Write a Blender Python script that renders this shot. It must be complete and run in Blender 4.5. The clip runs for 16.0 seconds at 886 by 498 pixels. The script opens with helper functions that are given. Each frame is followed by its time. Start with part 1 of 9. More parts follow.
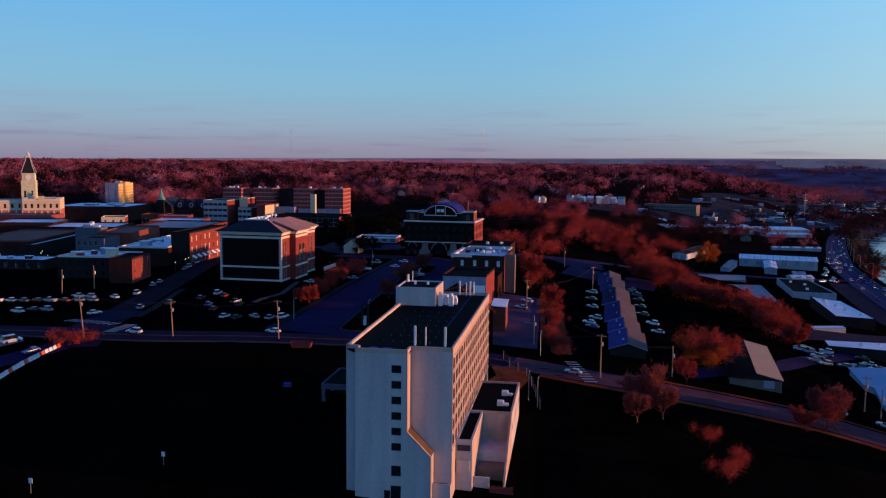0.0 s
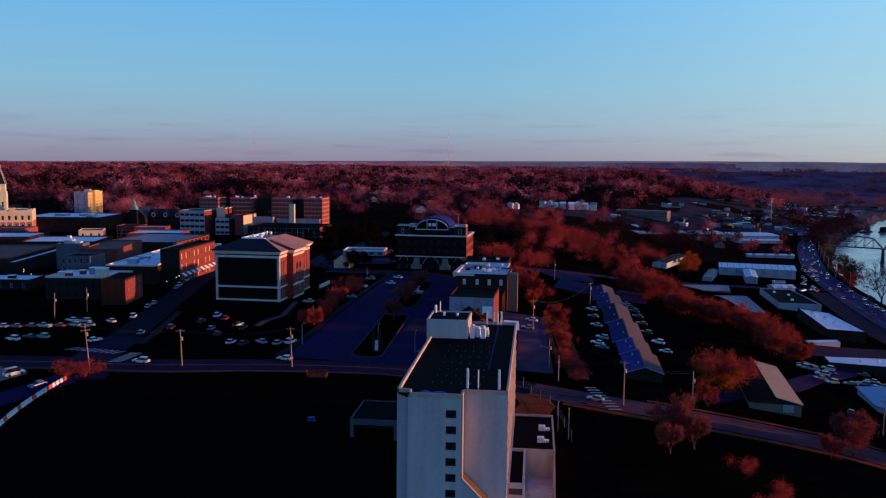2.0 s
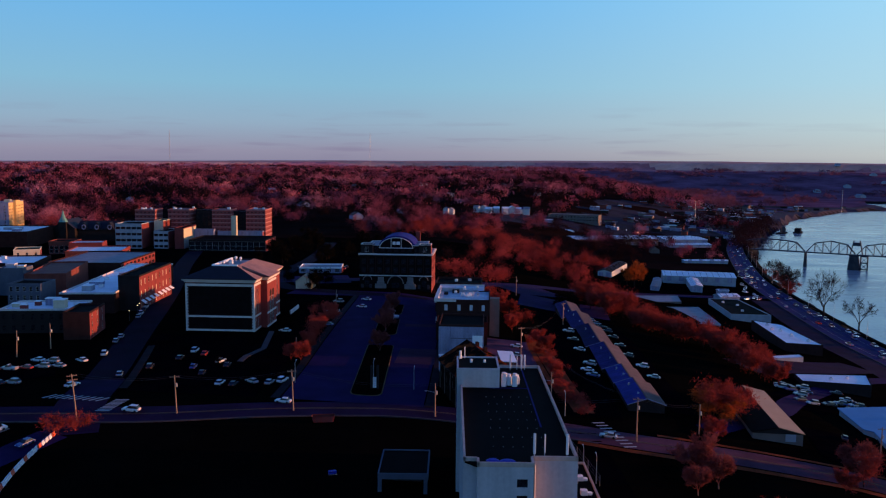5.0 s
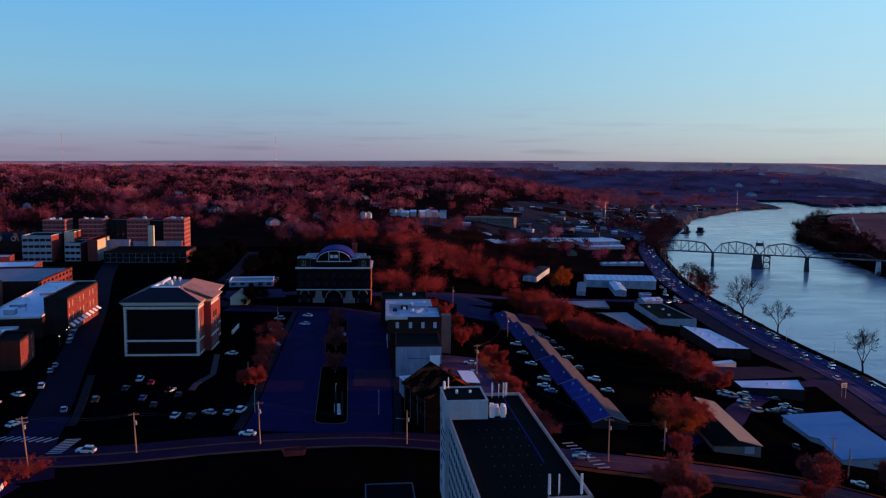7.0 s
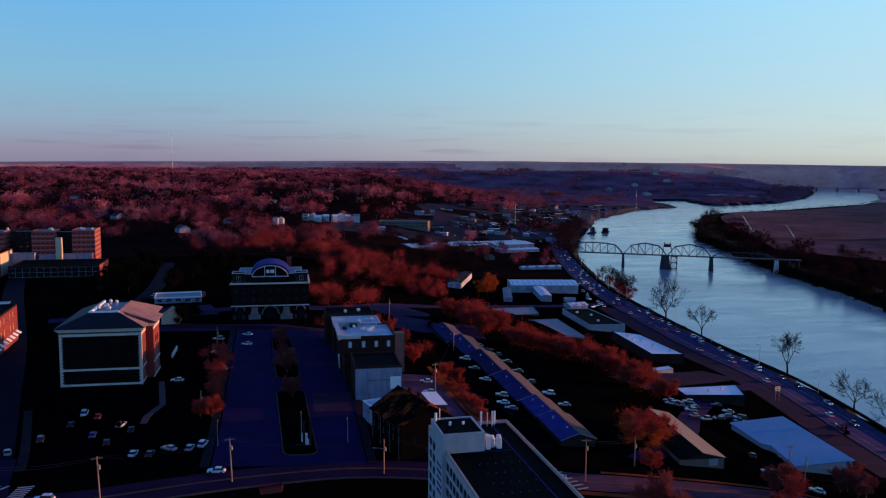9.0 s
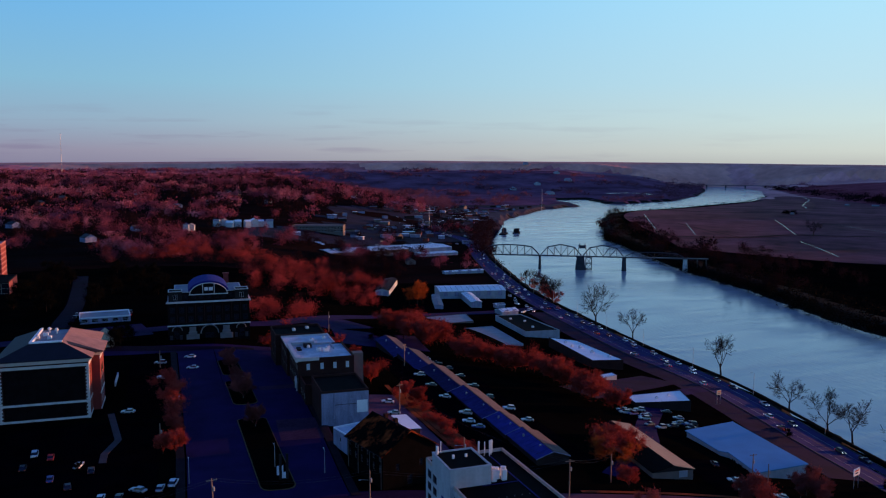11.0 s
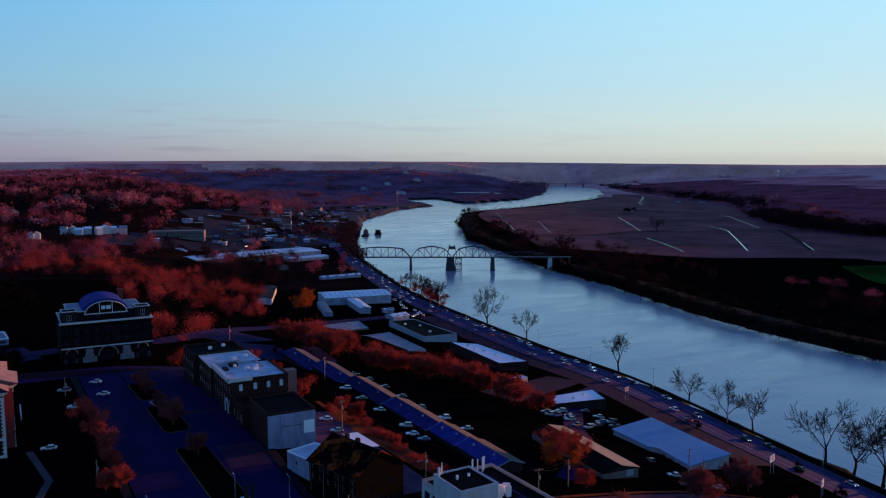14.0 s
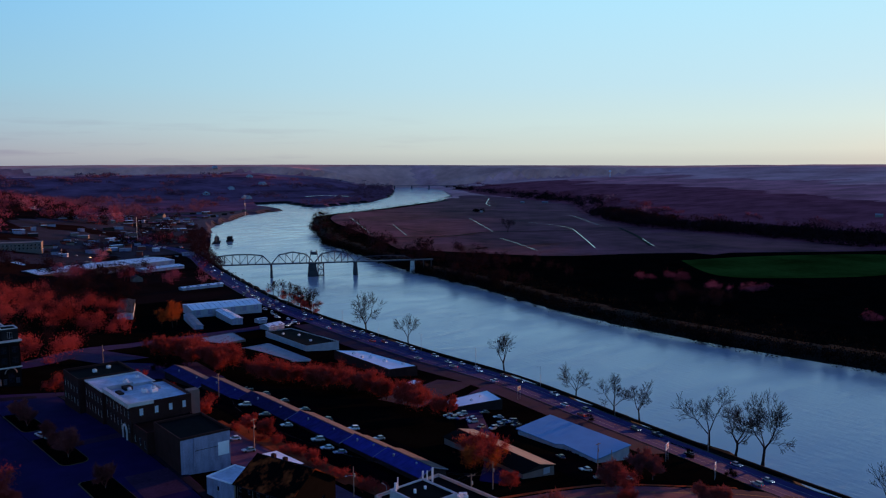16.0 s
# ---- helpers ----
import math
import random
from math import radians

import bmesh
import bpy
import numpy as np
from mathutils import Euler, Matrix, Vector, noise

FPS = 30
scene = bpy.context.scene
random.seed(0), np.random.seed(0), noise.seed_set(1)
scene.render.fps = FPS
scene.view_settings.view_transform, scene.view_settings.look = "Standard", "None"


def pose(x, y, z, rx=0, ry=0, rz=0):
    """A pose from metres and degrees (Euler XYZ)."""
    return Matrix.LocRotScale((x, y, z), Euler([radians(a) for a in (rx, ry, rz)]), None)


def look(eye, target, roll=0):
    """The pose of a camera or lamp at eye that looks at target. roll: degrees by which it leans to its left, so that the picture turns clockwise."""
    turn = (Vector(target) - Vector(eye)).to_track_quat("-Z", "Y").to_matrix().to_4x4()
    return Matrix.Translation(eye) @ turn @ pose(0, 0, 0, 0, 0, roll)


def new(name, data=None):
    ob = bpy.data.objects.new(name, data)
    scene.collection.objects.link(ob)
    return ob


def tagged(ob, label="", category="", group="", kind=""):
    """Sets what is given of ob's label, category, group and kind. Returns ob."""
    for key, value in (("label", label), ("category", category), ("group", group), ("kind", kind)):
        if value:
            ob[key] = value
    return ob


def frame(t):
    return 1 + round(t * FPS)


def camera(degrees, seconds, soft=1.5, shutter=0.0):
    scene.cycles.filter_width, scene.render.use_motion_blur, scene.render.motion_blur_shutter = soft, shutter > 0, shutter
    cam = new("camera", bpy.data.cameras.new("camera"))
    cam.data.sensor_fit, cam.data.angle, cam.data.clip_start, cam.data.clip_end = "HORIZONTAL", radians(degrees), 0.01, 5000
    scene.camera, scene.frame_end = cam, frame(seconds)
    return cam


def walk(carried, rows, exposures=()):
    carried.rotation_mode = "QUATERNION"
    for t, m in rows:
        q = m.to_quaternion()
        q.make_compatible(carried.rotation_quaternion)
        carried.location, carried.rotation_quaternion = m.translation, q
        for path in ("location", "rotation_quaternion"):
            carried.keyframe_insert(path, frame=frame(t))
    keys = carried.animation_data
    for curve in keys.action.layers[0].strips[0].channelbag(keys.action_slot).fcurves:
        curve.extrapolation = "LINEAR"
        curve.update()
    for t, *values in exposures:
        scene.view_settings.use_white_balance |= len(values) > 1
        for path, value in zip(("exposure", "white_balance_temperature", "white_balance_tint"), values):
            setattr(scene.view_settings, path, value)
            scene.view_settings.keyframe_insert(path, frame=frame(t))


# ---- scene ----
cam = camera(56.8, 16.0, soft=1.2)
PATH = [
    (0, (42.085, -132.712, 58.733), (41.691, -130.763, 58.521), 0.59),
    (0.5, (37.919, -132.147, 60.113), (37.548, -130.193, 59.902), 0.58),
    (1, (34.028, -131.705, 61.59), (33.678, -129.747, 61.381), 0.55),
    (1.5, (29.982, -131.377, 63.2), (29.654, -129.415, 62.992), 0.54),
    (2, (25.901, -131.201, 64.778), (25.598, -129.235, 64.571), 0.58),
    (2.5, (21.81, -130.591, 66.433), (21.536, -128.621, 66.224), 0.61),
    (3, (17.558, -130.184, 68.092), (17.312, -128.21, 67.883), 0.62),
    (3.5, (13.338, -129.632, 69.73), (13.12, -127.655, 69.521), 0.63),
    (4, (9.13, -128.944, 71.295), (8.943, -126.964, 71.086), 0.62),
    (6.5, (-12.291, -124.471, 79.379), (-12.225, -122.484, 79.168), 0.49),
    (7, (-16.774, -123.357, 80.832), (-16.645, -121.372, 80.621), 0.48),
    (7.5, (-21.272, -121.83, 82.335), (-21.076, -119.851, 82.124), 0.48),
    (8, (-25.931, -120.113, 83.851), (-25.673, -118.141, 83.639), 0.47),
    (8.5, (-30.869, -118.358, 85.335), (-30.555, -116.394, 85.124), 0.43),
    (9, (-35.888, -116.391, 86.754), (-35.518, -114.437, 86.543), 0.38),
    (11.5, (-60.28, -105.263, 94.274), (-59.623, -103.386, 94.059), 0.09),
    (12, (-65.127, -103.114, 95.062), (-64.418, -101.257, 94.846), 0.08),
    (12.5, (-69.928, -100.74, 95.711), (-69.162, -98.905, 95.496), 0.09),
    (13, (-74.752, -98.426, 96.191), (-73.924, -96.618, 95.975), 0.09),
    (13.5, (-79.874, -95.821, 96.748), (-78.983, -94.044, 96.532), 0.07),
    (14, (-84.807, -92.69, 97.207), (-83.856, -90.944, 96.992), 0.03),
    (14.5, (-88.962, -89.394, 97.481), (-87.94, -87.688, 97.267), -0.11),
    (15, (-93.544, -85.908, 98.051), (-92.438, -84.256, 97.838), -0.23),
    (15.5, (-98.22, -82.779, 98.671), (-97.033, -81.184, 98.459), -0.31),
    (16, (-102.921, -79.155, 99.22), (-101.656, -77.621, 99.009), -0.36),
]
walk(cam, [(r[0], look(*r[1:])) for r in PATH])

# ---- world and sun ----
SUN_AZ = radians(-84)      # from +y, clockwise negative: the sunset side, beyond the river
SUN_EL = radians(2.3)
SUN_DIR = Vector((-math.sin(SUN_AZ) * math.cos(SUN_EL), math.cos(SUN_AZ) * math.cos(SUN_EL), math.sin(SUN_EL)))


def make_world():
    w = bpy.data.worlds.new("dusk_sky")
    scene.world = w
    w.use_nodes = True
    nt = w.node_tree
    nt.nodes.clear()
    N, L = nt.nodes.new, nt.links.new
    out, bg = N("ShaderNodeOutputWorld"), N("ShaderNodeBackground")
    sky = N("ShaderNodeTexSky")
    sky.sky_type = 'NISHITA'
    sky.sun_disc = False
    sky.sun_elevation = SUN_EL
    sky.sun_rotation = -SUN_AZ
    sky.altitude = 150
    tc, sep = N("ShaderNodeTexCoord"), N("ShaderNodeSeparateXYZ")
    L(tc.outputs["Generated"], sep.inputs[0])

    def ramp(stops):
        r = N("ShaderNodeValToRGB")
        L(sep.outputs["Z"], r.inputs[0])
        el = r.color_ramp.elements
        while len(el) < len(stops):
            el.new(0.5)
        for e, (p, c) in zip(el, stops):
            e.position, e.color = p, (*c, 1)
        return r
    away = ramp([(0.0, (0.25, 0.24, 0.35)), (0.012, (0.285, 0.275, 0.385)), (0.045, (0.28, 0.41, 0.55)), (0.09, (0.23, 0.48, 0.67)),
                 (0.19, (0.145, 0.45, 0.82)), (0.42, (0.065, 0.26, 0.72)), (0.75, (0.018, 0.055, 0.33))])
    near = ramp([(0.0, (0.54, 0.59, 0.55)), (0.012, (0.62, 0.70, 0.645)), (0.045, (0.60, 0.77, 0.77)), (0.09, (0.52, 0.77, 0.88)),
                 (0.19, (0.44, 0.80, 1.0)), (0.42, (0.12, 0.34, 0.78)), (0.75, (0.018, 0.055, 0.33))])
    dot = N("ShaderNodeVectorMath")
    dot.operation = 'DOT_PRODUCT'
    L(tc.outputs["Generated"], dot.inputs[0])
    dot.inputs[1].default_value = (-math.sin(SUN_AZ), math.cos(SUN_AZ), 0)
    mr = N("ShaderNodeMapRange")
    mr.interpolation_type = 'SMOOTHSTEP'
    L(dot.outputs["Value"], mr.inputs["Value"])
    mr.inputs["From Min"].default_value, mr.inputs["From Max"].default_value = -0.12, 1.0
    mix = N("ShaderNodeMix")
    mix.data_type = 'RGBA'
    L(mr.outputs["Result"], mix.inputs[0])
    L(away.outputs[0], mix.inputs[6])
    L(near.outputs[0], mix.inputs[7])
    # thin streaks of cloud low over the horizon
    mp, nz, cr = N("ShaderNodeMapping"), N("ShaderNodeTexNoise"), N("ShaderNodeValToRGB")
    mp.inputs["Scale"].default_value = (5, 5, 60)
    L(tc.outputs["Generated"], mp.inputs[0])
    L(mp.outputs[0], nz.inputs["Vector"])
    nz.inputs["Scale"].default_value, nz.inputs["Detail"].default_value = 1.6, 4
    cr.color_ramp.elements[0].position, cr.color_ramp.elements[1].position = 0.54, 0.72
    band = N("ShaderNodeMapRange")
    L(sep.outputs["Z"], band.inputs["Value"])
    band.inputs["From Min"].default_value, band.inputs["From Max"].default_value = 0.075, 0.02
    amt = N("ShaderNodeMath")
    amt.operation = 'MULTIPLY'
    L(nz.outputs[0], cr.inputs[0])
    L(cr.outputs[0], amt.inputs[0])
    L(band.outputs[0], amt.inputs[1])
    half = N("ShaderNodeMath")
    half.operation = 'MULTIPLY'
    half.inputs[1].default_value = 0.55
    L(amt.outputs[0], half.inputs[0])
    cl = N("ShaderNodeMix")
    cl.data_type = 'RGBA'
    far_side = N("ShaderNodeMath")
    far_side.operation = 'SUBTRACT'
    far_side.inputs[0].default_value = 1.0
    L(mr.outputs["Result"], far_side.inputs[1])
    veil = N("ShaderNodeMath")
    veil.operation = 'MULTIPLY'
    L(half.outputs[0], veil.inputs[0])
    L(far_side.outputs[0], veil.inputs[1])
    L(veil.outputs[0], cl.inputs[0])
    L(mix.outputs[2], cl.inputs[6])
    cl.inputs[7].default_value = (0.22, 0.20, 0.32, 1)
    # a share of the physical sky on top
    both = N("ShaderNodeMix")
    both.data_type, both.blend_type = 'RGBA', 'ADD'
    both.inputs[0].default_value = 0.008
    L(cl.outputs[2], both.inputs[6])
    L(sky.outputs[0], both.inputs[7])
    L(both.outputs[2], bg.inputs[0])
    bg.inputs[1].default_value = 1.0
    L(bg.outputs[0], out.inputs[0])


make_world()
sun = new("sun", bpy.data.lights.new("sun", 'SUN'))
sun.data.energy, sun.data.angle, sun.data.color = 6.0, radians(0.6), (1.0, 0.42, 0.20)
sun.matrix_world = Matrix.Translation((300, 0, 200)) @ (-SUN_DIR).to_track_quat("-Z", "Y").to_matrix().to_4x4()

# ---- materials ----
def mat(name, col, rough=0.8, metal=0.0, var=0.35, scale=0.25, fine=3.0, bump=0.15, spec=0.3, per=0.0, second=None, emit=0.0, streak=1.0, cut=(0.42, 0.98)):
    """A plain surface with stains at one scale, grain at a second, and relief. per: spread from piece to piece."""
    m = bpy.data.materials.new(name)
    m.use_nodes = True
    nt = m.node_tree
    N, L = nt.nodes.new, nt.links.new
    b = nt.nodes["Principled BSDF"]
    tc = N("ShaderNodeTexCoord")
    n1, n2 = N("ShaderNodeTexNoise"), N("ShaderNodeTexNoise")
    n1.inputs["Scale"].default_value, n1.inputs["Detail"].default_value = scale, 5
    n2.inputs["Scale"].default_value, n2.inputs["Detail"].default_value = fine, 3
    mp = N("ShaderNodeMapping")
    mp.inputs["Scale"].default_value = (1, 1, streak)
    L(tc.outputs["Object"], mp.inputs[0])
    L(mp.outputs[0], n1.inputs["Vector"])
    L(tc.outputs["Object"], n2.inputs["Vector"])
    mx = N("ShaderNodeMath")
    mx.operation = 'MULTIPLY_ADD'
    L(n2.outputs[0], mx.inputs[0])
    mx.inputs[1].default_value = 0.4
    L(n1.outputs[0], mx.inputs[2])
    mr = N("ShaderNodeMapRange")
    L(mx.outputs[0], mr.inputs["Value"])
    mr.inputs["From Min"].default_value, mr.inputs["From Max"].default_value = cut
    mix = N("ShaderNodeMix")
    mix.data_type = 'RGBA'
    L(mr.outputs[0], mix.inputs[0])
    mix.inputs[6].default_value = (*[c * (1 - var) for c in col], 1)
    c2 = second or [min(1, c * (1 + var)) for c in col]
    mix.inputs[7].default_value = (*c2, 1)
    last = mix.outputs[2]
    if per:
        oi, hv = N("ShaderNodeObjectInfo"), N("ShaderNodeHueSaturation")
        pr = N("ShaderNodeMapRange")
        L(oi.outputs["Random"], pr.inputs["Value"])
        pr.inputs["To Min"].default_value, pr.inputs["To Max"].default_value = 1 - per, 1 + per
        L(pr.outputs[0], hv.inputs["Value"])
        L(last, hv.inputs["Color"])
        last = hv.outputs[0]
    L(last, b.inputs["Base Color"])
    b.inputs["Roughness"].default_value, b.inputs["Metallic"].default_value = rough, metal
    b.inputs["Specular IOR Level"].default_value = spec
    if emit:
        b.inputs["Emission Color"].default_value, b.inputs["Emission Strength"].default_value = (*col, 1), emit
    if bump:
        bp = N("ShaderNodeBump")
        bp.inputs["Strength"].default_value, bp.inputs["Distance"].default_value = bump, 0.15
        L(n2.outputs[0], bp.inputs["Height"])
        L(bp.outputs[0], b.inputs["Normal"])
    return m


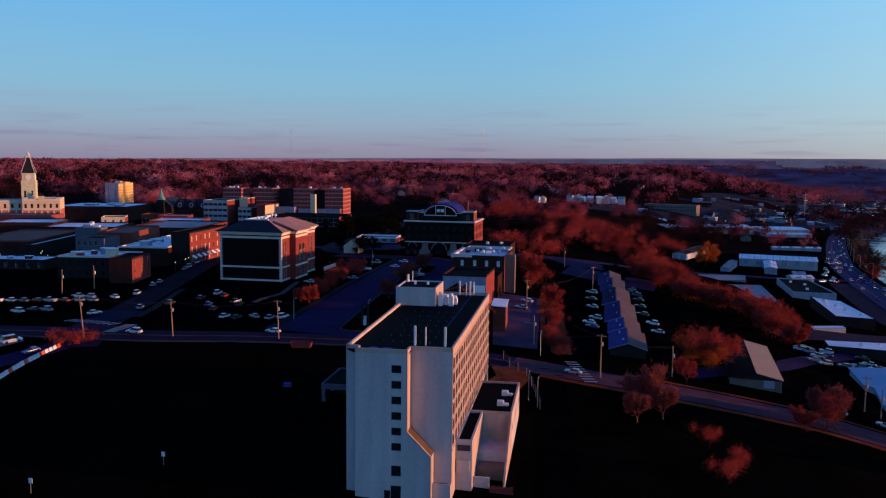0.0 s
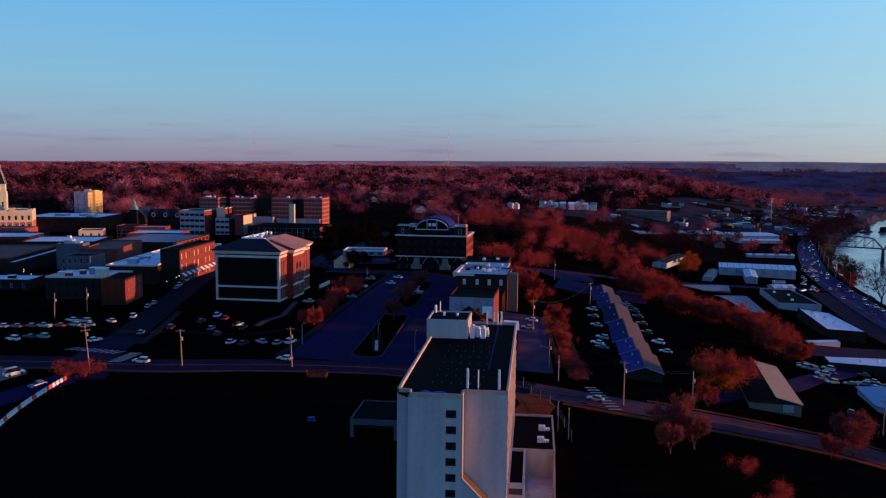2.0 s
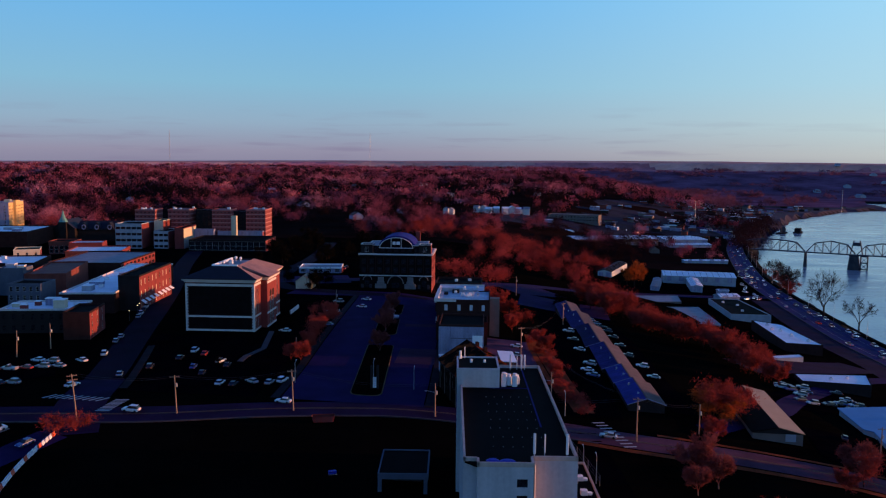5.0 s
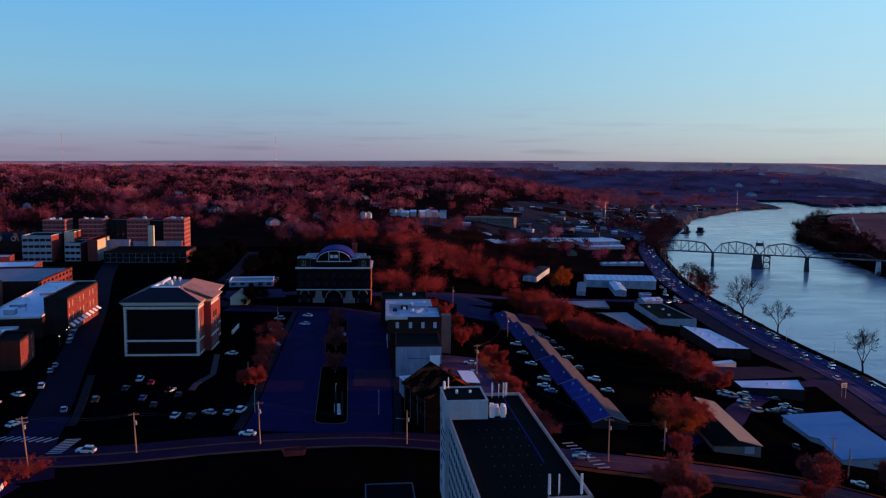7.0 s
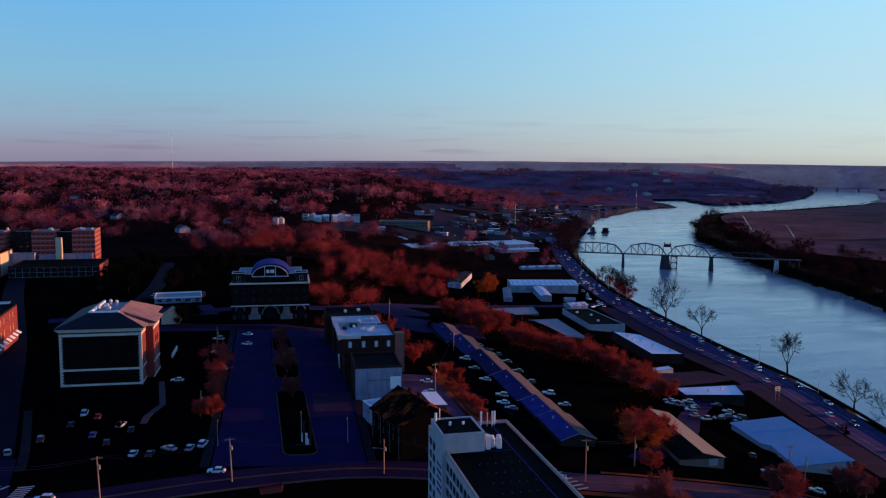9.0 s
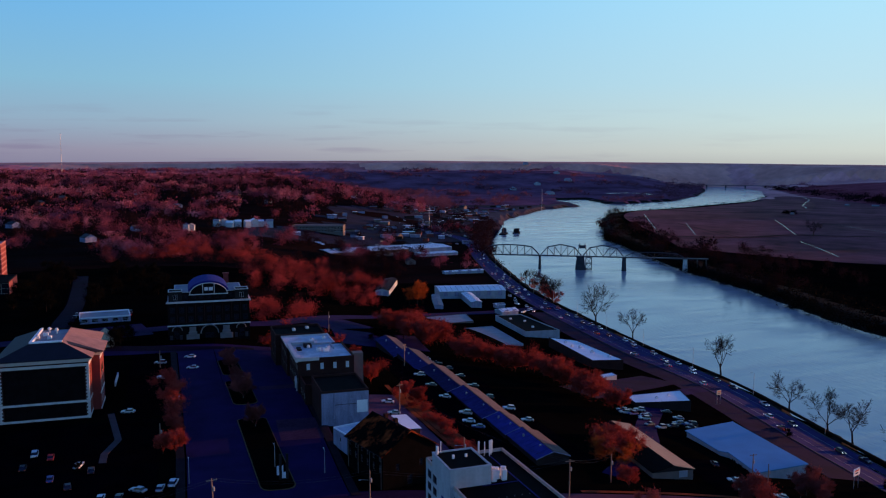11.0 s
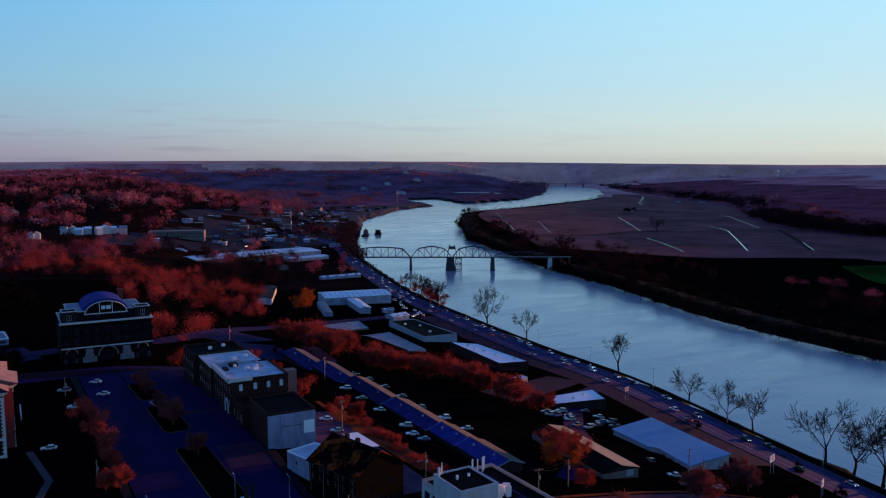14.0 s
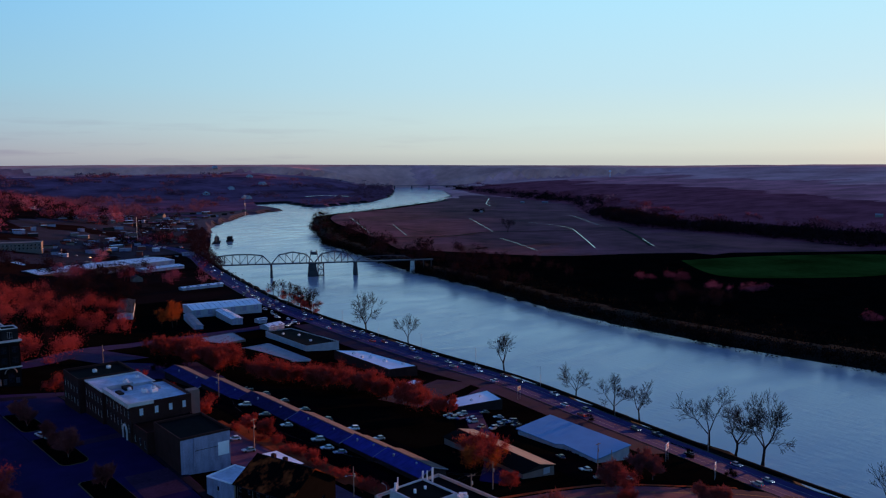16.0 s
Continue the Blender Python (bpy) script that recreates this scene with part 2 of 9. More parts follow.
M = {
    # near-black grass and car park bases hold the evening shade in their colour
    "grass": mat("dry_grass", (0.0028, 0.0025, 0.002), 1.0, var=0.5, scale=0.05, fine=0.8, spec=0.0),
    "field": mat("ploughed_field", (0.17, 0.040, 0.052), 1.0, var=0.7, scale=0.012, fine=0.05, spec=0.05),
    "field2": mat("pale_stubble_field", (0.20, 0.050, 0.052), 1.0, var=0.6, scale=0.012, fine=0.05, spec=0.05),
    "palefield": mat("grey_stubble_field", (0.26, 0.13, 0.16), 1.0, var=0.3, scale=0.01, fine=0.05, spec=0.0),
    "green": mat("winter_crop", (0.024, 0.050, 0.008), 1.0, var=0.6, scale=0.012, fine=0.1, spec=0.0),
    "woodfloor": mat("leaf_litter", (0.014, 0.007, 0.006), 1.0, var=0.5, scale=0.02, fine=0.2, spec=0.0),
    # hill colours grow paler with distance: haze is put into the base
    "hazewood": mat("haze_toned_woods", (0.88, 0.34, 0.25), 1.0, var=0.35, scale=0.006, fine=0.03, spec=0.0),
    "hillwood": mat("haze_paled_hillside", (0.88, 0.31, 0.27), 1.0, var=0.45, scale=0.005, fine=0.03, spec=0.0),
    "lowland": mat("shade_toned_lowland", (0.17, 0.072, 0.105), 1.0, var=0.6, scale=0.008, fine=0.04, spec=0.0),
    "midhill": mat("haze_mid_hillside", (0.62, 0.190, 0.185), 1.0, var=0.5, scale=0.008, fine=0.04, spec=0.0),
    "slopeshade": mat("shade_dark_hillside", (0.27, 0.064, 0.075), 1.0, var=0.5, scale=0.012, fine=0.05, spec=0.0),
    "shore": mat("bare_river_shore", (0.045, 0.038, 0.055), 1.0, var=0.4, scale=0.03, fine=0.3, spec=0.05),
    "strip": mat("strip_asphalt", (0.015, 0.012, 0.026), 1.0, var=0.8, scale=0.018, fine=0.12, spec=0.05),
    "slopecap": mat("weathered_brown_coping", (0.11, 0.062, 0.035), 0.9, var=0.4, scale=0.5, fine=3),
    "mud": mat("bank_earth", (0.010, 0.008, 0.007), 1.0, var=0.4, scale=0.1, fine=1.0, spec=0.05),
    # asphalt has darker and pinker copies that carry shade and last sun
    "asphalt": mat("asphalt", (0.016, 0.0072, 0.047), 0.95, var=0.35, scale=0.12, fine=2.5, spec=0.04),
    "mauveasphalt": mat("mauve_asphalt", (0.040, 0.015, 0.045), 0.95, var=0.75, scale=0.06, fine=1.2, spec=0.04, second=(0.088, 0.036, 0.070)),
    "duskasphalt": mat("dusk_toned_asphalt", (0.013, 0.006, 0.028), 0.95, var=0.4, scale=0.12, fine=2.5, spec=0.04),
    "old_sunlit_asphalt": mat("worn_sun_pinked_asphalt", (0.085, 0.034, 0.052), 0.95, var=0.35, scale=0.15, fine=2.0, spec=0.04),
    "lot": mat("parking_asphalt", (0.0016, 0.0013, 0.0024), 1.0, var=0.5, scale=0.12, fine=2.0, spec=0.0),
    "concrete": mat("concrete", (0.038, 0.030, 0.038), 0.9, var=0.3, scale=0.4, fine=3),
    "slatepath": mat("dull_footway", (0.014, 0.010, 0.015), 0.95, var=0.4, scale=0.3, fine=2, spec=0.05),
    "goldkerb": mat("yellowed_kerb", (0.115, 0.070, 0.030), 0.9, var=0.4, scale=0.5, fine=3, spec=0.1),
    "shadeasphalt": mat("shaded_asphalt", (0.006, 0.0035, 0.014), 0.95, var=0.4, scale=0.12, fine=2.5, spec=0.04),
    "paint": mat("road_paint", (0.30, 0.30, 0.30), 0.8, var=0.3, scale=1.0, fine=6),
    "yellowpaint": mat("yellow_road_paint", (0.13, 0.075, 0.03), 0.8, var=0.3, scale=1.0, fine=6),
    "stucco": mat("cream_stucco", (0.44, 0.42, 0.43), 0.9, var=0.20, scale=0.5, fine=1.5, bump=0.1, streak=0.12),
    # warmer copy of the stucco, evening sun mixed into it; trim uses it too
    "stuccosun_trim": mat("sun_warm_stucco", (0.43, 0.33, 0.275), 0.85, var=0.2, scale=0.5, fine=2, streak=0.15),
    "membrane": mat("black_roof_membrane", (0.0035, 0.0032, 0.004), 0.9, var=0.5, scale=0.25, fine=2, spec=0.03),
    "whiteroof": mat("white_roof_membrane", (0.84, 0.84, 0.84), 0.6, var=0.14, scale=0.12, fine=1.5),
    "paleroof": mat("stained_pale_roof", (0.52, 0.53, 0.60), 0.7, var=0.45, scale=0.18, fine=0.9, second=(0.70, 0.70, 0.74)),
    "greyroof": mat("grey_roof", (0.24, 0.22, 0.24), 0.7, var=0.25, scale=0.2, fine=1.5),
    "blueroof": mat("blue_metal_roof", (0.075, 0.26, 0.44), 0.7, metal=0.0, var=0.12, scale=0.15, fine=2),
    "bluedark": mat("blue_shed_roof", (0.016, 0.014, 0.085), 0.8, spec=0.04, var=0.35, scale=0.35, fine=2, per=0.35),
    "bluefront": mat("blue_metal_shed_roof", (0.028, 0.030, 0.20), 0.75, spec=0.06, var=0.3, scale=0.35, fine=2, per=0.15),
    "tanroof": mat("tan_metal_roof", (0.28, 0.18, 0.10), 0.6, var=0.15, scale=0.3, fine=2),
    "rustroof": mat("rusty_roof", (0.008, 0.004, 0.004), 0.95, var=0.7, scale=0.30, fine=0.9, spec=0.03, second=(0.30, 0.052, 0.012), streak=0.12, cut=(0.69, 0.90)),
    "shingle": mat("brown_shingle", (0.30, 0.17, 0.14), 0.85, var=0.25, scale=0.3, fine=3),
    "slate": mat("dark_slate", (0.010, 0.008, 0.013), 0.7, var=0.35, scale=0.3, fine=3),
    # bright and dark bricks also serve as sunlit and shaded copies of one wall
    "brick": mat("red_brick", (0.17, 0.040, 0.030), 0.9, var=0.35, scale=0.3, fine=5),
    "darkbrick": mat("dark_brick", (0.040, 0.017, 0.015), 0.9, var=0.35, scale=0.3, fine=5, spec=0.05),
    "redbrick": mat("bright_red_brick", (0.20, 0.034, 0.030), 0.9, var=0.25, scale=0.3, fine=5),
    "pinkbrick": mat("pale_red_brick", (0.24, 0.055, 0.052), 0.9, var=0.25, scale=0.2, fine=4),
    # brick blackened to stand for shade on the rusty-roofed house
    "shadebrick": mat("shade_black_brick", (0.004, 0.003, 0.003), 0.95, var=0.5, scale=0.4, fine=4, spec=0.02),
    "stone": mat("pale_stone_trim", (0.58, 0.53, 0.50), 0.8, var=0.15, scale=0.4, fine=3),
    "towerstone": mat("yellowish_limestone", (0.52, 0.53, 0.36), 0.85, var=0.2, scale=0.4, fine=3),
    "cream": mat("cream_wall", (0.55, 0.47, 0.33), 0.85, var=0.15, scale=0.3, fine=3),
    "greywall": mat("pale_blue_grey_wall", (0.24, 0.24, 0.34), 0.85, var=0.4, scale=0.6, fine=2, streak=0.25),
    "tanwall": mat("tan_block_wall", (0.15, 0.115, 0.10), 0.9, var=0.2, scale=0.3, fine=3),
    "whitewall": mat("white_siding", (0.30, 0.32, 0.36), 0.7, var=0.2, scale=0.3, fine=3),
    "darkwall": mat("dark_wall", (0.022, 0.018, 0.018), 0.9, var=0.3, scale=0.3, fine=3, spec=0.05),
    "verge": mat("sun_orange_dry_grass", (0.17, 0.046, 0.020), 1.0, var=0.5, scale=0.15, fine=1.2, spec=0.0),
    "palegrey": mat("dull_stone", (0.19, 0.165, 0.16), 0.9, var=0.2, scale=0.4, fine=3, spec=0.1),
    "palelot": mat("pale_worn_asphalt", (0.085, 0.046, 0.080), 0.95, var=0.35, scale=0.15, fine=2.0, spec=0.04),
    "brownroof": mat("brown_shingle_roof", (0.085, 0.052, 0.050), 0.85, per=0.25, var=0.3, scale=0.3, fine=3),
    "brownflat": mat("brown_flat_roof", (0.19, 0.062, 0.045), 0.9, var=0.3, scale=0.15, fine=1.5),
    "bluegrey": mat("dark_blue_grey_wall", (0.085, 0.095, 0.13), 0.85, var=0.2, scale=0.3, fine=3),
    "yellowwall": mat("yellow_render", (0.66, 0.45, 0.17), 0.85, var=0.12, scale=0.3, fine=3),
    "courtbrick": mat("orange_red_brick", (0.40, 0.12, 0.075), 0.9, var=0.2, scale=0.3, fine=4),
    "whitemetal": mat("white_metal_cladding", (0.44, 0.45, 0.47), 0.6, var=0.12, scale=0.3, fine=3),
    "curtain": mat("curtained_glass", (0.075, 0.022, 0.016), 0.3, var=0.3, scale=0.6, fine=3, bump=0, spec=0.3),
    "roadblue": mat("riverside_asphalt", (0.036, 0.028, 0.098), 0.95, var=0.3, scale=0.12, fine=2.5, spec=0.04),
    "bandpink": mat("pale_pink_band", (0.42, 0.19, 0.17), 0.9, var=0.15, scale=0.3, fine=3),
    "dome": mat("blue_dome_metal", (0.014, 0.020, 0.17), 0.85, spec=0.1, var=0.15, scale=0.3, fine=2),
    "copper": mat("green_copper", (0.12, 0.28, 0.24), 0.7, var=0.3, scale=0.5, fine=3),
    "glass": mat("dark_window_glass", (0.012, 0.013, 0.018), 0.12, var=0.3, scale=1.0, fine=4, bump=0, spec=0.5),
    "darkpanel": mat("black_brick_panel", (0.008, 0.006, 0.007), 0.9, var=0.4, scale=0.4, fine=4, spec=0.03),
    "boarded": mat("white_blind", (0.55, 0.58, 0.65), 0.7, var=0.1, scale=1.0, fine=4),
    "steel": mat("galvanised_steel", (0.38, 0.38, 0.40), 0.5, metal=0.6, var=0.2, scale=0.5, fine=4),
    "darksteel": mat("dark_bridge_steel", (0.035, 0.037, 0.05), 0.6, var=0.3, scale=0.3, fine=3),
    "pier": mat("weathered_concrete", (0.045, 0.042, 0.046), 0.9, var=0.35, scale=0.2, fine=2),
    "pole": mat("weathered_wood_pole", (0.30, 0.19, 0.13), 0.9, var=0.3, scale=1.0, fine=8),
    "bark": mat("bark", (0.022, 0.014, 0.012), 1.0, var=0.4, scale=1.0, fine=8, spec=0.05),
    "plastic": mat("white_plastic", (0.70, 0.70, 0.72), 0.5, var=0.08, scale=1.0, fine=5),
    "orange": mat("orange_barrier", (0.60, 0.09, 0.04), 0.6, var=0.15, scale=1.0, fine=4),
    "bluetarp": mat("blue_tarpaulin", (0.02, 0.03, 0.32), 0.6, var=0.2, scale=1.0, fine=4),
    "tyre": mat("tyre_rubber", (0.012, 0.012, 0.012), 0.9, var=0.3, bump=0),
    "lampglow": mat("warm_lamp", (1.0, 0.66, 0.30), 0.5, var=0.05, bump=0, emit=2.5),
    "redglow": mat("tail_lamp", (0.9, 0.03, 0.02), 0.5, var=0.05, bump=0, emit=1.5),
    "headglow": mat("head_lamp", (0.85, 0.92, 1.0), 0.5, var=0.05, bump=0, emit=3.0),
}

# ---- the lie of the land ----
WATER = -38.0
NEAR_BANK = [(90, -1500), (130, -400), (158, -100), (178, 0), (189, 63), (194, 77), (202, 141), (209, 185), (217, 244), (221, 337), (237, 488), (254, 589),
             (304, 793), (380, 1025), (440, 1174), (645, 1620), (876, 1925), (1060, 2064), (1100, 2290), (1140, 2420), (1260, 2430), (1190, 2110),
             (1509, 2266), (1800, 2560), (2096, 2940), (2500, 3500), (2821, 3950)]
FAR_BANK = [(2860, 3860), (2600, 3339), (2400, 2950), (1977, 2399), (1700, 2140), (1450, 2000), (1200, 1850), (977, 1755), (795, 1470), (625, 1135), (550, 870),
            (515, 743), (490, 587), (451, 436), (439, 359), (434, 247), (442, 142), (438, 0), (430, -150), (420, -400), (380, -1500)]
HILL_FOOT = [(800, -1500), (1000, -200), (1170, 470), (1225, 740), (1250, 940), (1350, 1100), (1500, 1290), (1800, 1610), (1975, 1970), (2100, 2330), (2450, 2910), (2690, 3310), (2960, 3830), (3300, 4500)]
S_KNOTS = [0, 20, 60, 95, 140, 170, 215, 260, 300, 400, 700]
Y_KNOTS = [0, 100, 200, 310, 540, 900, 1600]
LEVELS = [[-16, -16, -11, -5, -1.5, 0, 2, 4, 5, 7, 9],
          [-17, -17, -11, -4, 1.5, 3.5, 6.5, 8, 9, 9, 9],
          [-17, -17, -12.5, -8, -1, 4, 9.5, 10, 10, 10, 9],
          [-18, -18, -17, -13, -8, -5, 3, 10, 10, 9, 8],
          [-19, -19, -18, -17.5, -17, -14, -6, 0, 4, 6, 7],
          [-21, -21, -21, -21, -20, -17, -12, -5, 0, 5, 8],
          [-27, -27, -26, -24, -20, -15, -8, -2, 4, 9, 14]]


def seg_dist(px, py, line):
    """Distance of points to a polyline."""
    best = np.full(px.shape, 1e9)
    for (ax, ay), (bx, by) in zip(line, line[1:]):
        dx, dy = bx - ax, by - ay
        u = np.clip(((px - ax) * dx + (py - ay) * dy) / (dx * dx + dy * dy), 0, 1)
        best = np.minimum(best, np.hypot(px - ax - u * dx, py - ay - u * dy))
    return best


def inside(px, py, poly):
    res = np.zeros(px.shape, bool)
    for (ax, ay), (bx, by) in zip(poly, poly[1:] + poly[:1]):
        if ay != by:
            res ^= ((ay > py) != (by > py)) & (px < (bx - ax) * (py - ay) / (by - ay) + ax)
    return res


def wave(x, y, k, seed):
    """Smooth, cheap undulation between -1 and 1."""
    return (np.sin(x * k + seed) * np.cos(y * k * 0.83 - seed * 1.7) + 0.6 * np.sin((x * 0.62 + y) * k * 1.9 + seed * 2.3)
            + 0.35 * np.cos((x - y * 0.7) * k * 3.7 + seed * 0.7)) / 1.95


def zones(x, y):
    dn, df = seg_dist(x, y, NEAR_BANK), seg_dist(x, y, FAR_BANK)
    wet = inside(x, y, NEAR_BANK + FAR_BANK)
    far = ~wet & (df < dn)
    hill = seg_dist(x, y, HILL_FOOT) * np.where(inside(x, y, HILL_FOOT + [(9000, 3900), (9000, -1500)]), 1, -1)
    return dn, df, wet, far, hill


def ground(x, y):
    x, y = np.atleast_1d(np.asarray(x, float)), np.atleast_1d(np.asarray(y, float))
    dn, df, wet, far, hill = zones(x, y)
    yy = np.clip(y, Y_KNOTS[0], Y_KNOTS[-1])
    rows = np.array([np.interp(dn, S_KNOTS, r) for r in LEVELS])
    k = np.clip(np.searchsorted(Y_KNOTS, yy, side="right") - 1, 0, len(Y_KNOTS) - 2)
    y0, y1 = np.array(Y_KNOTS)[k], np.array(Y_KNOTS)[k + 1]
    u = (yy - y0) / (y1 - y0)
    u = u * u * (3 - 2 * u)
    i = np.arange(x.size)
    town = rows[k, i] * (1 - u) + rows[k + 1, i] * u
    d = np.hypot(x, y)
    low = np.clip((dn - 150) / 500, 0, 1)
    town = town + low * np.interp(d, [500, 1000, 2000, 3300, 4600, 6000], [0, 2, 7, 17, 40, 40])
    town = town + low * np.interp(d, [500, 1200, 3000, 4500], [0, 4, 6, 3]) * wave(x, y, 0.0042, 1.0)
    bend = np.clip((y - 1500) / 400, 0, 1) * np.clip((x - 250) / 350, 0, 1) * np.clip((3700 - d) / 500, 0, 1)
    town = town * (1 - bend) + (WATER + 7 + np.interp(dn, [100, 1200], [0, 12])) * bend          # low land inside the river bend
    town = np.where(dn < 8, WATER - 1 + (town - WATER + 1) * np.clip(dn / 8, 0, 1), town)
    flat = WATER + 5.5 * np.clip(df / 25, 0, 1) - 0.6 + 0.12 * wave(x, y, 0.01, 3.0)
    up = np.interp(hill, [0, 180, 380, 800, 1200, 1600, 2600], [0, 20, 36, 58, 80, 101, 103]) * (1 + 0.06 * wave(x, y, 0.0035, 5.0))
    up = up * np.interp(y, [700, 1700], [0.97, 1.0])
    flat = np.where(hill > 0, flat + up, flat)
    z = np.where(wet, WATER - 4, np.where(far, flat, town))
    # the valley closes in the far distance
    az = np.degrees(np.arctan2(-x, y))
    crest = np.interp(az, [-70, -64, -56, -49, -44, -37, -29, -21, -16, -5, 10, 25, 40], [56, 61.5, 69.5, 75, 78, 84, 89, 92, 95, 90, 80, 66, 50])
    rim = np.interp(d, [3000, 3700, 4300, 4700, 5000, 7000], [-70, -10, 0.72, 1.0, 1.0, 0.4])
    shore = np.where(wet, 0, np.minimum(dn, df))
    open_valley = np.clip((shore - 30) / 500, 0, 1) + np.clip((d - 4380) / 260, 0, 1)
    rim = np.where(rim > 0, rim * np.minimum(open_valley, 1), rim)
    lifted = np.where(rim > 0, z + rim * (crest - z), -99) + 2.0 * wave(x, y, 0.003, 2.0) * np.clip((d - 3800) / 500, 0, 1) * (rim > 0.3)
    return np.where(wet & (d < 4360), z, np.maximum(z, lifted))


def gz(x, y):
    return float(ground(x, y)[0])


# ---- small builders ----
def link(name, bm, material, parent=None, label="", m=None, smooth=False):
    me = bpy.data.meshes.new(name)
    bm.normal_update()
    bm.to_mesh(me)
    bm.free()
    for mm in (material if isinstance(material, (list, tuple)) else [material]):
        me.materials.append(mm)
    if smooth:
        me.polygons.foreach_set("use_smooth", [True] * len(me.polygons))
    ob = new(name, me)
    if parent:
        ob.parent = parent
    if m is not None:
        ob.matrix_basis = m
    if label:
        ob["label"] = label
    return ob


def part(name, bm, material, parent, label="", m=None, smooth=False):
    return link(name, bm, material, parent, label, m, smooth)


def again(name, mesh, parent, m, label=""):
    """A further part on a mesh that is already there."""
    ob = new(name, mesh)
    ob.parent, ob.matrix_basis = parent, m
    if label:
        ob["label"] = label
    return ob


def raw(name, verts, faces, material, parent=None, index=None):
    me = bpy.data.meshes.new(name)
    me.from_pydata(verts, [], faces)
    for mm in (material if isinstance(material, (list, tuple)) else [material]):
        me.materials.append(mm)
    if index is not None:
        me.polygons.foreach_set("material_index", index)
    me.update()
    ob = new(name, me)
    if parent:
        ob.parent = parent
    return ob


def thing(name, m, label, category, group="", kind=""):
    ob = new(name)
    ob.empty_display_size = 0.5
    ob.matrix_basis = m
    return tagged(ob, label, category, group, kind)


def box(bm, x0, x1, y0, y1, z0, z1, bevel=0.0):
    r = bmesh.ops.create_cube(bm, size=1, matrix=Matrix.LocRotScale(((x0 + x1) / 2, (y0 + y1) / 2, (z0 + z1) / 2), None, (x1 - x0, y1 - y0, z1 - z0)))
    if bevel:
        es = {e for v in r["verts"] for e in v.link_edges}
        bmesh.ops.bevel(bm, geom=list(es), offset=bevel, segments=1, affect='EDGES')


def rod(bm, a, b, r0, r1=None, n=6):
    a, b = Vector(a), Vector(b)
    d = b - a
    bmesh.ops.create_cone(bm, cap_ends=True, segments=n, radius1=r0, radius2=r0 if r1 is None else r1, depth=d.length,
                          matrix=Matrix.Translation((a + b) / 2) @ d.to_track_quat("Z", "Y").to_matrix().to_4x4())


def tube(bm, pts, r, n=6):
    """One unbroken round bar along pts."""
    prev = None
    P = [Vector(p) for p in pts]
    for i, p in enumerate(P):
        d = (P[min(i + 1, len(P) - 1)] - P[max(i - 1, 0)]).normalized()
        s = d.cross(Vector((0.13, 0.97, 0.21))).normalized()
        t = d.cross(s)
        ring = [bm.verts.new(p + (s * math.cos(6.2832 * k / n) + t * math.sin(6.2832 * k / n)) * r) for k in range(n)]
        if prev:
            for k in range(n):
                bm.faces.new((prev[k], prev[(k + 1) % n], ring[(k + 1) % n], ring[k]))
        else:
            bm.faces.new(ring[::-1])
        prev = ring
    bm.faces.new(prev)
    bmesh.ops.recalc_face_normals(bm, faces=bm.faces)


def poly(bm, pts):
    return bm.faces.new([bm.verts.new(p) for p in pts])


def slab(bm, pts, thick):
    """A flat plate: the polygon pts, with its thickness downwards."""
    top = [bm.verts.new(p) for p in pts]
    low = [bm.verts.new((p[0], p[1], p[2] - thick)) for p in pts]
    bm.faces.new(top)
    bm.faces.new(low[::-1])
    for i in range(len(pts)):
        j = (i + 1) % len(pts)
        bm.faces.new((top[j], top[i], low[i], low[j]))


def B():
    return bmesh.new()


def facade(W, z0, z1, holes, deep=0.25):
    """A wall from u=0 to W, z0 to z1, in the plane y=0, facing -y, with openings (u0, u1, v0, v1) that go in by deep."""
    us = sorted({0.0, W, *[h[0] for h in holes], *[h[1] for h in holes]})
    vs = sorted({z0, z1, *[h[2] for h in holes], *[h[3] for h in holes]})
    bm = B()
    V = {}

    def v(u, d, z):
        k = (round(u, 4), d, round(z, 4))
        if k not in V:
            V[k] = bm.verts.new((u, d, z))
        return V[k]
    hs = set()
    for h in holes:
        for i, u in enumerate(us[:-1]):
            if h[0] <= u + 1e-6 and us[i + 1] <= h[1] + 1e-6:
                for j, w in enumerate(vs[:-1]):
                    if h[2] <= w + 1e-6 and vs[j + 1] <= h[3] + 1e-6:
                        hs.add((i, j))
    for i in range(len(us) - 1):
        for j in range(len(vs) - 1):
            if (i, j) not in hs:
                bm.faces.new((v(us[i], 0, vs[j]), v(us[i + 1], 0, vs[j]), v(us[i + 1], 0, vs[j + 1]), v(us[i], 0, vs[j + 1])))
    for a, b, c, d in holes:
        for p, q in (((a, c), (b, c)), ((b, c), (b, d)), ((b, d), (a, d)), ((a, d), (a, c))):
            poly(bm, [(p[0], 0, p[1]), (q[0], 0, q[1]), (q[0], deep, q[1]), (p[0], deep, p[1])])
    # the inner face gives the wall its thickness
    poly(bm, [(0, deep + 0.06, z0), (W, deep + 0.06, z0), (W, deep + 0.06, z1), (0, deep + 0.06, z1)])
    return bm


WINDOWS = {}


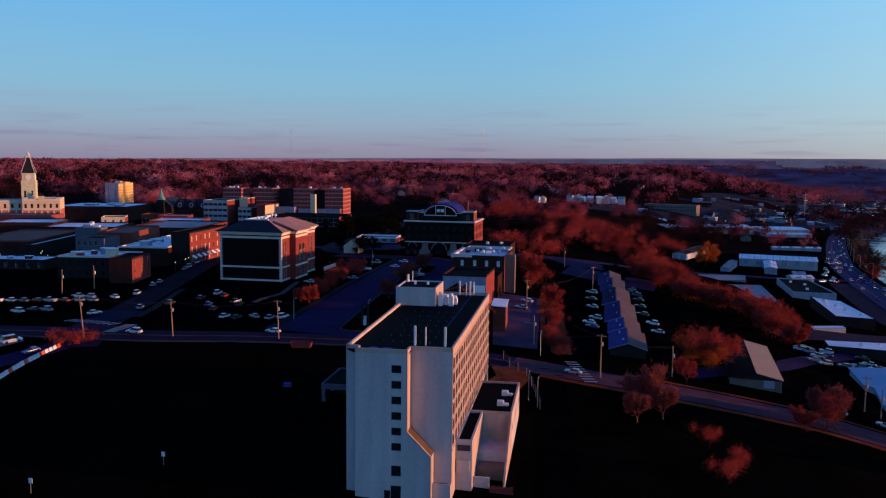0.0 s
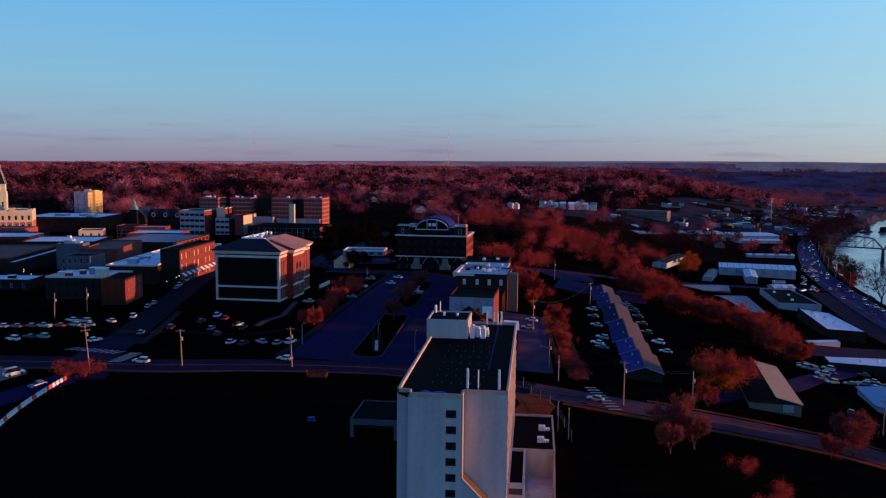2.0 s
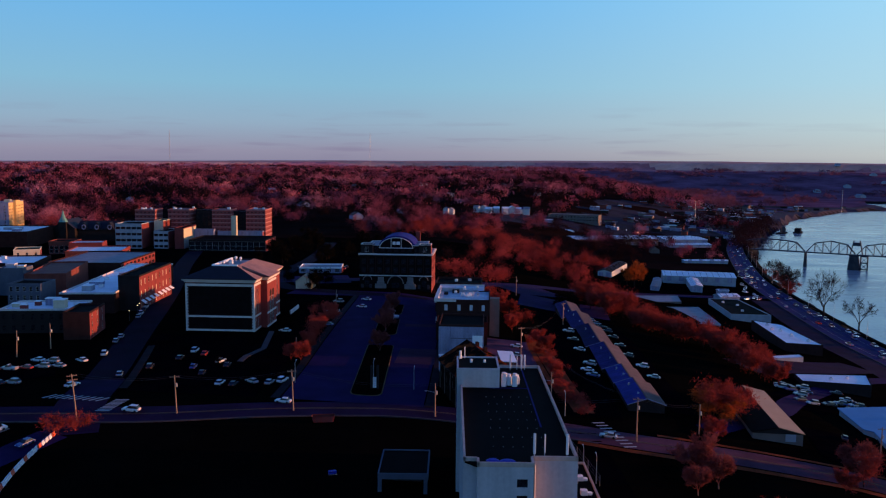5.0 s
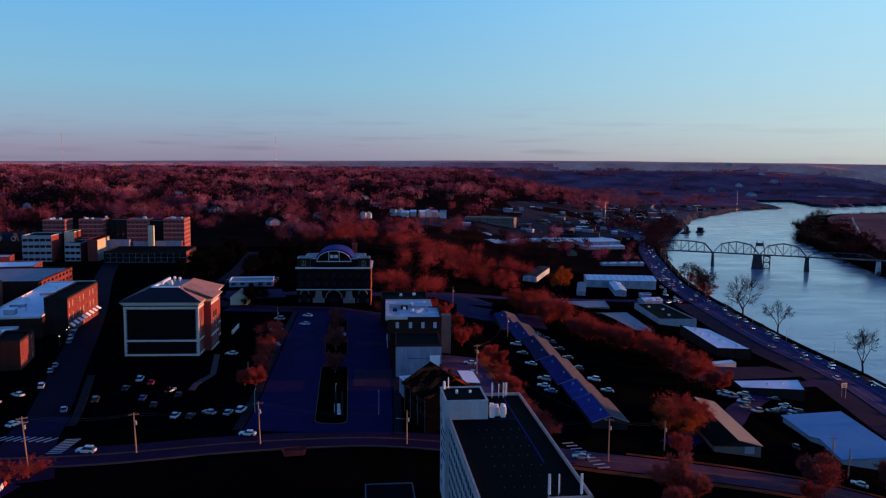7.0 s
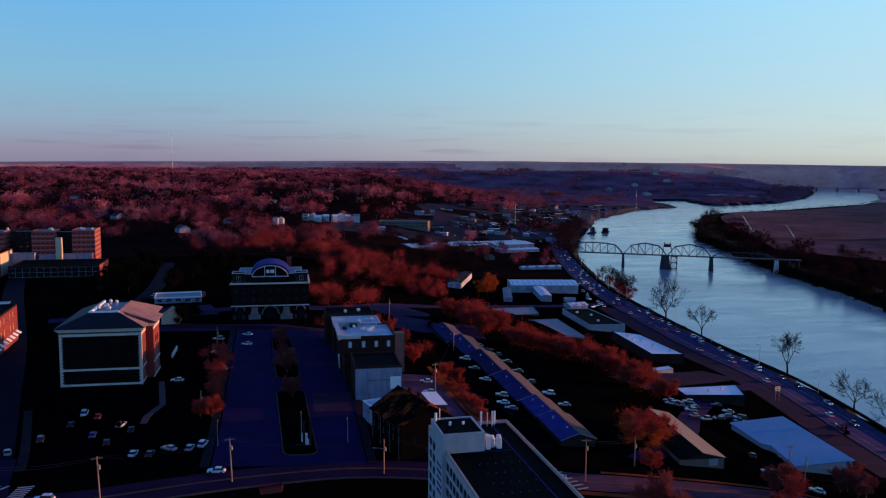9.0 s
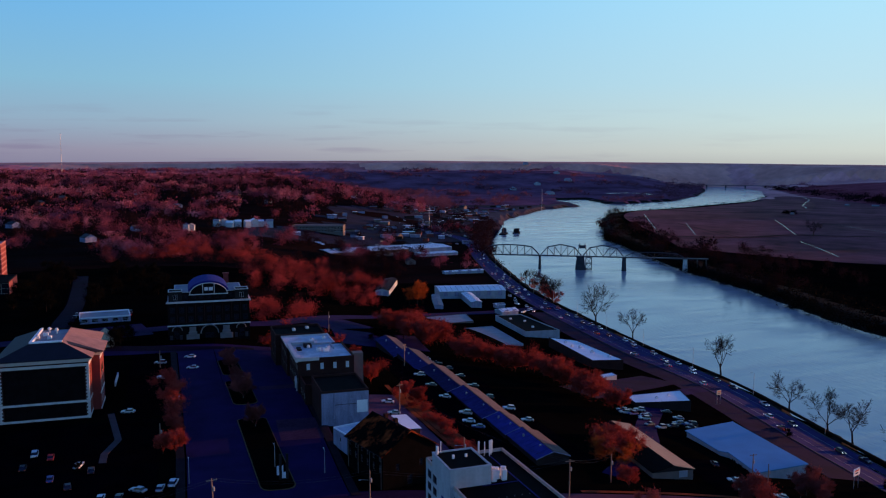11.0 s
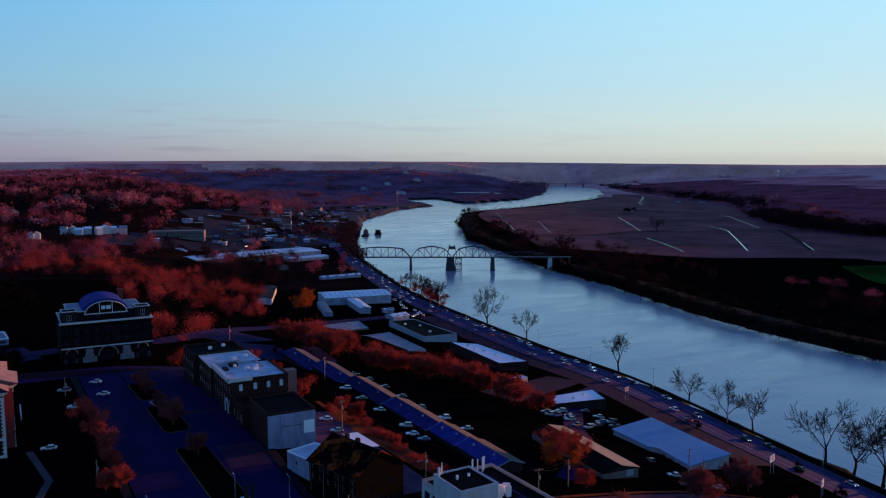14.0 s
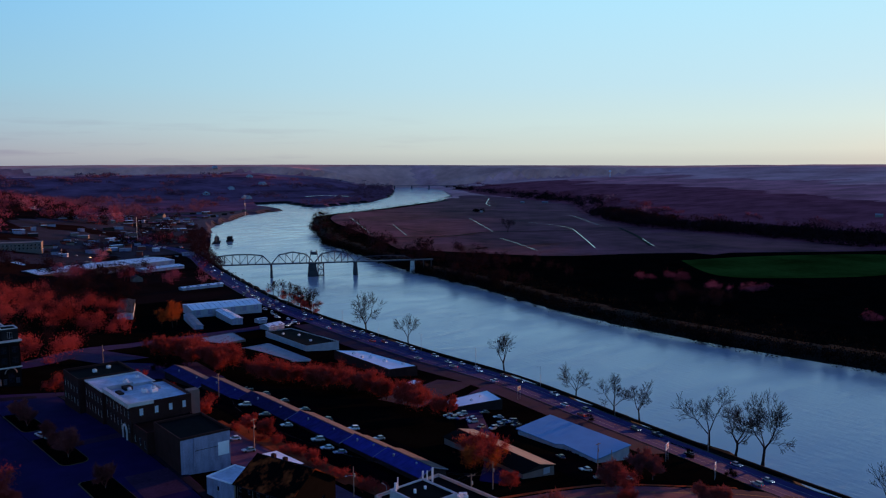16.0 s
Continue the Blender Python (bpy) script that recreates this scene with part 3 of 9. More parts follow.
def window(parent, m, w, h, frame="stone", pane="glass", bars=(1, 1), depth=0.2, split=True, name="window"):
    """A window at m: x along the wall, y into it, z up, from the opening's lower corner."""
    key = (round(w, 2), round(h, 2), frame, pane, bars)
    if key not in WINDOWS:
        bm = B()
        f = min(0.09, w * 0.08)
        bm.free()
        us = [w * i / bars[0] for i in range(bars[0] + 1)]
        vs = [h * i / bars[1] for i in range(bars[1] + 1)]
        bm = facade(w, 0, h, [(p + f / 2 + (f / 2 if p == 0 else 0), q - f / 2 - (f / 2 if q == us[-1] else 0), r + f / 2 + (f / 2 if r == 0 else 0), t - f / 2 - (f / 2 if t == vs[-1] else 0))
                              for p, q in zip(us, us[1:]) for r, t in zip(vs, vs[1:])], 0.08)
        bmesh.ops.translate(bm, verts=bm.verts, vec=(0, depth - 0.08, 0))
        a = bpy.data.meshes.new("window")
        bm.to_mesh(a)
        bm.free()
        a.materials.append(M[frame])
        bm = B()
        box(bm, f * 0.5, w - f * 0.5, depth - 0.03, depth + 0.02, f * 0.5, h - f * 0.5)
        b = bpy.data.meshes.new("pane")
        bm.to_mesh(b)
        bm.free()
        b.materials.append(M[pane])
        WINDOWS[key] = (a, b)
    a, b = WINDOWS[key]
    ob = again(name, a, parent, m)
    again("pane", b, ob, Matrix())
    return ob


def side_matrix(side, x0, x1, y0, y1):
    """Where a facade stands: u to the right as seen from outside."""
    return {"front": pose(x0, y0, 0), "right": pose(x1, y0, 0, 0, 0, 90), "back": pose(x1, y1, 0, 0, 0, 180), "left": pose(x0, y1, 0, 0, 0, -90)}[side]


def grid_holes(W, n, w, rows, h, u0=None, u1=None):
    """n openings of width w across W, at each sill height in rows."""
    a, b = (0 if u0 is None else u0), (W if u1 is None else u1)
    step = (b - a) / n
    return [(a + step * (i + 0.5) - w / 2, a + step * (i + 0.5) + w / 2, r, r + h) for r in rows for i in range(n)]


def block(T, x0, x1, y0, y1, z0, z1, wall, roof, holes=None, parapet=0.6, frame="stone", pane="glass", bars=(1, 1), coping=None, deep=0.25, roofname="roof"):
    """A flat-roofed block under the thing T: four walls with their openings and windows, a roof plate and a parapet."""
    holes = holes or {}
    for s in ("front", "right", "back", "left"):
        W = (x1 - x0) if s in ("front", "back") else (y1 - y0)
        m = side_matrix(s, x0, x1, y0, y1)
        hs = holes.get(s, [])
        wm = wall[s] if isinstance(wall, dict) else wall
        part("wall", facade(W, z0, z1, hs, deep), M[wm], T, m=m)
        for k, h in enumerate(hs):
            window(T, m @ pose(h[0], 0, h[2]), h[1] - h[0], h[3] - h[2], frame, pane if isinstance(pane, str) else pane[k % len(pane)], bars)
    bm = B()
    box(bm, x0 + 0.02, x1 - 0.02, y0 + 0.02, y1 - 0.02, z1 - 0.3, z1 - 0.004)
    part(roofname, bm, M[roof], T)
    if parapet:
        bm = B()
        t = 0.35
        box(bm, x0 - 0.04, x1 + 0.04, y0 - 0.04, y0 + t, z1, z1 + parapet)
        box(bm, x0 - 0.04, x1 + 0.04, y1 - t, y1 + 0.04, z1, z1 + parapet)
        box(bm, x0 - 0.04, x0 + t, y0 + t, y1 - t, z1, z1 + parapet)
        box(bm, x1 - t, x1 + 0.04, y0 + t, y1 - t, z1, z1 + parapet)
        part("parapet", bm, M[coping or (wall["front"] if isinstance(wall, dict) else wall)], T)


def gable(T, x0, x1, y0, y1, z0, eave, ridge, wall, roof, along="y", over=0.5, roof2=None, holes=None):
    """A gabled shed under T: walls with gable ends and two roof slopes."""
    bm = B()
    if along == "y":
        xm = (x0 + x1) / 2
        for y, fl in ((y0, 1), (y1, -1)):
            p = [(x0, y, z0), (x1, y, z0), (x1, y, eave), (xm, y, ridge), (x0, y, eave)]
            poly(bm, p[::fl])
        poly(bm, [(x1, y0, z0), (x1, y1, z0), (x1, y1, eave), (x1, y0, eave)])
        poly(bm, [(x0, y1, z0), (x0, y0, z0), (x0, y0, eave), (x0, y1, eave)])
        g = (ridge - eave) / ((x1 - x0) / 2)
        sl = [[(x0 - over, y0 - over, eave - g * over + 0.15), (xm, y0 - over, ridge + 0.15), (xm, y1 + over, ridge + 0.15), (x0 - over, y1 + over, eave - g * over + 0.15)],
              [(xm, y0 - over, ridge + 0.154), (x1 + over, y0 - over, eave - g * over + 0.15), (x1 + over, y1 + over, eave - g * over + 0.15), (xm, y1 + over, ridge + 0.154)]]
    else:
        ym = (y0 + y1) / 2
        for x, fl in ((x1, 1), (x0, -1)):
            p = [(x, y0, z0), (x, y1, z0), (x, y1, eave), (x, ym, ridge), (x, y0, eave)]
            poly(bm, p[::fl])
        poly(bm, [(x0, y0, z0), (x1, y0, z0), (x1, y0, eave), (x0, y0, eave)])
        poly(bm, [(x1, y1, z0), (x0, y1, z0), (x0, y1, eave), (x1, y1, eave)])
        g = (ridge - eave) / ((y1 - y0) / 2)
        sl = [[(x0 - over, y0 - over, eave - g * over + 0.15), (x1 + over, y0 - over, eave - g * over + 0.15), (x1 + over, ym, ridge + 0.15), (x0 - over, ym, ridge + 0.15)],
              [(x0 - over, ym, ridge + 0.154), (x1 + over, ym, ridge + 0.154), (x1 + over, y1 + over, eave - g * over + 0.15), (x0 - over, y1 + over, eave - g * over + 0.15)]]
    part("wall", bm, M[wall], T)
    for k, s in enumerate(sl):
        bm = B()
        slab(bm, s, 0.18)
        part("roof_slope", bm, M[roof if k == 0 or not roof2 else roof2], T)


def ac_unit(x, y, z, s=1.0, label="pale metal air-conditioning unit standing on a flat roof"):
    T = thing("rooftop_unit", pose(x, y, z, 0, 0, random.choice((0, 90, 12))), label, "air conditioner", "rooftop units")
    bm = B()
    box(bm, -0.9 * s, 0.9 * s, -0.7 * s, 0.7 * s, 0.15, 1.25 * s, 0.06)
    box(bm, -0.8 * s, 0.8 * s, -0.6 * s, -0.5 * s, 0, 0.15)
    box(bm, -0.8 * s, 0.8 * s, 0.5 * s, 0.6 * s, 0, 0.15)
    part("casing", bm, M["plastic"], T)
    bm = B()
    bmesh.ops.create_cone(bm, cap_ends=True, segments=14, radius1=0.5 * s, radius2=0.46 * s, depth=0.2, matrix=Matrix.Translation((0, 0, 1.25 * s + 0.09)))
    part("fan_cowl", bm, M["steel"], T)
    return T


def densify(line, step):
    out = []
    for (ax, ay), (bx, by) in zip(line, line[1:]):
        n = max(1, int(math.hypot(bx - ax, by - ay) / step))
        out += [(ax + (bx - ax) * i / n, ay + (by - ay) * i / n) for i in range(n)]
    return out + [line[-1]]


def smooth_line(pts, n=6):
    """A Catmull-Rom line through pts."""
    P = [pts[0]] + list(pts) + [pts[-1]]
    out = []
    for i in range(1, len(P) - 2):
        for k in range(n):
            u = k / n
            out.append(tuple(0.5 * (2 * P[i][c] + (P[i + 1][c] - P[i - 1][c]) * u + (2 * P[i - 1][c] - 5 * P[i][c] + 4 * P[i + 1][c] - P[i + 2][c]) * u * u
                                    + (3 * P[i][c] - P[i - 1][c] - 3 * P[i + 1][c] + P[i + 2][c]) * u ** 3) for c in (0, 1)))
    return out + [pts[-1]]


def ribbon(name, line, width, material, lift=0.14, across=4, side=0.0, step=5.0, thick=0.0, label="", category="", kind="structure", parent=None):
    """A strip draped over the ground along a line, shifted to its left by side."""
    pts = np.array(densify(line, step))
    d = np.gradient(pts, axis=0)
    d /= np.hypot(d[:, 0], d[:, 1])[:, None] + 1e-9
    nrm = np.stack([-d[:, 1], d[:, 0]], 1)
    offs = np.linspace(width / 2, -width / 2, across + 1) + side
    P = pts[:, None, :] + nrm[:, None, :] * offs[None, :, None]
    z = ground(P[..., 0].ravel(), P[..., 1].ravel()) + lift
    V = np.column_stack([P.reshape(-1, 2), z])
    n, c = len(pts), across + 1
    faces = [(i * c + j, i * c + j + 1, (i + 1) * c + j + 1, (i + 1) * c + j)[::-1] for i in range(n - 1) for j in range(across)]
    verts = V.tolist()
    if thick:
        k = len(verts)
        for i in range(n):
            for j in (0, c - 1):
                q = verts[i * c + j]
                verts.append([q[0], q[1], q[2] - thick])
        for i in range(n - 1):
            a, b2 = k + 2 * i, k + 2 * i + 2
            faces.append((i * c, a, b2, (i + 1) * c)[::-1])
            faces.append((i * c + c - 1, (i + 1) * c + c - 1, b2 + 1, a + 1)[::-1])
    ob = raw(name, verts, faces, M[material], parent)
    if kind:
        tagged(ob, label, category, "", kind)
    return ob


def stand(x, y, yaw=0.0, lift=0.0):
    """A pose on the ground, upright."""
    return pose(x, y, gz(x, y) + lift, 0, 0, yaw)


def lie(x, y, yaw, lift=0.14):
    """A pose on the ground that leans with its slope."""
    e = 1.5
    n = Vector((gz(x - e, y) - gz(x + e, y), gz(x, y - e) - gz(x, y + e), 2 * e)).normalized()
    f = Vector((-math.sin(radians(yaw)), math.cos(radians(yaw)), 0))
    r = f.cross(n).normalized()
    f = n.cross(r)
    m = Matrix((r, f, n)).transposed().to_4x4()
    m.translation = (x, y, gz(x, y) + lift)
    return m


# ---- ground, river, far fields ----
def spread(lo, hi, a, b, fine, grow=1.05):
    """Coordinates from lo to hi, fine between a and b and growing outwards."""
    mid = list(np.arange(a, b + 0.1, fine))
    r, s = [], fine
    x = b
    while x < hi:
        s = min(s * grow, 30)
        x += s
        r.append(min(x, hi))
    l, s, x = [], fine, a
    while x > lo:
        s = min(s * grow, 30)
        x -= s
        l.append(max(x, lo))
    return np.array(l[::-1] + mid + r)


FIELD = [(640, 930), (735, 715), (860, 640), (1000, 530), (1160, 425), (1190, 560), (1215, 760), (1255, 960), (1350, 1120), (1490, 1300), (1780, 1620), (1955, 1975), (2070, 2330), (1980, 2345), (1841, 2190),
         (1542, 1980), (1290, 1830), (1117, 1750), (1010, 1700), (880, 1500), (730, 1130)]
CROP = [(826, 552), (960, 500), (1088, 402), (985, 335), (880, 315), (777, 372), (735, 440)]


def make_ground():
    xs, ys = spread(-4850, 4850, -330, 520, 7.0), spread(-1500, 4850, -60, 640, 7.0)
    X, Y = np.meshgrid(xs, ys)
    z = ground(X.ravel(), Y.ravel())
    nx, ny = len(xs), len(ys)
    V = np.column_stack([X.ravel(), Y.ravel(), z])
    i, j = np.meshgrid(np.arange(nx - 1), np.arange(ny - 1))
    a = (j * nx + i).ravel()
    F = np.column_stack([a, a + 1, a + nx + 1, a + nx])
    cx, cy = V[F, 0].mean(1), V[F, 1].mean(1)
    dn, df, wet, far, hill = zones(cx, cy)
    d = np.hypot(cx, cy)
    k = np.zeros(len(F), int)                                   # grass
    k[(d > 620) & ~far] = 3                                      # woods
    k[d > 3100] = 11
    k[d + 160 * wave(cx, cy, 0.004, 6.0) > 4250] = 4                # rim of the valley, its haze put into a paler colour
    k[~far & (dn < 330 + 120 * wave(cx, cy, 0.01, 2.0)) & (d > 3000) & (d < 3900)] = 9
    k[~far & ~wet & (cy > 1650) & (cx > 350) & (d < 4000)] = 10               # low land inside the bend, dulled in colour for the hill's shade
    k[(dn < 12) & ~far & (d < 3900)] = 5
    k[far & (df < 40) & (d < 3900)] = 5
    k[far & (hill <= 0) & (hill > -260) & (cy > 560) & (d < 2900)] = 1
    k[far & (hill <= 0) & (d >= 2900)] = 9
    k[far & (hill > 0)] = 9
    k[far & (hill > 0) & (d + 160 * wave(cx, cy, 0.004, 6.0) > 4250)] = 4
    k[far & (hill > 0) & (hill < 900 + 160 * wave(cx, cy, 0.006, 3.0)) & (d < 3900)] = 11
    k[far & (hill > 0) & (hill < 520 + 120 * wave(cx, cy, 0.009, 4.0)) & (d < 3900)] = 6   # lower slope, its shade put into a darker colour
    k[~far & ~wet & (cy > 930) & (cy < 2050) & (dn < 300 + 60 * wave(cx, cy, 0.012, 4.0)) & (wave(cx, cy, 0.016, 9.0) > -0.35)] = 8   # lots of the commercial strip
    k[~far & (dn < 55) & (cy > 1420) & (cy < 2150)] = 7                                       # bare shore of the bend
    k[wet & (d < 3950)] = 5
    return tagged(raw("ground", V.tolist(), F.tolist(), [M["grass"], M["field"], M["green"], M["woodfloor"], M["hazewood"], M["mud"], M["slopeshade"], M["shore"], M["strip"], M["hillwood"], M["lowland"], M["midhill"]], index=k.tolist()),
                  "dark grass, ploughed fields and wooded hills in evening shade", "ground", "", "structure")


make_ground()


def water_material():
    m = bpy.data.materials.new("river_water")
    m.use_nodes = True
    nt = m.node_tree
    N, L = nt.nodes.new, nt.links.new
    b = nt.nodes["Principled BSDF"]
    b.inputs["Base Color"].default_value = (0.375, 0.36, 0.365, 1)
    b.inputs["Roughness"].default_value = 0.22
    b.inputs["IOR"].default_value = 1.33
    tc, mp, n1, n2 = N("ShaderNodeTexCoord"), N("ShaderNodeMapping"), N("ShaderNodeTexNoise"), N("ShaderNodeTexNoise")
    mp.inputs["Scale"].default_value = (0.35, 0.10, 1)
    mp.inputs["Rotation"].default_value = (0, 0, radians(110))
    L(tc.outputs["Object"], mp.inputs[0])
    L(mp.outputs[0], n1.inputs["Vector"])
    L(tc.outputs["Object"], n2.inputs["Vector"])
    n1.inputs["Scale"].default_value, n1.inputs["Detail"].default_value = 1.0, 6
    n2.inputs["Scale"].default_value, n2.inputs["Detail"].default_value = 0.012, 3
    mr = N("ShaderNodeMapRange")
    L(n2.outputs[0], mr.inputs["Value"])
    mr.inputs["From Min"].default_value, mr.inputs["From Max"].default_value = 0.35, 0.65
    mr.inputs["To Min"].default_value, mr.inputs["To Max"].default_value = 0.35, 1.0
    bp = N("ShaderNodeBump")
    L(mr.outputs[0], bp.inputs["Strength"])
    bp.inputs["Distance"].default_value = 0.30
    # long lanes of rougher and smoother water along the current
    mp3, n3, add = N("ShaderNodeMapping"), N("ShaderNodeTexNoise"), N("ShaderNodeMath")
    mp3.inputs["Scale"].default_value = (0.014, 0.055, 1)
    mp3.inputs["Rotation"].default_value = (0, 0, radians(28))
    L(tc.outputs["Object"], mp3.inputs[0])
    L(mp3.outputs[0], n3.inputs["Vector"])
    n3.inputs["Scale"].default_value, n3.inputs["Detail"].default_value = 1.0, 5
    n3.inputs["Distortion"].default_value = 0.8
    add.operation = 'MULTIPLY_ADD'
    add.inputs[1].default_value = 1.6
    L(n3.outputs[0], add.inputs[0])
    L(n1.outputs[0], add.inputs[2])
    rr = N("ShaderNodeMapRange")
    L(n3.outputs[0], rr.inputs["Value"])
    rr.inputs["From Min"].default_value, rr.inputs["From Max"].default_value = 0.35, 0.65
    rr.inputs["To Min"].default_value, rr.inputs["To Max"].default_value = 0.08, 0.24
    L(rr.outputs[0], b.inputs["Roughness"])
    L(add.outputs[0], bp.inputs["Height"])
    L(bp.outputs[0], b.inputs["Normal"])
    return m


M["water"] = water_material()


def make_water():
    bm = B()
    poly(bm, [(60, -1500, WATER), (3400, -1500, WATER), (3400, 4600, WATER), (60, 4600, WATER)])
    return tagged(link("water", bm, M["water"]), "broad rippled river reflecting the pale evening sky", "river", "", "structure")


make_water()

def draped(name, outline, material, lift, label, category):
    """A level patch with a smooth outline, laid just over the flat ground beyond the river."""
    line = smooth_line(outline + outline[:1], 5)[:-1]
    bm = B()
    f = poly(bm, [(x, y, WATER + 4.9 + lift + 0.4) for x, y in line])
    bmesh.ops.triangulate(bm, faces=[f])
    return tagged(link(name, bm, M[material]), label, category, "", "structure")


draped("field", FIELD, "field", 0.0, "ploughed brown river flats in evening shade", "field")
draped("field", CROP, "green", 0.3, "green winter crop beside the river woods", "field")
draped("field", [(1010, 1700), (1105, 1750), (1266, 1800), (1530, 1944), (1829, 2170), (1800, 1960), (1420, 1560), (1150, 1420), (930, 1480)], "field2", 0.35, "paler ploughed field by the river bend", "field")
draped("field", [(1010, 560), (1160, 435), (1180, 560), (1210, 760), (1160, 820), (1080, 700)], "field2", 0.35, "paler ploughed strip at the wood's foot", "field")

# drainage ditches and tracks that shine in the ploughed fields
for pts, w in (([(1410, 1268), (1330, 1160), (1194, 988)], 1.0), ([(1172, 1180), (1150, 1071), (1100, 982)], 0.9), ([(1100, 982), (965, 837), (865, 731)], 2.0),
               ([(1167, 1364), (1058, 1204), (952, 1052)], 1.0), ([(868, 943), (827, 861), (772, 763)], 1.2), ([(998, 1617), (841, 1329), (733, 1130)], 1.1), ([(924, 1334), (783, 1098)], 0.7),
               ([(1040, 774), (1000, 735), (950, 685)], 1.3), ([(2050, 2290), (1904, 2091)], 1.6), ([(1904, 2091), (1677, 1861)], 1.8), ([(1740, 1880), (1677, 1861), (1551, 1704)], 1.8)):
    tagged(ribbon("ditch", smooth_line(pts), w, "water", 1.3, 2, step=25), "narrow shining ditch across a ploughed field", "ditch", "", "structure")

tagged(ribbon("pond", smooth_line([(1478, 2663), (1589, 2683), (1614, 2561)]), 26, "water", 1.3, 2, step=25), "narrow shining backwater inside the river bend", "pond", "", "structure")

# dark field edges
for pts, w in (([(1195, 947), (1064, 801), (950, 690)], 7.0), ([(712, 1097), (829, 1037), (936, 1051), (1000, 1011), (1090, 960)], 9.0), ([(1080, 1790), (1150, 1740), (1207, 1635), (1298, 1581), (1420, 1540)], 12.0),
               ([(905, 1335), (860, 1180), (829, 1037)], 3.0)):
    tagged(ribbon("field_edge", smooth_line(pts), w, "mud", 1.2, 2, step=25), "dark overgrown edge between two ploughed fields", "field edge", "", "structure")

# ---- roads, pavements and car parks ----
CROSS_STREET = smooth_line([(-330, 50), (-220, 60), (-135, 72), (-89, 78), (-52, 88), (-16, 93), (17, 89), (47, 83), (80, 80), (120, 72), (150, 58), (172, 30)])
AVENUE_W = [(-49, 96), (-49, 130), (-50, 180), (-52, 262)]
AVENUE_E = [(-23, 96), (-23, 140), (-24, 190), (-27, 262)]
LEFT_STREET = smooth_line([(-100, 62), (-108, 84), (-114, 112), (-128, 165), (-141, 215), (-158, 275), (-190, 380), (-215, 470)])
FENCE_LANE = smooth_line([(-150, -60), (-125, 10), (-112, 40), (-104, 62)])
RIVER_ROAD = smooth_line([(60, -1000), (108, -400), (135, -100), (156, 0), (166, 63), (178, 141), (186, 185), (194, 244), (198, 337), (213, 488), (229, 589), (278, 793),
                          (318, 930), (340, 1060), (330, 1200), (360, 1330)])
FAR_STREET = smooth_line([(-150, 300), (-60, 318), (-15, 335), (35, 392), (89, 428), (158, 445), (214, 462)])
SERVICE = [(27, 92), (29, 76), (33, 40), (36, 8), (40, -40)]
BACK_STREET = smooth_line([(-27, 262), (-60, 268), (-110, 300), (-118, 420), (-130, 560)])
HOUSE_LANE = smooth_line([(64, 100), (92, 128), (112, 160), (150, 205), (190, 225)])
# streets change colour along their length to paint shaded and sunlit stretches
for nm, ln, w, mt, ln2 in (("road", CROSS_STREET[:37], 11, "duskasphalt", "two-lane asphalt street in a dusk tone"), ("road", CROSS_STREET[36:56], 11, "old_sunlit_asphalt", "two-lane worn asphalt street, tinted for the last light"), ("road", CROSS_STREET[55:], 11, "duskasphalt", "shaded asphalt street down to the riverside"), ("road", LEFT_STREET[:12], 13, "duskasphalt", "asphalt downtown street lined with parked cars"), ("road", LEFT_STREET[11:], 11, "shadeasphalt", "shaded downtown street lined with parked cars"),
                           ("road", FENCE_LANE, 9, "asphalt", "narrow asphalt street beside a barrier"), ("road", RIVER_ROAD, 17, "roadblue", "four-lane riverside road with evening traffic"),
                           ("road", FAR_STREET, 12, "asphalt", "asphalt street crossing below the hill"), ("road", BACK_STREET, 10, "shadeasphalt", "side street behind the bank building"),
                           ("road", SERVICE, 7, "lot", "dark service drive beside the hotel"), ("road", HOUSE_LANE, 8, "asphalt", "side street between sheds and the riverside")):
    ribbon(nm, ln, w, mt, 0.16, 4, label=ln2, category="road")
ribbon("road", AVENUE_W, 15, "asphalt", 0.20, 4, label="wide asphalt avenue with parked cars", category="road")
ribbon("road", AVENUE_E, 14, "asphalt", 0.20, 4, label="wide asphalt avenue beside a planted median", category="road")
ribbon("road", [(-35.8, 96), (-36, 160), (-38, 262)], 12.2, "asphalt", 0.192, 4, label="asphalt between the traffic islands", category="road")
# two mauve patches laid over the avenue's asphalt
ribbon("pavement", [(-20.9, 138.5), (-20.6, 157)], 16, "mauveasphalt", 0.23, 4, label="mauve patch of paving", category="paving")
ribbon("pavement", [(-22.8, 190.5), (-22.9, 195.5)], 15.5, "mauveasphalt", 0.23, 4, label="narrow mauve strip of paving", category="paving")
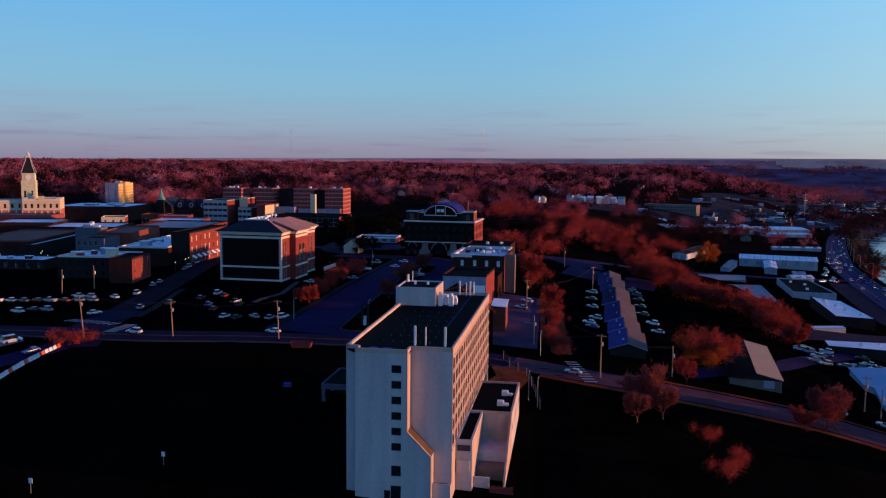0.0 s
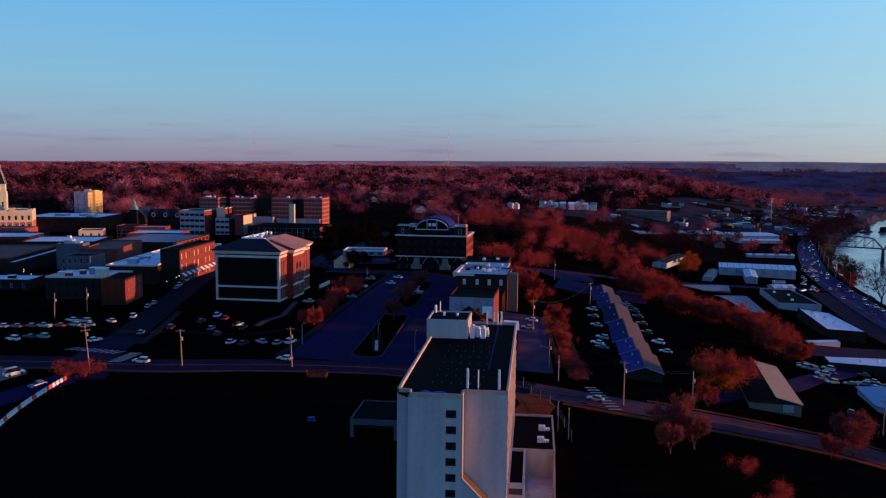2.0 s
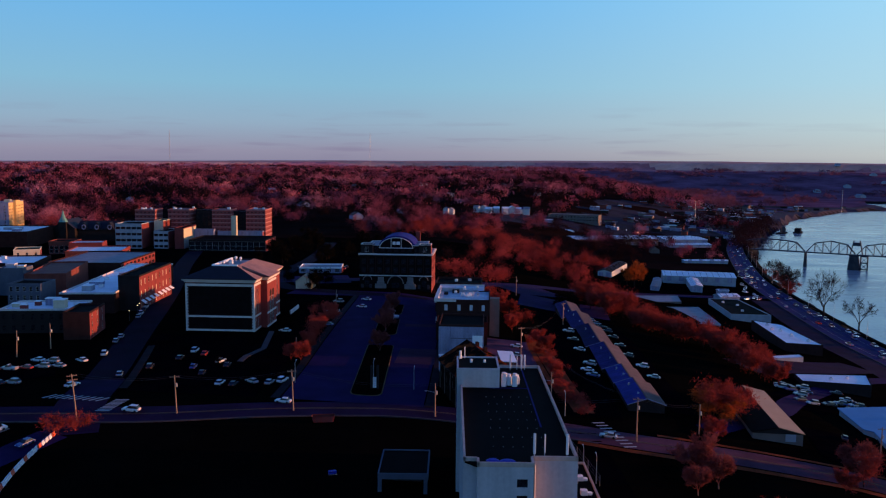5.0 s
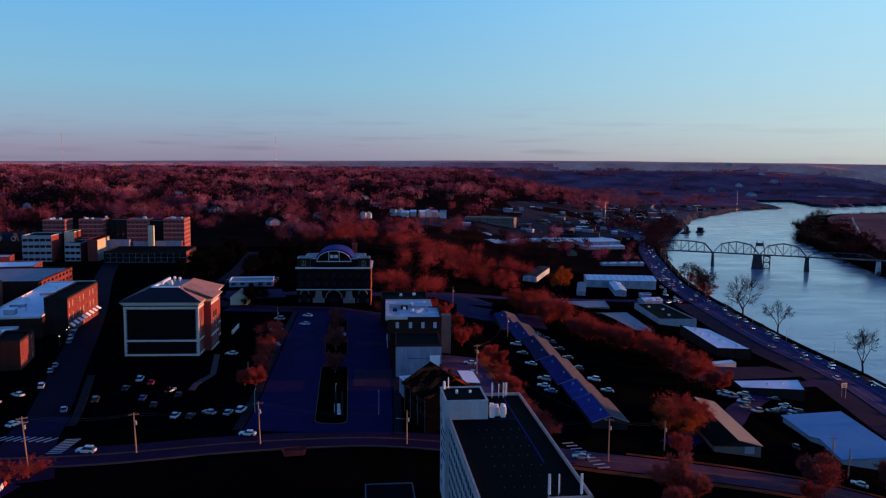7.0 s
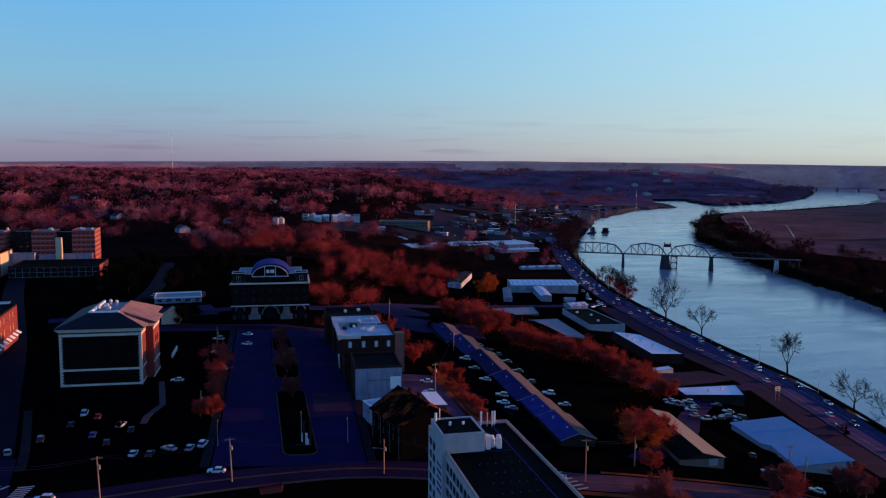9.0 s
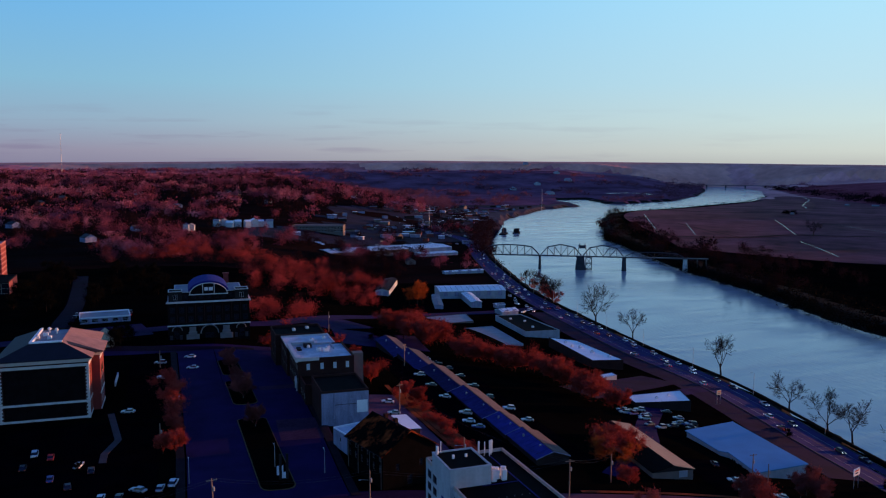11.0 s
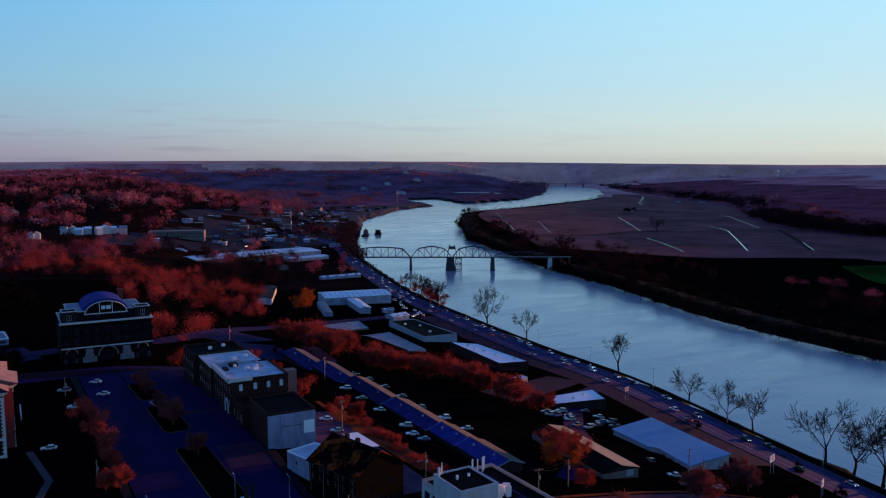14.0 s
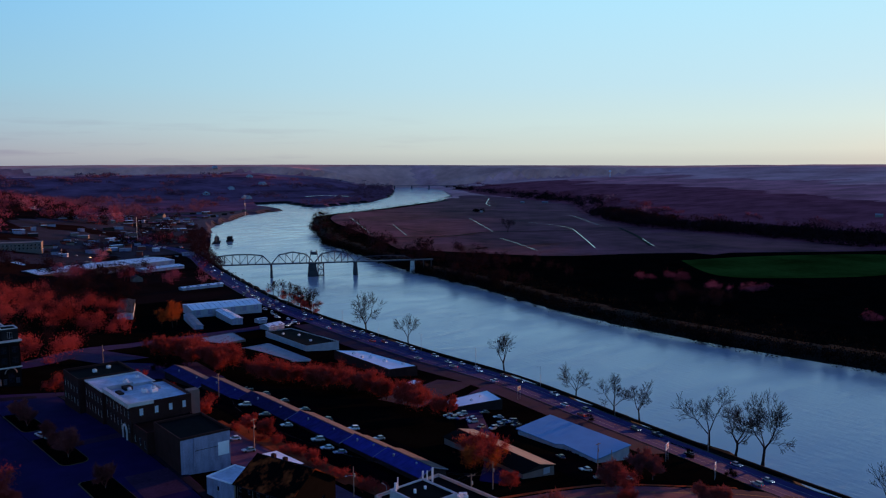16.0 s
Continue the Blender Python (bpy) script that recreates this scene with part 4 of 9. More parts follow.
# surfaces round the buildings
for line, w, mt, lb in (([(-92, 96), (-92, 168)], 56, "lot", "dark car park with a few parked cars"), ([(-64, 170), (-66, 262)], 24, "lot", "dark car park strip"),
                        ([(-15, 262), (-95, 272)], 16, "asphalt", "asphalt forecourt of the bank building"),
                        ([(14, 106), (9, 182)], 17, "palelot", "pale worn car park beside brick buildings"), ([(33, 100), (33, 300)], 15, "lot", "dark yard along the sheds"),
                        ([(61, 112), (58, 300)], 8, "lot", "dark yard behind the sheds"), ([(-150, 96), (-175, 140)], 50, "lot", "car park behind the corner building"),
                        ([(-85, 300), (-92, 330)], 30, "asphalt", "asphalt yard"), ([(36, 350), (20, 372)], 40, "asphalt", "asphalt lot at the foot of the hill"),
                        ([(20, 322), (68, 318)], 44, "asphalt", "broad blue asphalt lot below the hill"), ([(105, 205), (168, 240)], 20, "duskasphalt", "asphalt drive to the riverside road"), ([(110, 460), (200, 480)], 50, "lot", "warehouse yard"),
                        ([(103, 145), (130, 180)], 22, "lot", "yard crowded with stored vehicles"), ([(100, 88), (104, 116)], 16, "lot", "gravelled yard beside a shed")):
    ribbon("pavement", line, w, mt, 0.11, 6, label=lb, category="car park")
ribbon("pavement", [q for q in RIVER_ROAD if 90 < q[1] < 460], 14, "duskasphalt", 0.09, 4, side=16, label="blue asphalt forecourts beside the riverside road", category="car park")
# kerbs and footways
for line, side in ((AVENUE_W, 9.2), (LEFT_STREET[9:17], -8.0), (AVENUE_E, -8.6)):
    ribbon("footway", line, 2.4, "slatepath", 0.30, 2, side=side, thick=0.3, label="dull concrete footway with a raised kerb", category="footway")
for side in (8.9, -8.9):
    ribbon("kerb", RIVER_ROAD, 0.35, "pier", 0.30, 1, side=side, thick=0.3, label="low concrete kerb of the riverside road", category="kerb")
ribbon("kerb", CROSS_STREET[:40], 0.5, "concrete", 0.30, 1, side=-6.0, thick=0.3, label="low concrete kerb", category="kerb")
ribbon("footway", [(-80, 176), (-76, 150), (-79, 139), (-79, 132)], 2.0, "concrete", 0.25, 2, thick=0.25, label="concrete path down to a car park", category="footway")
# planted medians of the avenue
for y0, y1, w in ((103, 160, 9.4), (175, 205, 8.5), (215, 240, 8.0)):
    xm = -33.7 - (y0 - 108) * 0.045
    rim = [(xm - w * 0.28, y0), (xm + w * 0.28, y0)]
    outline = [(xm - w / 2, y0 + 2.5), (xm - w * 0.42, y0 + 0.8), (xm - w * 0.25, y0), (xm + w * 0.25, y0), (xm + w * 0.42, y0 + 0.8), (xm + w / 2, y0 + 2.5),
               (xm + w / 2 - (y1 - y0) * 0.045, y1 - 1), (xm + w * 0.4 - (y1 - y0) * 0.045, y1), (xm - w * 0.4 - (y1 - y0) * 0.045, y1), (xm - w / 2 - (y1 - y0) * 0.045, y1 - 1)]
    top = gz(xm, (y0 + y1) / 2)
    T = thing("median", pose(0, 0, 0), "planted traffic island with a pale kerb", "traffic island", "medians", "structure")
    bm = B()
    slab(bm, [(x, y, gz(x, y) + 0.36) for x, y in outline], 0.4)
    part("kerb", bm, M["goldkerb"], T)
    bm = B()
    c = ((sum(p[0] for p in outline) / 10), (y0 + y1) / 2)
    inner = [(c[0] + (x - c[0]) * 0.945, c[1] + (y - c[1]) * 0.99) for x, y in outline]
    slab(bm, [(x, y, gz(x, y) + 0.42) for x, y in inner], 0.1)
    part("planting", bm, M["grass"], T, "dark grass bed")
# markings
for k in range(9):
    u = k / 8
    ribbon("crosswalk_stripe", [(-119 + 15.5 * u - 1.4, 86.5 - 1.0 * u), (-119 + 15.5 * u + 1.0, 89.8 - 1.0 * u)], 0.7, "paint", 0.24, 1, label="worn white crosswalk stripe", category="road marking")
for k in range(9):
    ribbon("crosswalk_stripe", [(-101.5 + k * 0.15, 78.2 + k * 1.15), (-97.8 + k * 0.15, 78.8 + k * 1.15)], 0.6, "paint", 0.24, 1, label="worn white crosswalk stripe", category="road marking")
for k in range(9):
    ribbon("crosswalk_stripe", [(31.2 + 0.75 * k, 95.5 - 2.05 * k), (34.6 + 0.75 * k, 96.6 - 2.05 * k)], 0.7, "paint", 0.24, 1, label="white crosswalk stripe on the street", category="road marking")
for off in (0.25, -0.25):
    ribbon("centre_line", CROSS_STREET, 0.2, "yellowpaint", 0.21, 1, side=off, label="yellow centre line", category="road marking")
for off in (-4.2, 4.2):
    ribbon("lane_line", RIVER_ROAD[20:], 0.14, "paint", 0.22, 1, side=off, label="faded white lane line", category="road marking")
ribbon("centre_line", RIVER_ROAD[20:], 0.2, "yellowpaint", 0.22, 1, label="yellow centre line", category="road marking")
# low stone wall and dark scrub along the river side of the road
ribbon("river_wall", RIVER_ROAD[18:80], 0.7, "mud", 0.9, 1, side=-12.5, thick=1.2, label="low dark wall along the riverbank", category="wall")
# dry grass verges, the last sun's orange put into their colour
for line, side, w in ((CROSS_STREET[38:58], -7.4, 2.2), (CROSS_STREET[42:60], 7.0, 1.4)):
    ribbon("verge", line, w, "verge", 0.2, 2, side=side, label="strip of sun-orange dry grass along the street", category="verge")
ribbon("verge", [(17.5, 194), (18.2, 172), (21.5, 140), (24, 120)], 1.8, "verge", 0.5, 2, label="strip of sun-orange dry grass on the bank below the brick row", category="verge")
ribbon("verge", [(17, 66), (19, 76), (16.5, 84)], 9, "verge", 0.22, 4, label="dry bank behind the hotel in a sunlit russet", category="verge")
ribbon("verge", [(20, 190), (24, 160), (27, 130), (30, 104)], 6, "verge", 0.2, 3, label="sun-orange dry grass slope below the car park", category="verge")


# ---- the hotel tower ----
def hotel():
    T = thing("hotel_tower", pose(0, 0, 0, 0, 0, 2.4), "tall pale stucco hotel tower with a flat black roof", "hotel")
    H, base = 26.5, -1.5
    floors = [9.0 + 2.75 * k for k in range(6)]
    y0, y1 = 3.0, 64.0
    # long sides: rows of dark windows between pale piers
    Wd = y1 - y0
    right = [h for h in grid_holes(Wd, 18, 2.5, floors, 1.95)] + grid_holes(Wd, 5, 1.8, [5.9], 1.6, 46, Wd - 0.6)
    m = pose(16.6, y0, 0, 0, 0, 90)
    # the sunward side wears the warmer stucco copy, sun put into its colour
    part("side_wall", facade(Wd, base, H, right, 0.3), M["stuccosun_trim"], T, "stucco wall in a sunlit tone, with rows of dark windows", m)
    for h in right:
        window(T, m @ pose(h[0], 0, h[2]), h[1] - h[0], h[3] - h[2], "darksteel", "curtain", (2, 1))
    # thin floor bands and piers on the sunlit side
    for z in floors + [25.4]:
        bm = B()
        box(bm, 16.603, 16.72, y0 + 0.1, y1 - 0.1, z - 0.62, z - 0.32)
        part("floor_band", bm, M["stuccosun_trim"], T)
    m = pose(-2.2, y1, 0, 0, 0, -90)
    left = grid_holes(Wd, 15, 2.5, floors + [5.6], 1.9, 17.5, Wd - 0.8) + grid_holes(Wd, 2, 2.5, floors + [5.6], 1.9, 0.6, 7.6)
    part("side_wall", facade(Wd, base, H, left, 0.3), M["stucco"], T, "pale stucco wall with a close grid of dark windows", m)
    for h in left:
        window(T, m @ pose(h[0], 0, h[2]), h[1] - h[0], h[3] - h[2], "darksteel", "glass", (3, 1))
    # front: a set-back corner, the proud stair block and the recessed bay
    part("front_wall", facade(2.2, base, H, [], 0.3), M["stucco"], T, m=pose(-2.2, 2.2, 0))
    W = 9.2
    fr = [(6.4, 8.15, z - 0.15, z + 1.25) for z in floors] + [(6.4, 8.15, 4.3, 6.2)]
    part("front_wall", facade(W, base, H, fr, 0.35), M["stucco"], T, "blank pale wall with one column of square windows")
    for h in fr:
        window(T, pose(h[0], 0, h[2]), h[1] - h[0], h[3] - h[2], "darksteel", "glass", (1, 1))
    bm = B()
    box(bm, 6.35, 8.15, -0.05, 0.12, -1.3, 2.6)
    box(bm, 5.2, 6.25, -0.05, 0.12, -1.3, 1.7)
    part("door", bm, M["glass"], T, "dark steel service doors")
    part("front_wall", facade(7.4, base, H, [], 0.3), M["stucco"], T, "recessed blank stucco bay", pose(9.2, 3.0, 0))
    # return of the proud block, with its slanting foot
    bm = B()
    prof = [(9.2, H), (9.2, 12.4), (13.4, 8.2), (13.4, base), (9.0, base), (9.0, H)]
    for a, b in zip(prof[:4], prof[1:4]):
        poly(bm, [(a[0], 0.0, a[1]), (a[0], 3.05, a[1]), (b[0], 3.05, b[1]), (b[0], 0.0, b[1])])
    part("return_wall", bm, M["stuccosun_trim"], T, "stucco return in a sunlit tone, slanting at its foot")
    bm = B()
    poly(bm, [(9.2, 0.0, base), (13.4, 0.0, base), (13.4, 0.0, 8.2), (9.2, 0.0, 12.4)])
    poly(bm, [(9.2, 0.3, 12.4), (13.4, 0.3, 8.2), (13.4, 0.3, base), (9.2, 0.3, base)])
    part("front_wall", bm, M["stucco"], T, "pale stucco foot of the stair block")
    bm = B()
    slab(bm, [(9.24, 0.02, 12.43), (13.44, 0.02, 8.23), (13.44, 2.98, 8.23), (9.24, 2.98, 12.43)], 0.06)
    part("sloped_coping", bm, M["slopecap"], T, "weathered brown sloping coping")
    bm = B()
    for a, b in zip(prof[:3], prof[1:4]):
        rod(bm, (a[0] + 0.03, -0.06, a[1]), (b[0] + 0.03, -0.06, b[1]), 0.16, n=4)
    part("edge_trim", bm, M["stuccosun_trim"], T)
    bm = B()
    box(bm, -0.02, 0.0, 0.0, 2.3, base, H)
    part("return_wall", bm, M["stucco"], T)
    part("back_wall", facade(18.8, base, H, [], 0.3), M["stucco"], T, m=pose(16.6, 64.0, 0, 0, 0, 180))
    # roof and parapet
    bm = B()
    slab(bm, [(-2.1, 2.3, H - 0.4), (0.05, 0.1, H - 0.4), (9.15, 0.1, H - 0.4), (9.3, 3.1, H - 0.4), (16.5, 3.1, H - 0.4), (16.5, 63.9, H - 0.4), (-2.1, 63.9, H - 0.4)], 0.3)
    part("roof", bm, M["membrane"], T, "black membrane roof")
    bm = B()
    t = 0.32
    for a, b, c, d in ((-2.2, -2.2 + t, 2.2, 64), (16.6 - t, 16.6, 3.0, 64), (-2.2, 16.6, 64 - t, 64), (-2.2, 0.0, 2.2, 2.2 + t), (0, t, 0, 2.2), (0, 9.2, 0, t), (9.2 - t, 9.2, t, 3.0), (9.2, 16.6, 3.0, 3.0 + t)):
        box(bm, a - 0.03, b + 0.03, c - 0.03, d + 0.03, H - 0.5, H + 0.25)
    part("parapet", bm, M["stuccosun_trim"], T, "pale roof parapet")
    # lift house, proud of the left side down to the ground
    block(T, -3.0, 6.2, 46.4, 57.5, H - 0.5, 30.0, {"front": "stucco", "back": "stucco", "left": "stucco", "right": "stuccosun_trim"}, "membrane", parapet=0.3)
    bm = B()
    box(bm, -3.0, -2.2, 46.4, 52.5, base, H - 0.5)
    part("stair_shaft", bm, M["stucco"], T, "plain stucco shaft up the side of the tower")
    bm = B()
    for k, (a, b) in enumerate(((0.4, 1.0), (1.3, 1.9), (2.2, 2.8), (3.1, 3.7), (4.0, 4.6))):
        box(bm, -3.06, -3.0, 47.4, 51.5, 23.6 - a * 1.6 - 0.5, 23.6 - a * 1.6)
    part("sign", bm, M["dome"], T, "dark blue bars of lettering down the shaft")
    bm = B()
    box(bm, 12.2, 12.5, 20.0, 62.0, H - 0.39, H - 0.3)
    box(bm, 4.0, 12.2, 45.8, 46.0, H - 0.39, H - 0.3)
    part("roof_seam", bm, M["bluedark"], T, "blue strips along the black roof")
    bm = B()
    for i in range(6):
        for j in range(7):
            rod(bm, (3 + i * 1.7 + (j % 2) * .3, 9 + j * 5, H - 0.4), (3 + i * 1.7 + (j % 2) * .3, 9 + j * 5, H - 0.22), 0.055, n=5)
    part("roof_vent", bm, M["greyroof"], T, "rows of small grey roof studs")
    # blue tarpaulin by the front edge
    bm = B()
    for (x, y, w, d) in ((2.6, 2.6, 1.8, 1.4), (5.0, 2.4, 2.2, 1.3)):
        bmesh.ops.create_cone(bm, cap_ends=True, segments=7, radius1=w * 0.7, radius2=w * 0.35, depth=0.3, matrix=pose(x, y, H - 0.28) @ Matrix.Diagonal((1, d / w, 1, 1)))
    part("tarpaulin", bm, M["bluetarp"], T, "crumpled blue tarpaulin")
    # antennas
    for x, y, h, w in ((9.6, 4.6, 3.6, 0.42), (11.4, 5.2, 3.3, 0.22), (15.0, 4.4, 3.6, 0.42), (9.6, 61.5, 3.4, 0.4), (11.2, 61.8, 3.0, 0.2), (12.2, 61.2, 3.4, 0.4), (13.0, 62.0, 3.2, 0.4), (-2.0, 55.5, 0, 0)):
        if h:
            bm = B()
            box(bm, x - w / 2, x + w / 2, y - 0.12, y + 0.12, H + 0.1, H + h, 0.04)
            rod(bm, (x, y + 0.2, H - 0.4), (x, y + 0.2, H + h - 0.3), 0.06)
            part("antenna", bm, M["plastic"], T, "upright white panel antenna")
    for x, y, h in ((-2.2, 56.5, 1.8), (-1.2, 57.0, 2.6), (0.2, 53.0, 0.8), (3.2, 53.2, 0.6)):
        bm = B()
        rod(bm, (x, y, 29.9), (x, y, 30.0 + h), 0.3 if h < 2 else 0.12, n=8)
        part("roof_mast", bm, M["plastic"], T)
    for x, y, h in ((7.2, 47.5, 2.6), (8.4, 48.6, 2.0), (9.6, 47.6, 2.4), (10.2, 49.6, 1.6), (7.6, 50.2, 1.8)):
        bm = B()
        box(bm, x - 0.55, x + 0.55, y - 0.5, y + 0.5, H - 0.4, H - 0.4 + h, 0.08)
        bmesh.ops.create_cone(bm, cap_ends=True, segments=10, radius1=0.4, radius2=0.5, depth=0.5, matrix=Matrix.Translation((x, y, H - 0.15 + h)))
        part("ventilator", bm, M["plastic"], T, "pale rooftop ventilator")
    return T


def hotel_annex():
    T = thing("hotel_annex", pose(0, 0, 0, 0, 0, 2.4), "low stucco annex with a black roof built against the hotel tower", "annex")
    z = 8.5
    hol = {"right": grid_holes(23, 5, 1.4, [4.6], 1.6)}
    block(T, 16.64, 25.4, 25.5, 48.5, -1.5, z, {"front": "stuccosun_trim", "right": "stucco", "back": "stucco", "left": "stucco"}, "membrane", hol, 0.45)
    block(T, 16.64, 19.6, 7.6, 25.48, -1.5, z, {"front": "stucco", "right": "stuccosun_trim", "back": "stucco", "left": "stucco"}, "membrane", None, 0.45)
    bm = B()
    box(bm, 16.9, 19.3, 7.52, 7.6, 6.9, 8.0)
    part("louvre", bm, M["darksteel"], T, "dark louvre below the parapet")
    bm = B()
    slab(bm, [(19.62, 17.5, 3.4), (25.0, 17.5, 3.4), (25.0, 25.4, 3.4), (19.62, 25.4, 3.4)], 4.0)
    part("terrace", bm, M["stucco"], T, "pale terrace between the walls")
    bm = B()
    slab(bm, [(19.62, 13.5, 1.6), (25.0, 13.5, 1.6), (25.0, 17.45, 1.6), (19.62, 17.45, 1.6)], 2.6)
    part("terrace_step", bm, M["tanwall"], T)
    bm = B()
    pr = [(25.5, 6.0), (25.5, z + 0.4), (11.5, 1.2), (9.8, -1.0), (25.5, -1.5)]
    a = [bm.verts.new((25.04, y, q)) for y, q in pr]
    b = [bm.verts.new((25.4, y, q)) for y, q in pr]
    bm.faces.new(a[::-1])
    bm.faces.new(b)
    for i in range(5):
        j = (i + 1) % 5
        bm.faces.new((a[i], a[j], b[j], b[i]))
    bmesh.ops.recalc_face_normals(bm, faces=bm.faces)
    part("side_wall", bm, M["stuccosun_trim"], T, "sloping stucco side wall")
    bm = B()
    box(bm, 19.0, 22.6, 9.6, 10.0, -1.4, 1.4)
    part("screen_wall", bm, M["stucco"], T)
    for x, y in ((22.6, 31.5), (22.9, 39.0)):
        bm = B()
        box(bm, x - 0.7, x + 0.7, y - 0.7, y + 0.7, z, z + 1.0, 0.06)
        rod(bm, (x + 1.2, y, z), (x + 1.2, y, z + 0.5), 0.5, n=10)
        part("ventilator", bm, M["plastic"], T, "pale rooftop ventilator")
    # low link in front of the recessed bay
    block(T, 11.0, 16.6, 1.6, 2.98, -1.5, 2.6, "stucco", "membrane", None, 0.2)
    bm = B()
    box(bm, 16.9, 19.2, 7.2, 7.58, 3.0, 5.2)
    part("balcony", bm, M["stucco"], T, "pale balcony under the louvre")
    # red timber screen before the terrace
    F2 = thing("timber_screen", pose(0, 0, 0, 0, 0, 2.4), "low red timber screen at the foot of the annex", "screen")
    for k in range(12):
        bm = B()
        box(bm, 22.8 + k * 0.36, 23.06 + k * 0.36, 8.0, 8.12, -1.6, 0.4 + 0.12 * (k % 3))
        part("board", bm, M["redbrick"], F2)
    for z in (-0.9, 0.0):
        bm = B()
        box(bm, 22.7, 27.2, 8.13, 8.22, z, z + 0.14)
        part("rail", bm, M["redbrick"], F2)


def hotel_porch():
    T = thing("entrance_canopy", pose(0, 0, 0, 0, 0, 2.4), "flat-roofed stucco porch with a black roof beside the hotel", "porch")
    g = gz(-16, 50)
    bm = B()
    box(bm, -19.7, -9.3, 44.3, 58.8, g + 3.55, g + 3.8)
    part("roof", bm, M["membrane"], T, "black membrane roof")
    for nm, q in (("fascia", (-20.0, -9.0, 44.0, 44.3)), ("fascia", (-20.0, -9.0, 58.8, 59.1)), ("fascia", (-20.0, -19.7, 44.3, 58.8)), ("fascia", (-9.3, -9.0, 44.3, 58.8))):
        bm = B()
        box(bm, *q, g + 2.75, g + 4.05)
        part(nm, bm, M["bluegrey"], T, "pale stucco fascia")
    for x in (-19.55, -9.6):
        for y in (44.5, 51.5, 58.5):
            bm = B()
            box(bm, x - 0.42, x + 0.42, y - 0.42, y + 0.42, g - 0.6, g + 2.75, 0.04)
            part("post", bm, M["bluegrey"], T)
    # near-black room fills the porch, its walls standing in for shade inside
    block(T, -18.2, -10.6, 50.0, 58.2, g - 0.8, g + 3.5, "darkwall", "membrane", {"front": grid_holes(7.6, 3, 2.0, [g + 0.1], 2.5)}, 0, "darksteel", "glass", (2, 1))


hotel()
hotel_annex()
hotel_porch()


# ---- brick office block with a hipped roof ----
def office():
    g = gz(-100, 190)
    x0, x1, y0, y1 = -112.3, -86.0, 174.0, 212.0
    T = thing("office_block", pose(0, 0, 0), "square brick office block with stone quoins and hipped roof", "office building")
    top = 28.3
    W, D = x1 - x0, y1 - y0
    # front: one large dark glazed field above a plinth storey, framed in stone
    fr = [(1.3, W - 1.3, 16.2, 27.0), (1.3, W - 1.3, g + 0.9, 15.2)]
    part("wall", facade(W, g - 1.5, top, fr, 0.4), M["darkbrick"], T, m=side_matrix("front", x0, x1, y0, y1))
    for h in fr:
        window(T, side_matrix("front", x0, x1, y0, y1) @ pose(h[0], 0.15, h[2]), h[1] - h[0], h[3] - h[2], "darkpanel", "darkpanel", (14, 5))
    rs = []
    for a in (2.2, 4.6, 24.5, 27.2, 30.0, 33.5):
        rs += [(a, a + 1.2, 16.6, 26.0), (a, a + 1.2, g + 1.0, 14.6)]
    # side walls wear a brighter brick than the front, sunlight put into colour
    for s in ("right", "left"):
        part("wall", facade(D, g - 1.5, top, rs, 0.4), M["redbrick"], T, "red brick wall in its sunlit tone, with tall windows", side_matrix(s, x0, x1, y0, y1))
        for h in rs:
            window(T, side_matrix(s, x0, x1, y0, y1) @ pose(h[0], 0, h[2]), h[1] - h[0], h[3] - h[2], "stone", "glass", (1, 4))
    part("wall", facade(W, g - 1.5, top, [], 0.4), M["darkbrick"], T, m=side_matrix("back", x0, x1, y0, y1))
    # projecting middle bay of the right side with a tall arch
    bx0, bx1, by0, by1 = x1, x1 + 2.6, y0 + 9.0, y0 + 22.0
    for s, w in (("front", 2.6), ("right", 13.0), ("back", 2.6)):
        hs = [(3.5, 6.0, g + 1, 23.0), (7.2, 9.7, g + 1, 23.0)] if s == "right" else []
        part("bay_wall", facade(w, g - 1.5, top, hs, 0.4), M["redbrick"], T, m=side_matrix(s, bx0, bx1, by0, by1))
        for h in hs:
            window(T, side_matrix(s, bx0, bx1, by0, by1) @ pose(h[0], 0, h[2]), h[1] - h[0], h[3] - h[2], "stone", "glass", (2, 7))
    # arches above the tall windows
    for u in (4.75, 8.45):
        bm = B()
        bmesh.ops.create_cone(bm, cap_ends=True, segments=18, radius1=1.35, radius2=1.35, depth=0.3, matrix=pose(bx1 - 0.08, by0 + u, 23.0, 0, 90, 0))
        part("arch", bm, M["darkwall"], T, "dark arched window head")
    # stone bands, quoins, cornice
    for z, hgt in ((27.2, 0.9), (15.3, 0.7), (g + 0.1, 0.7)):
        for q in ((x0 - 0.12, x1 + 0.12, y0 - 0.12, y0 + 0.1), (x1 - 0.1, x1 + 0.12, y0 + 0.1, by0), (bx1 - 0.1, bx1 + 0.12, by0 - 0.12, by1 + 0.12), (x1 - 0.1, x1 + 0.12, by1, y1 + 0.1)):
            bm = B()
            box(bm, *q, z, z + hgt)
            part("stone_band", bm, M["stone"], T, "pale stone band")
    for x in (x0, x1):
        k = 0
        z = g
        while z < 27:
            w = 0.95 if k % 2 else 0.6
            sx = 1 if x == x0 else -1
            bm = B()
            box(bm, min(x - 0.1 * sx, x + w * sx), max(x - 0.1 * sx, x + w * sx), y0 - 0.1, y0 + (0.6 if k % 2 else 0.95), z, z + 0.5)
            part("quoin", bm, M["stone"], T)
            z += 0.56
            k += 1
    bm = B()
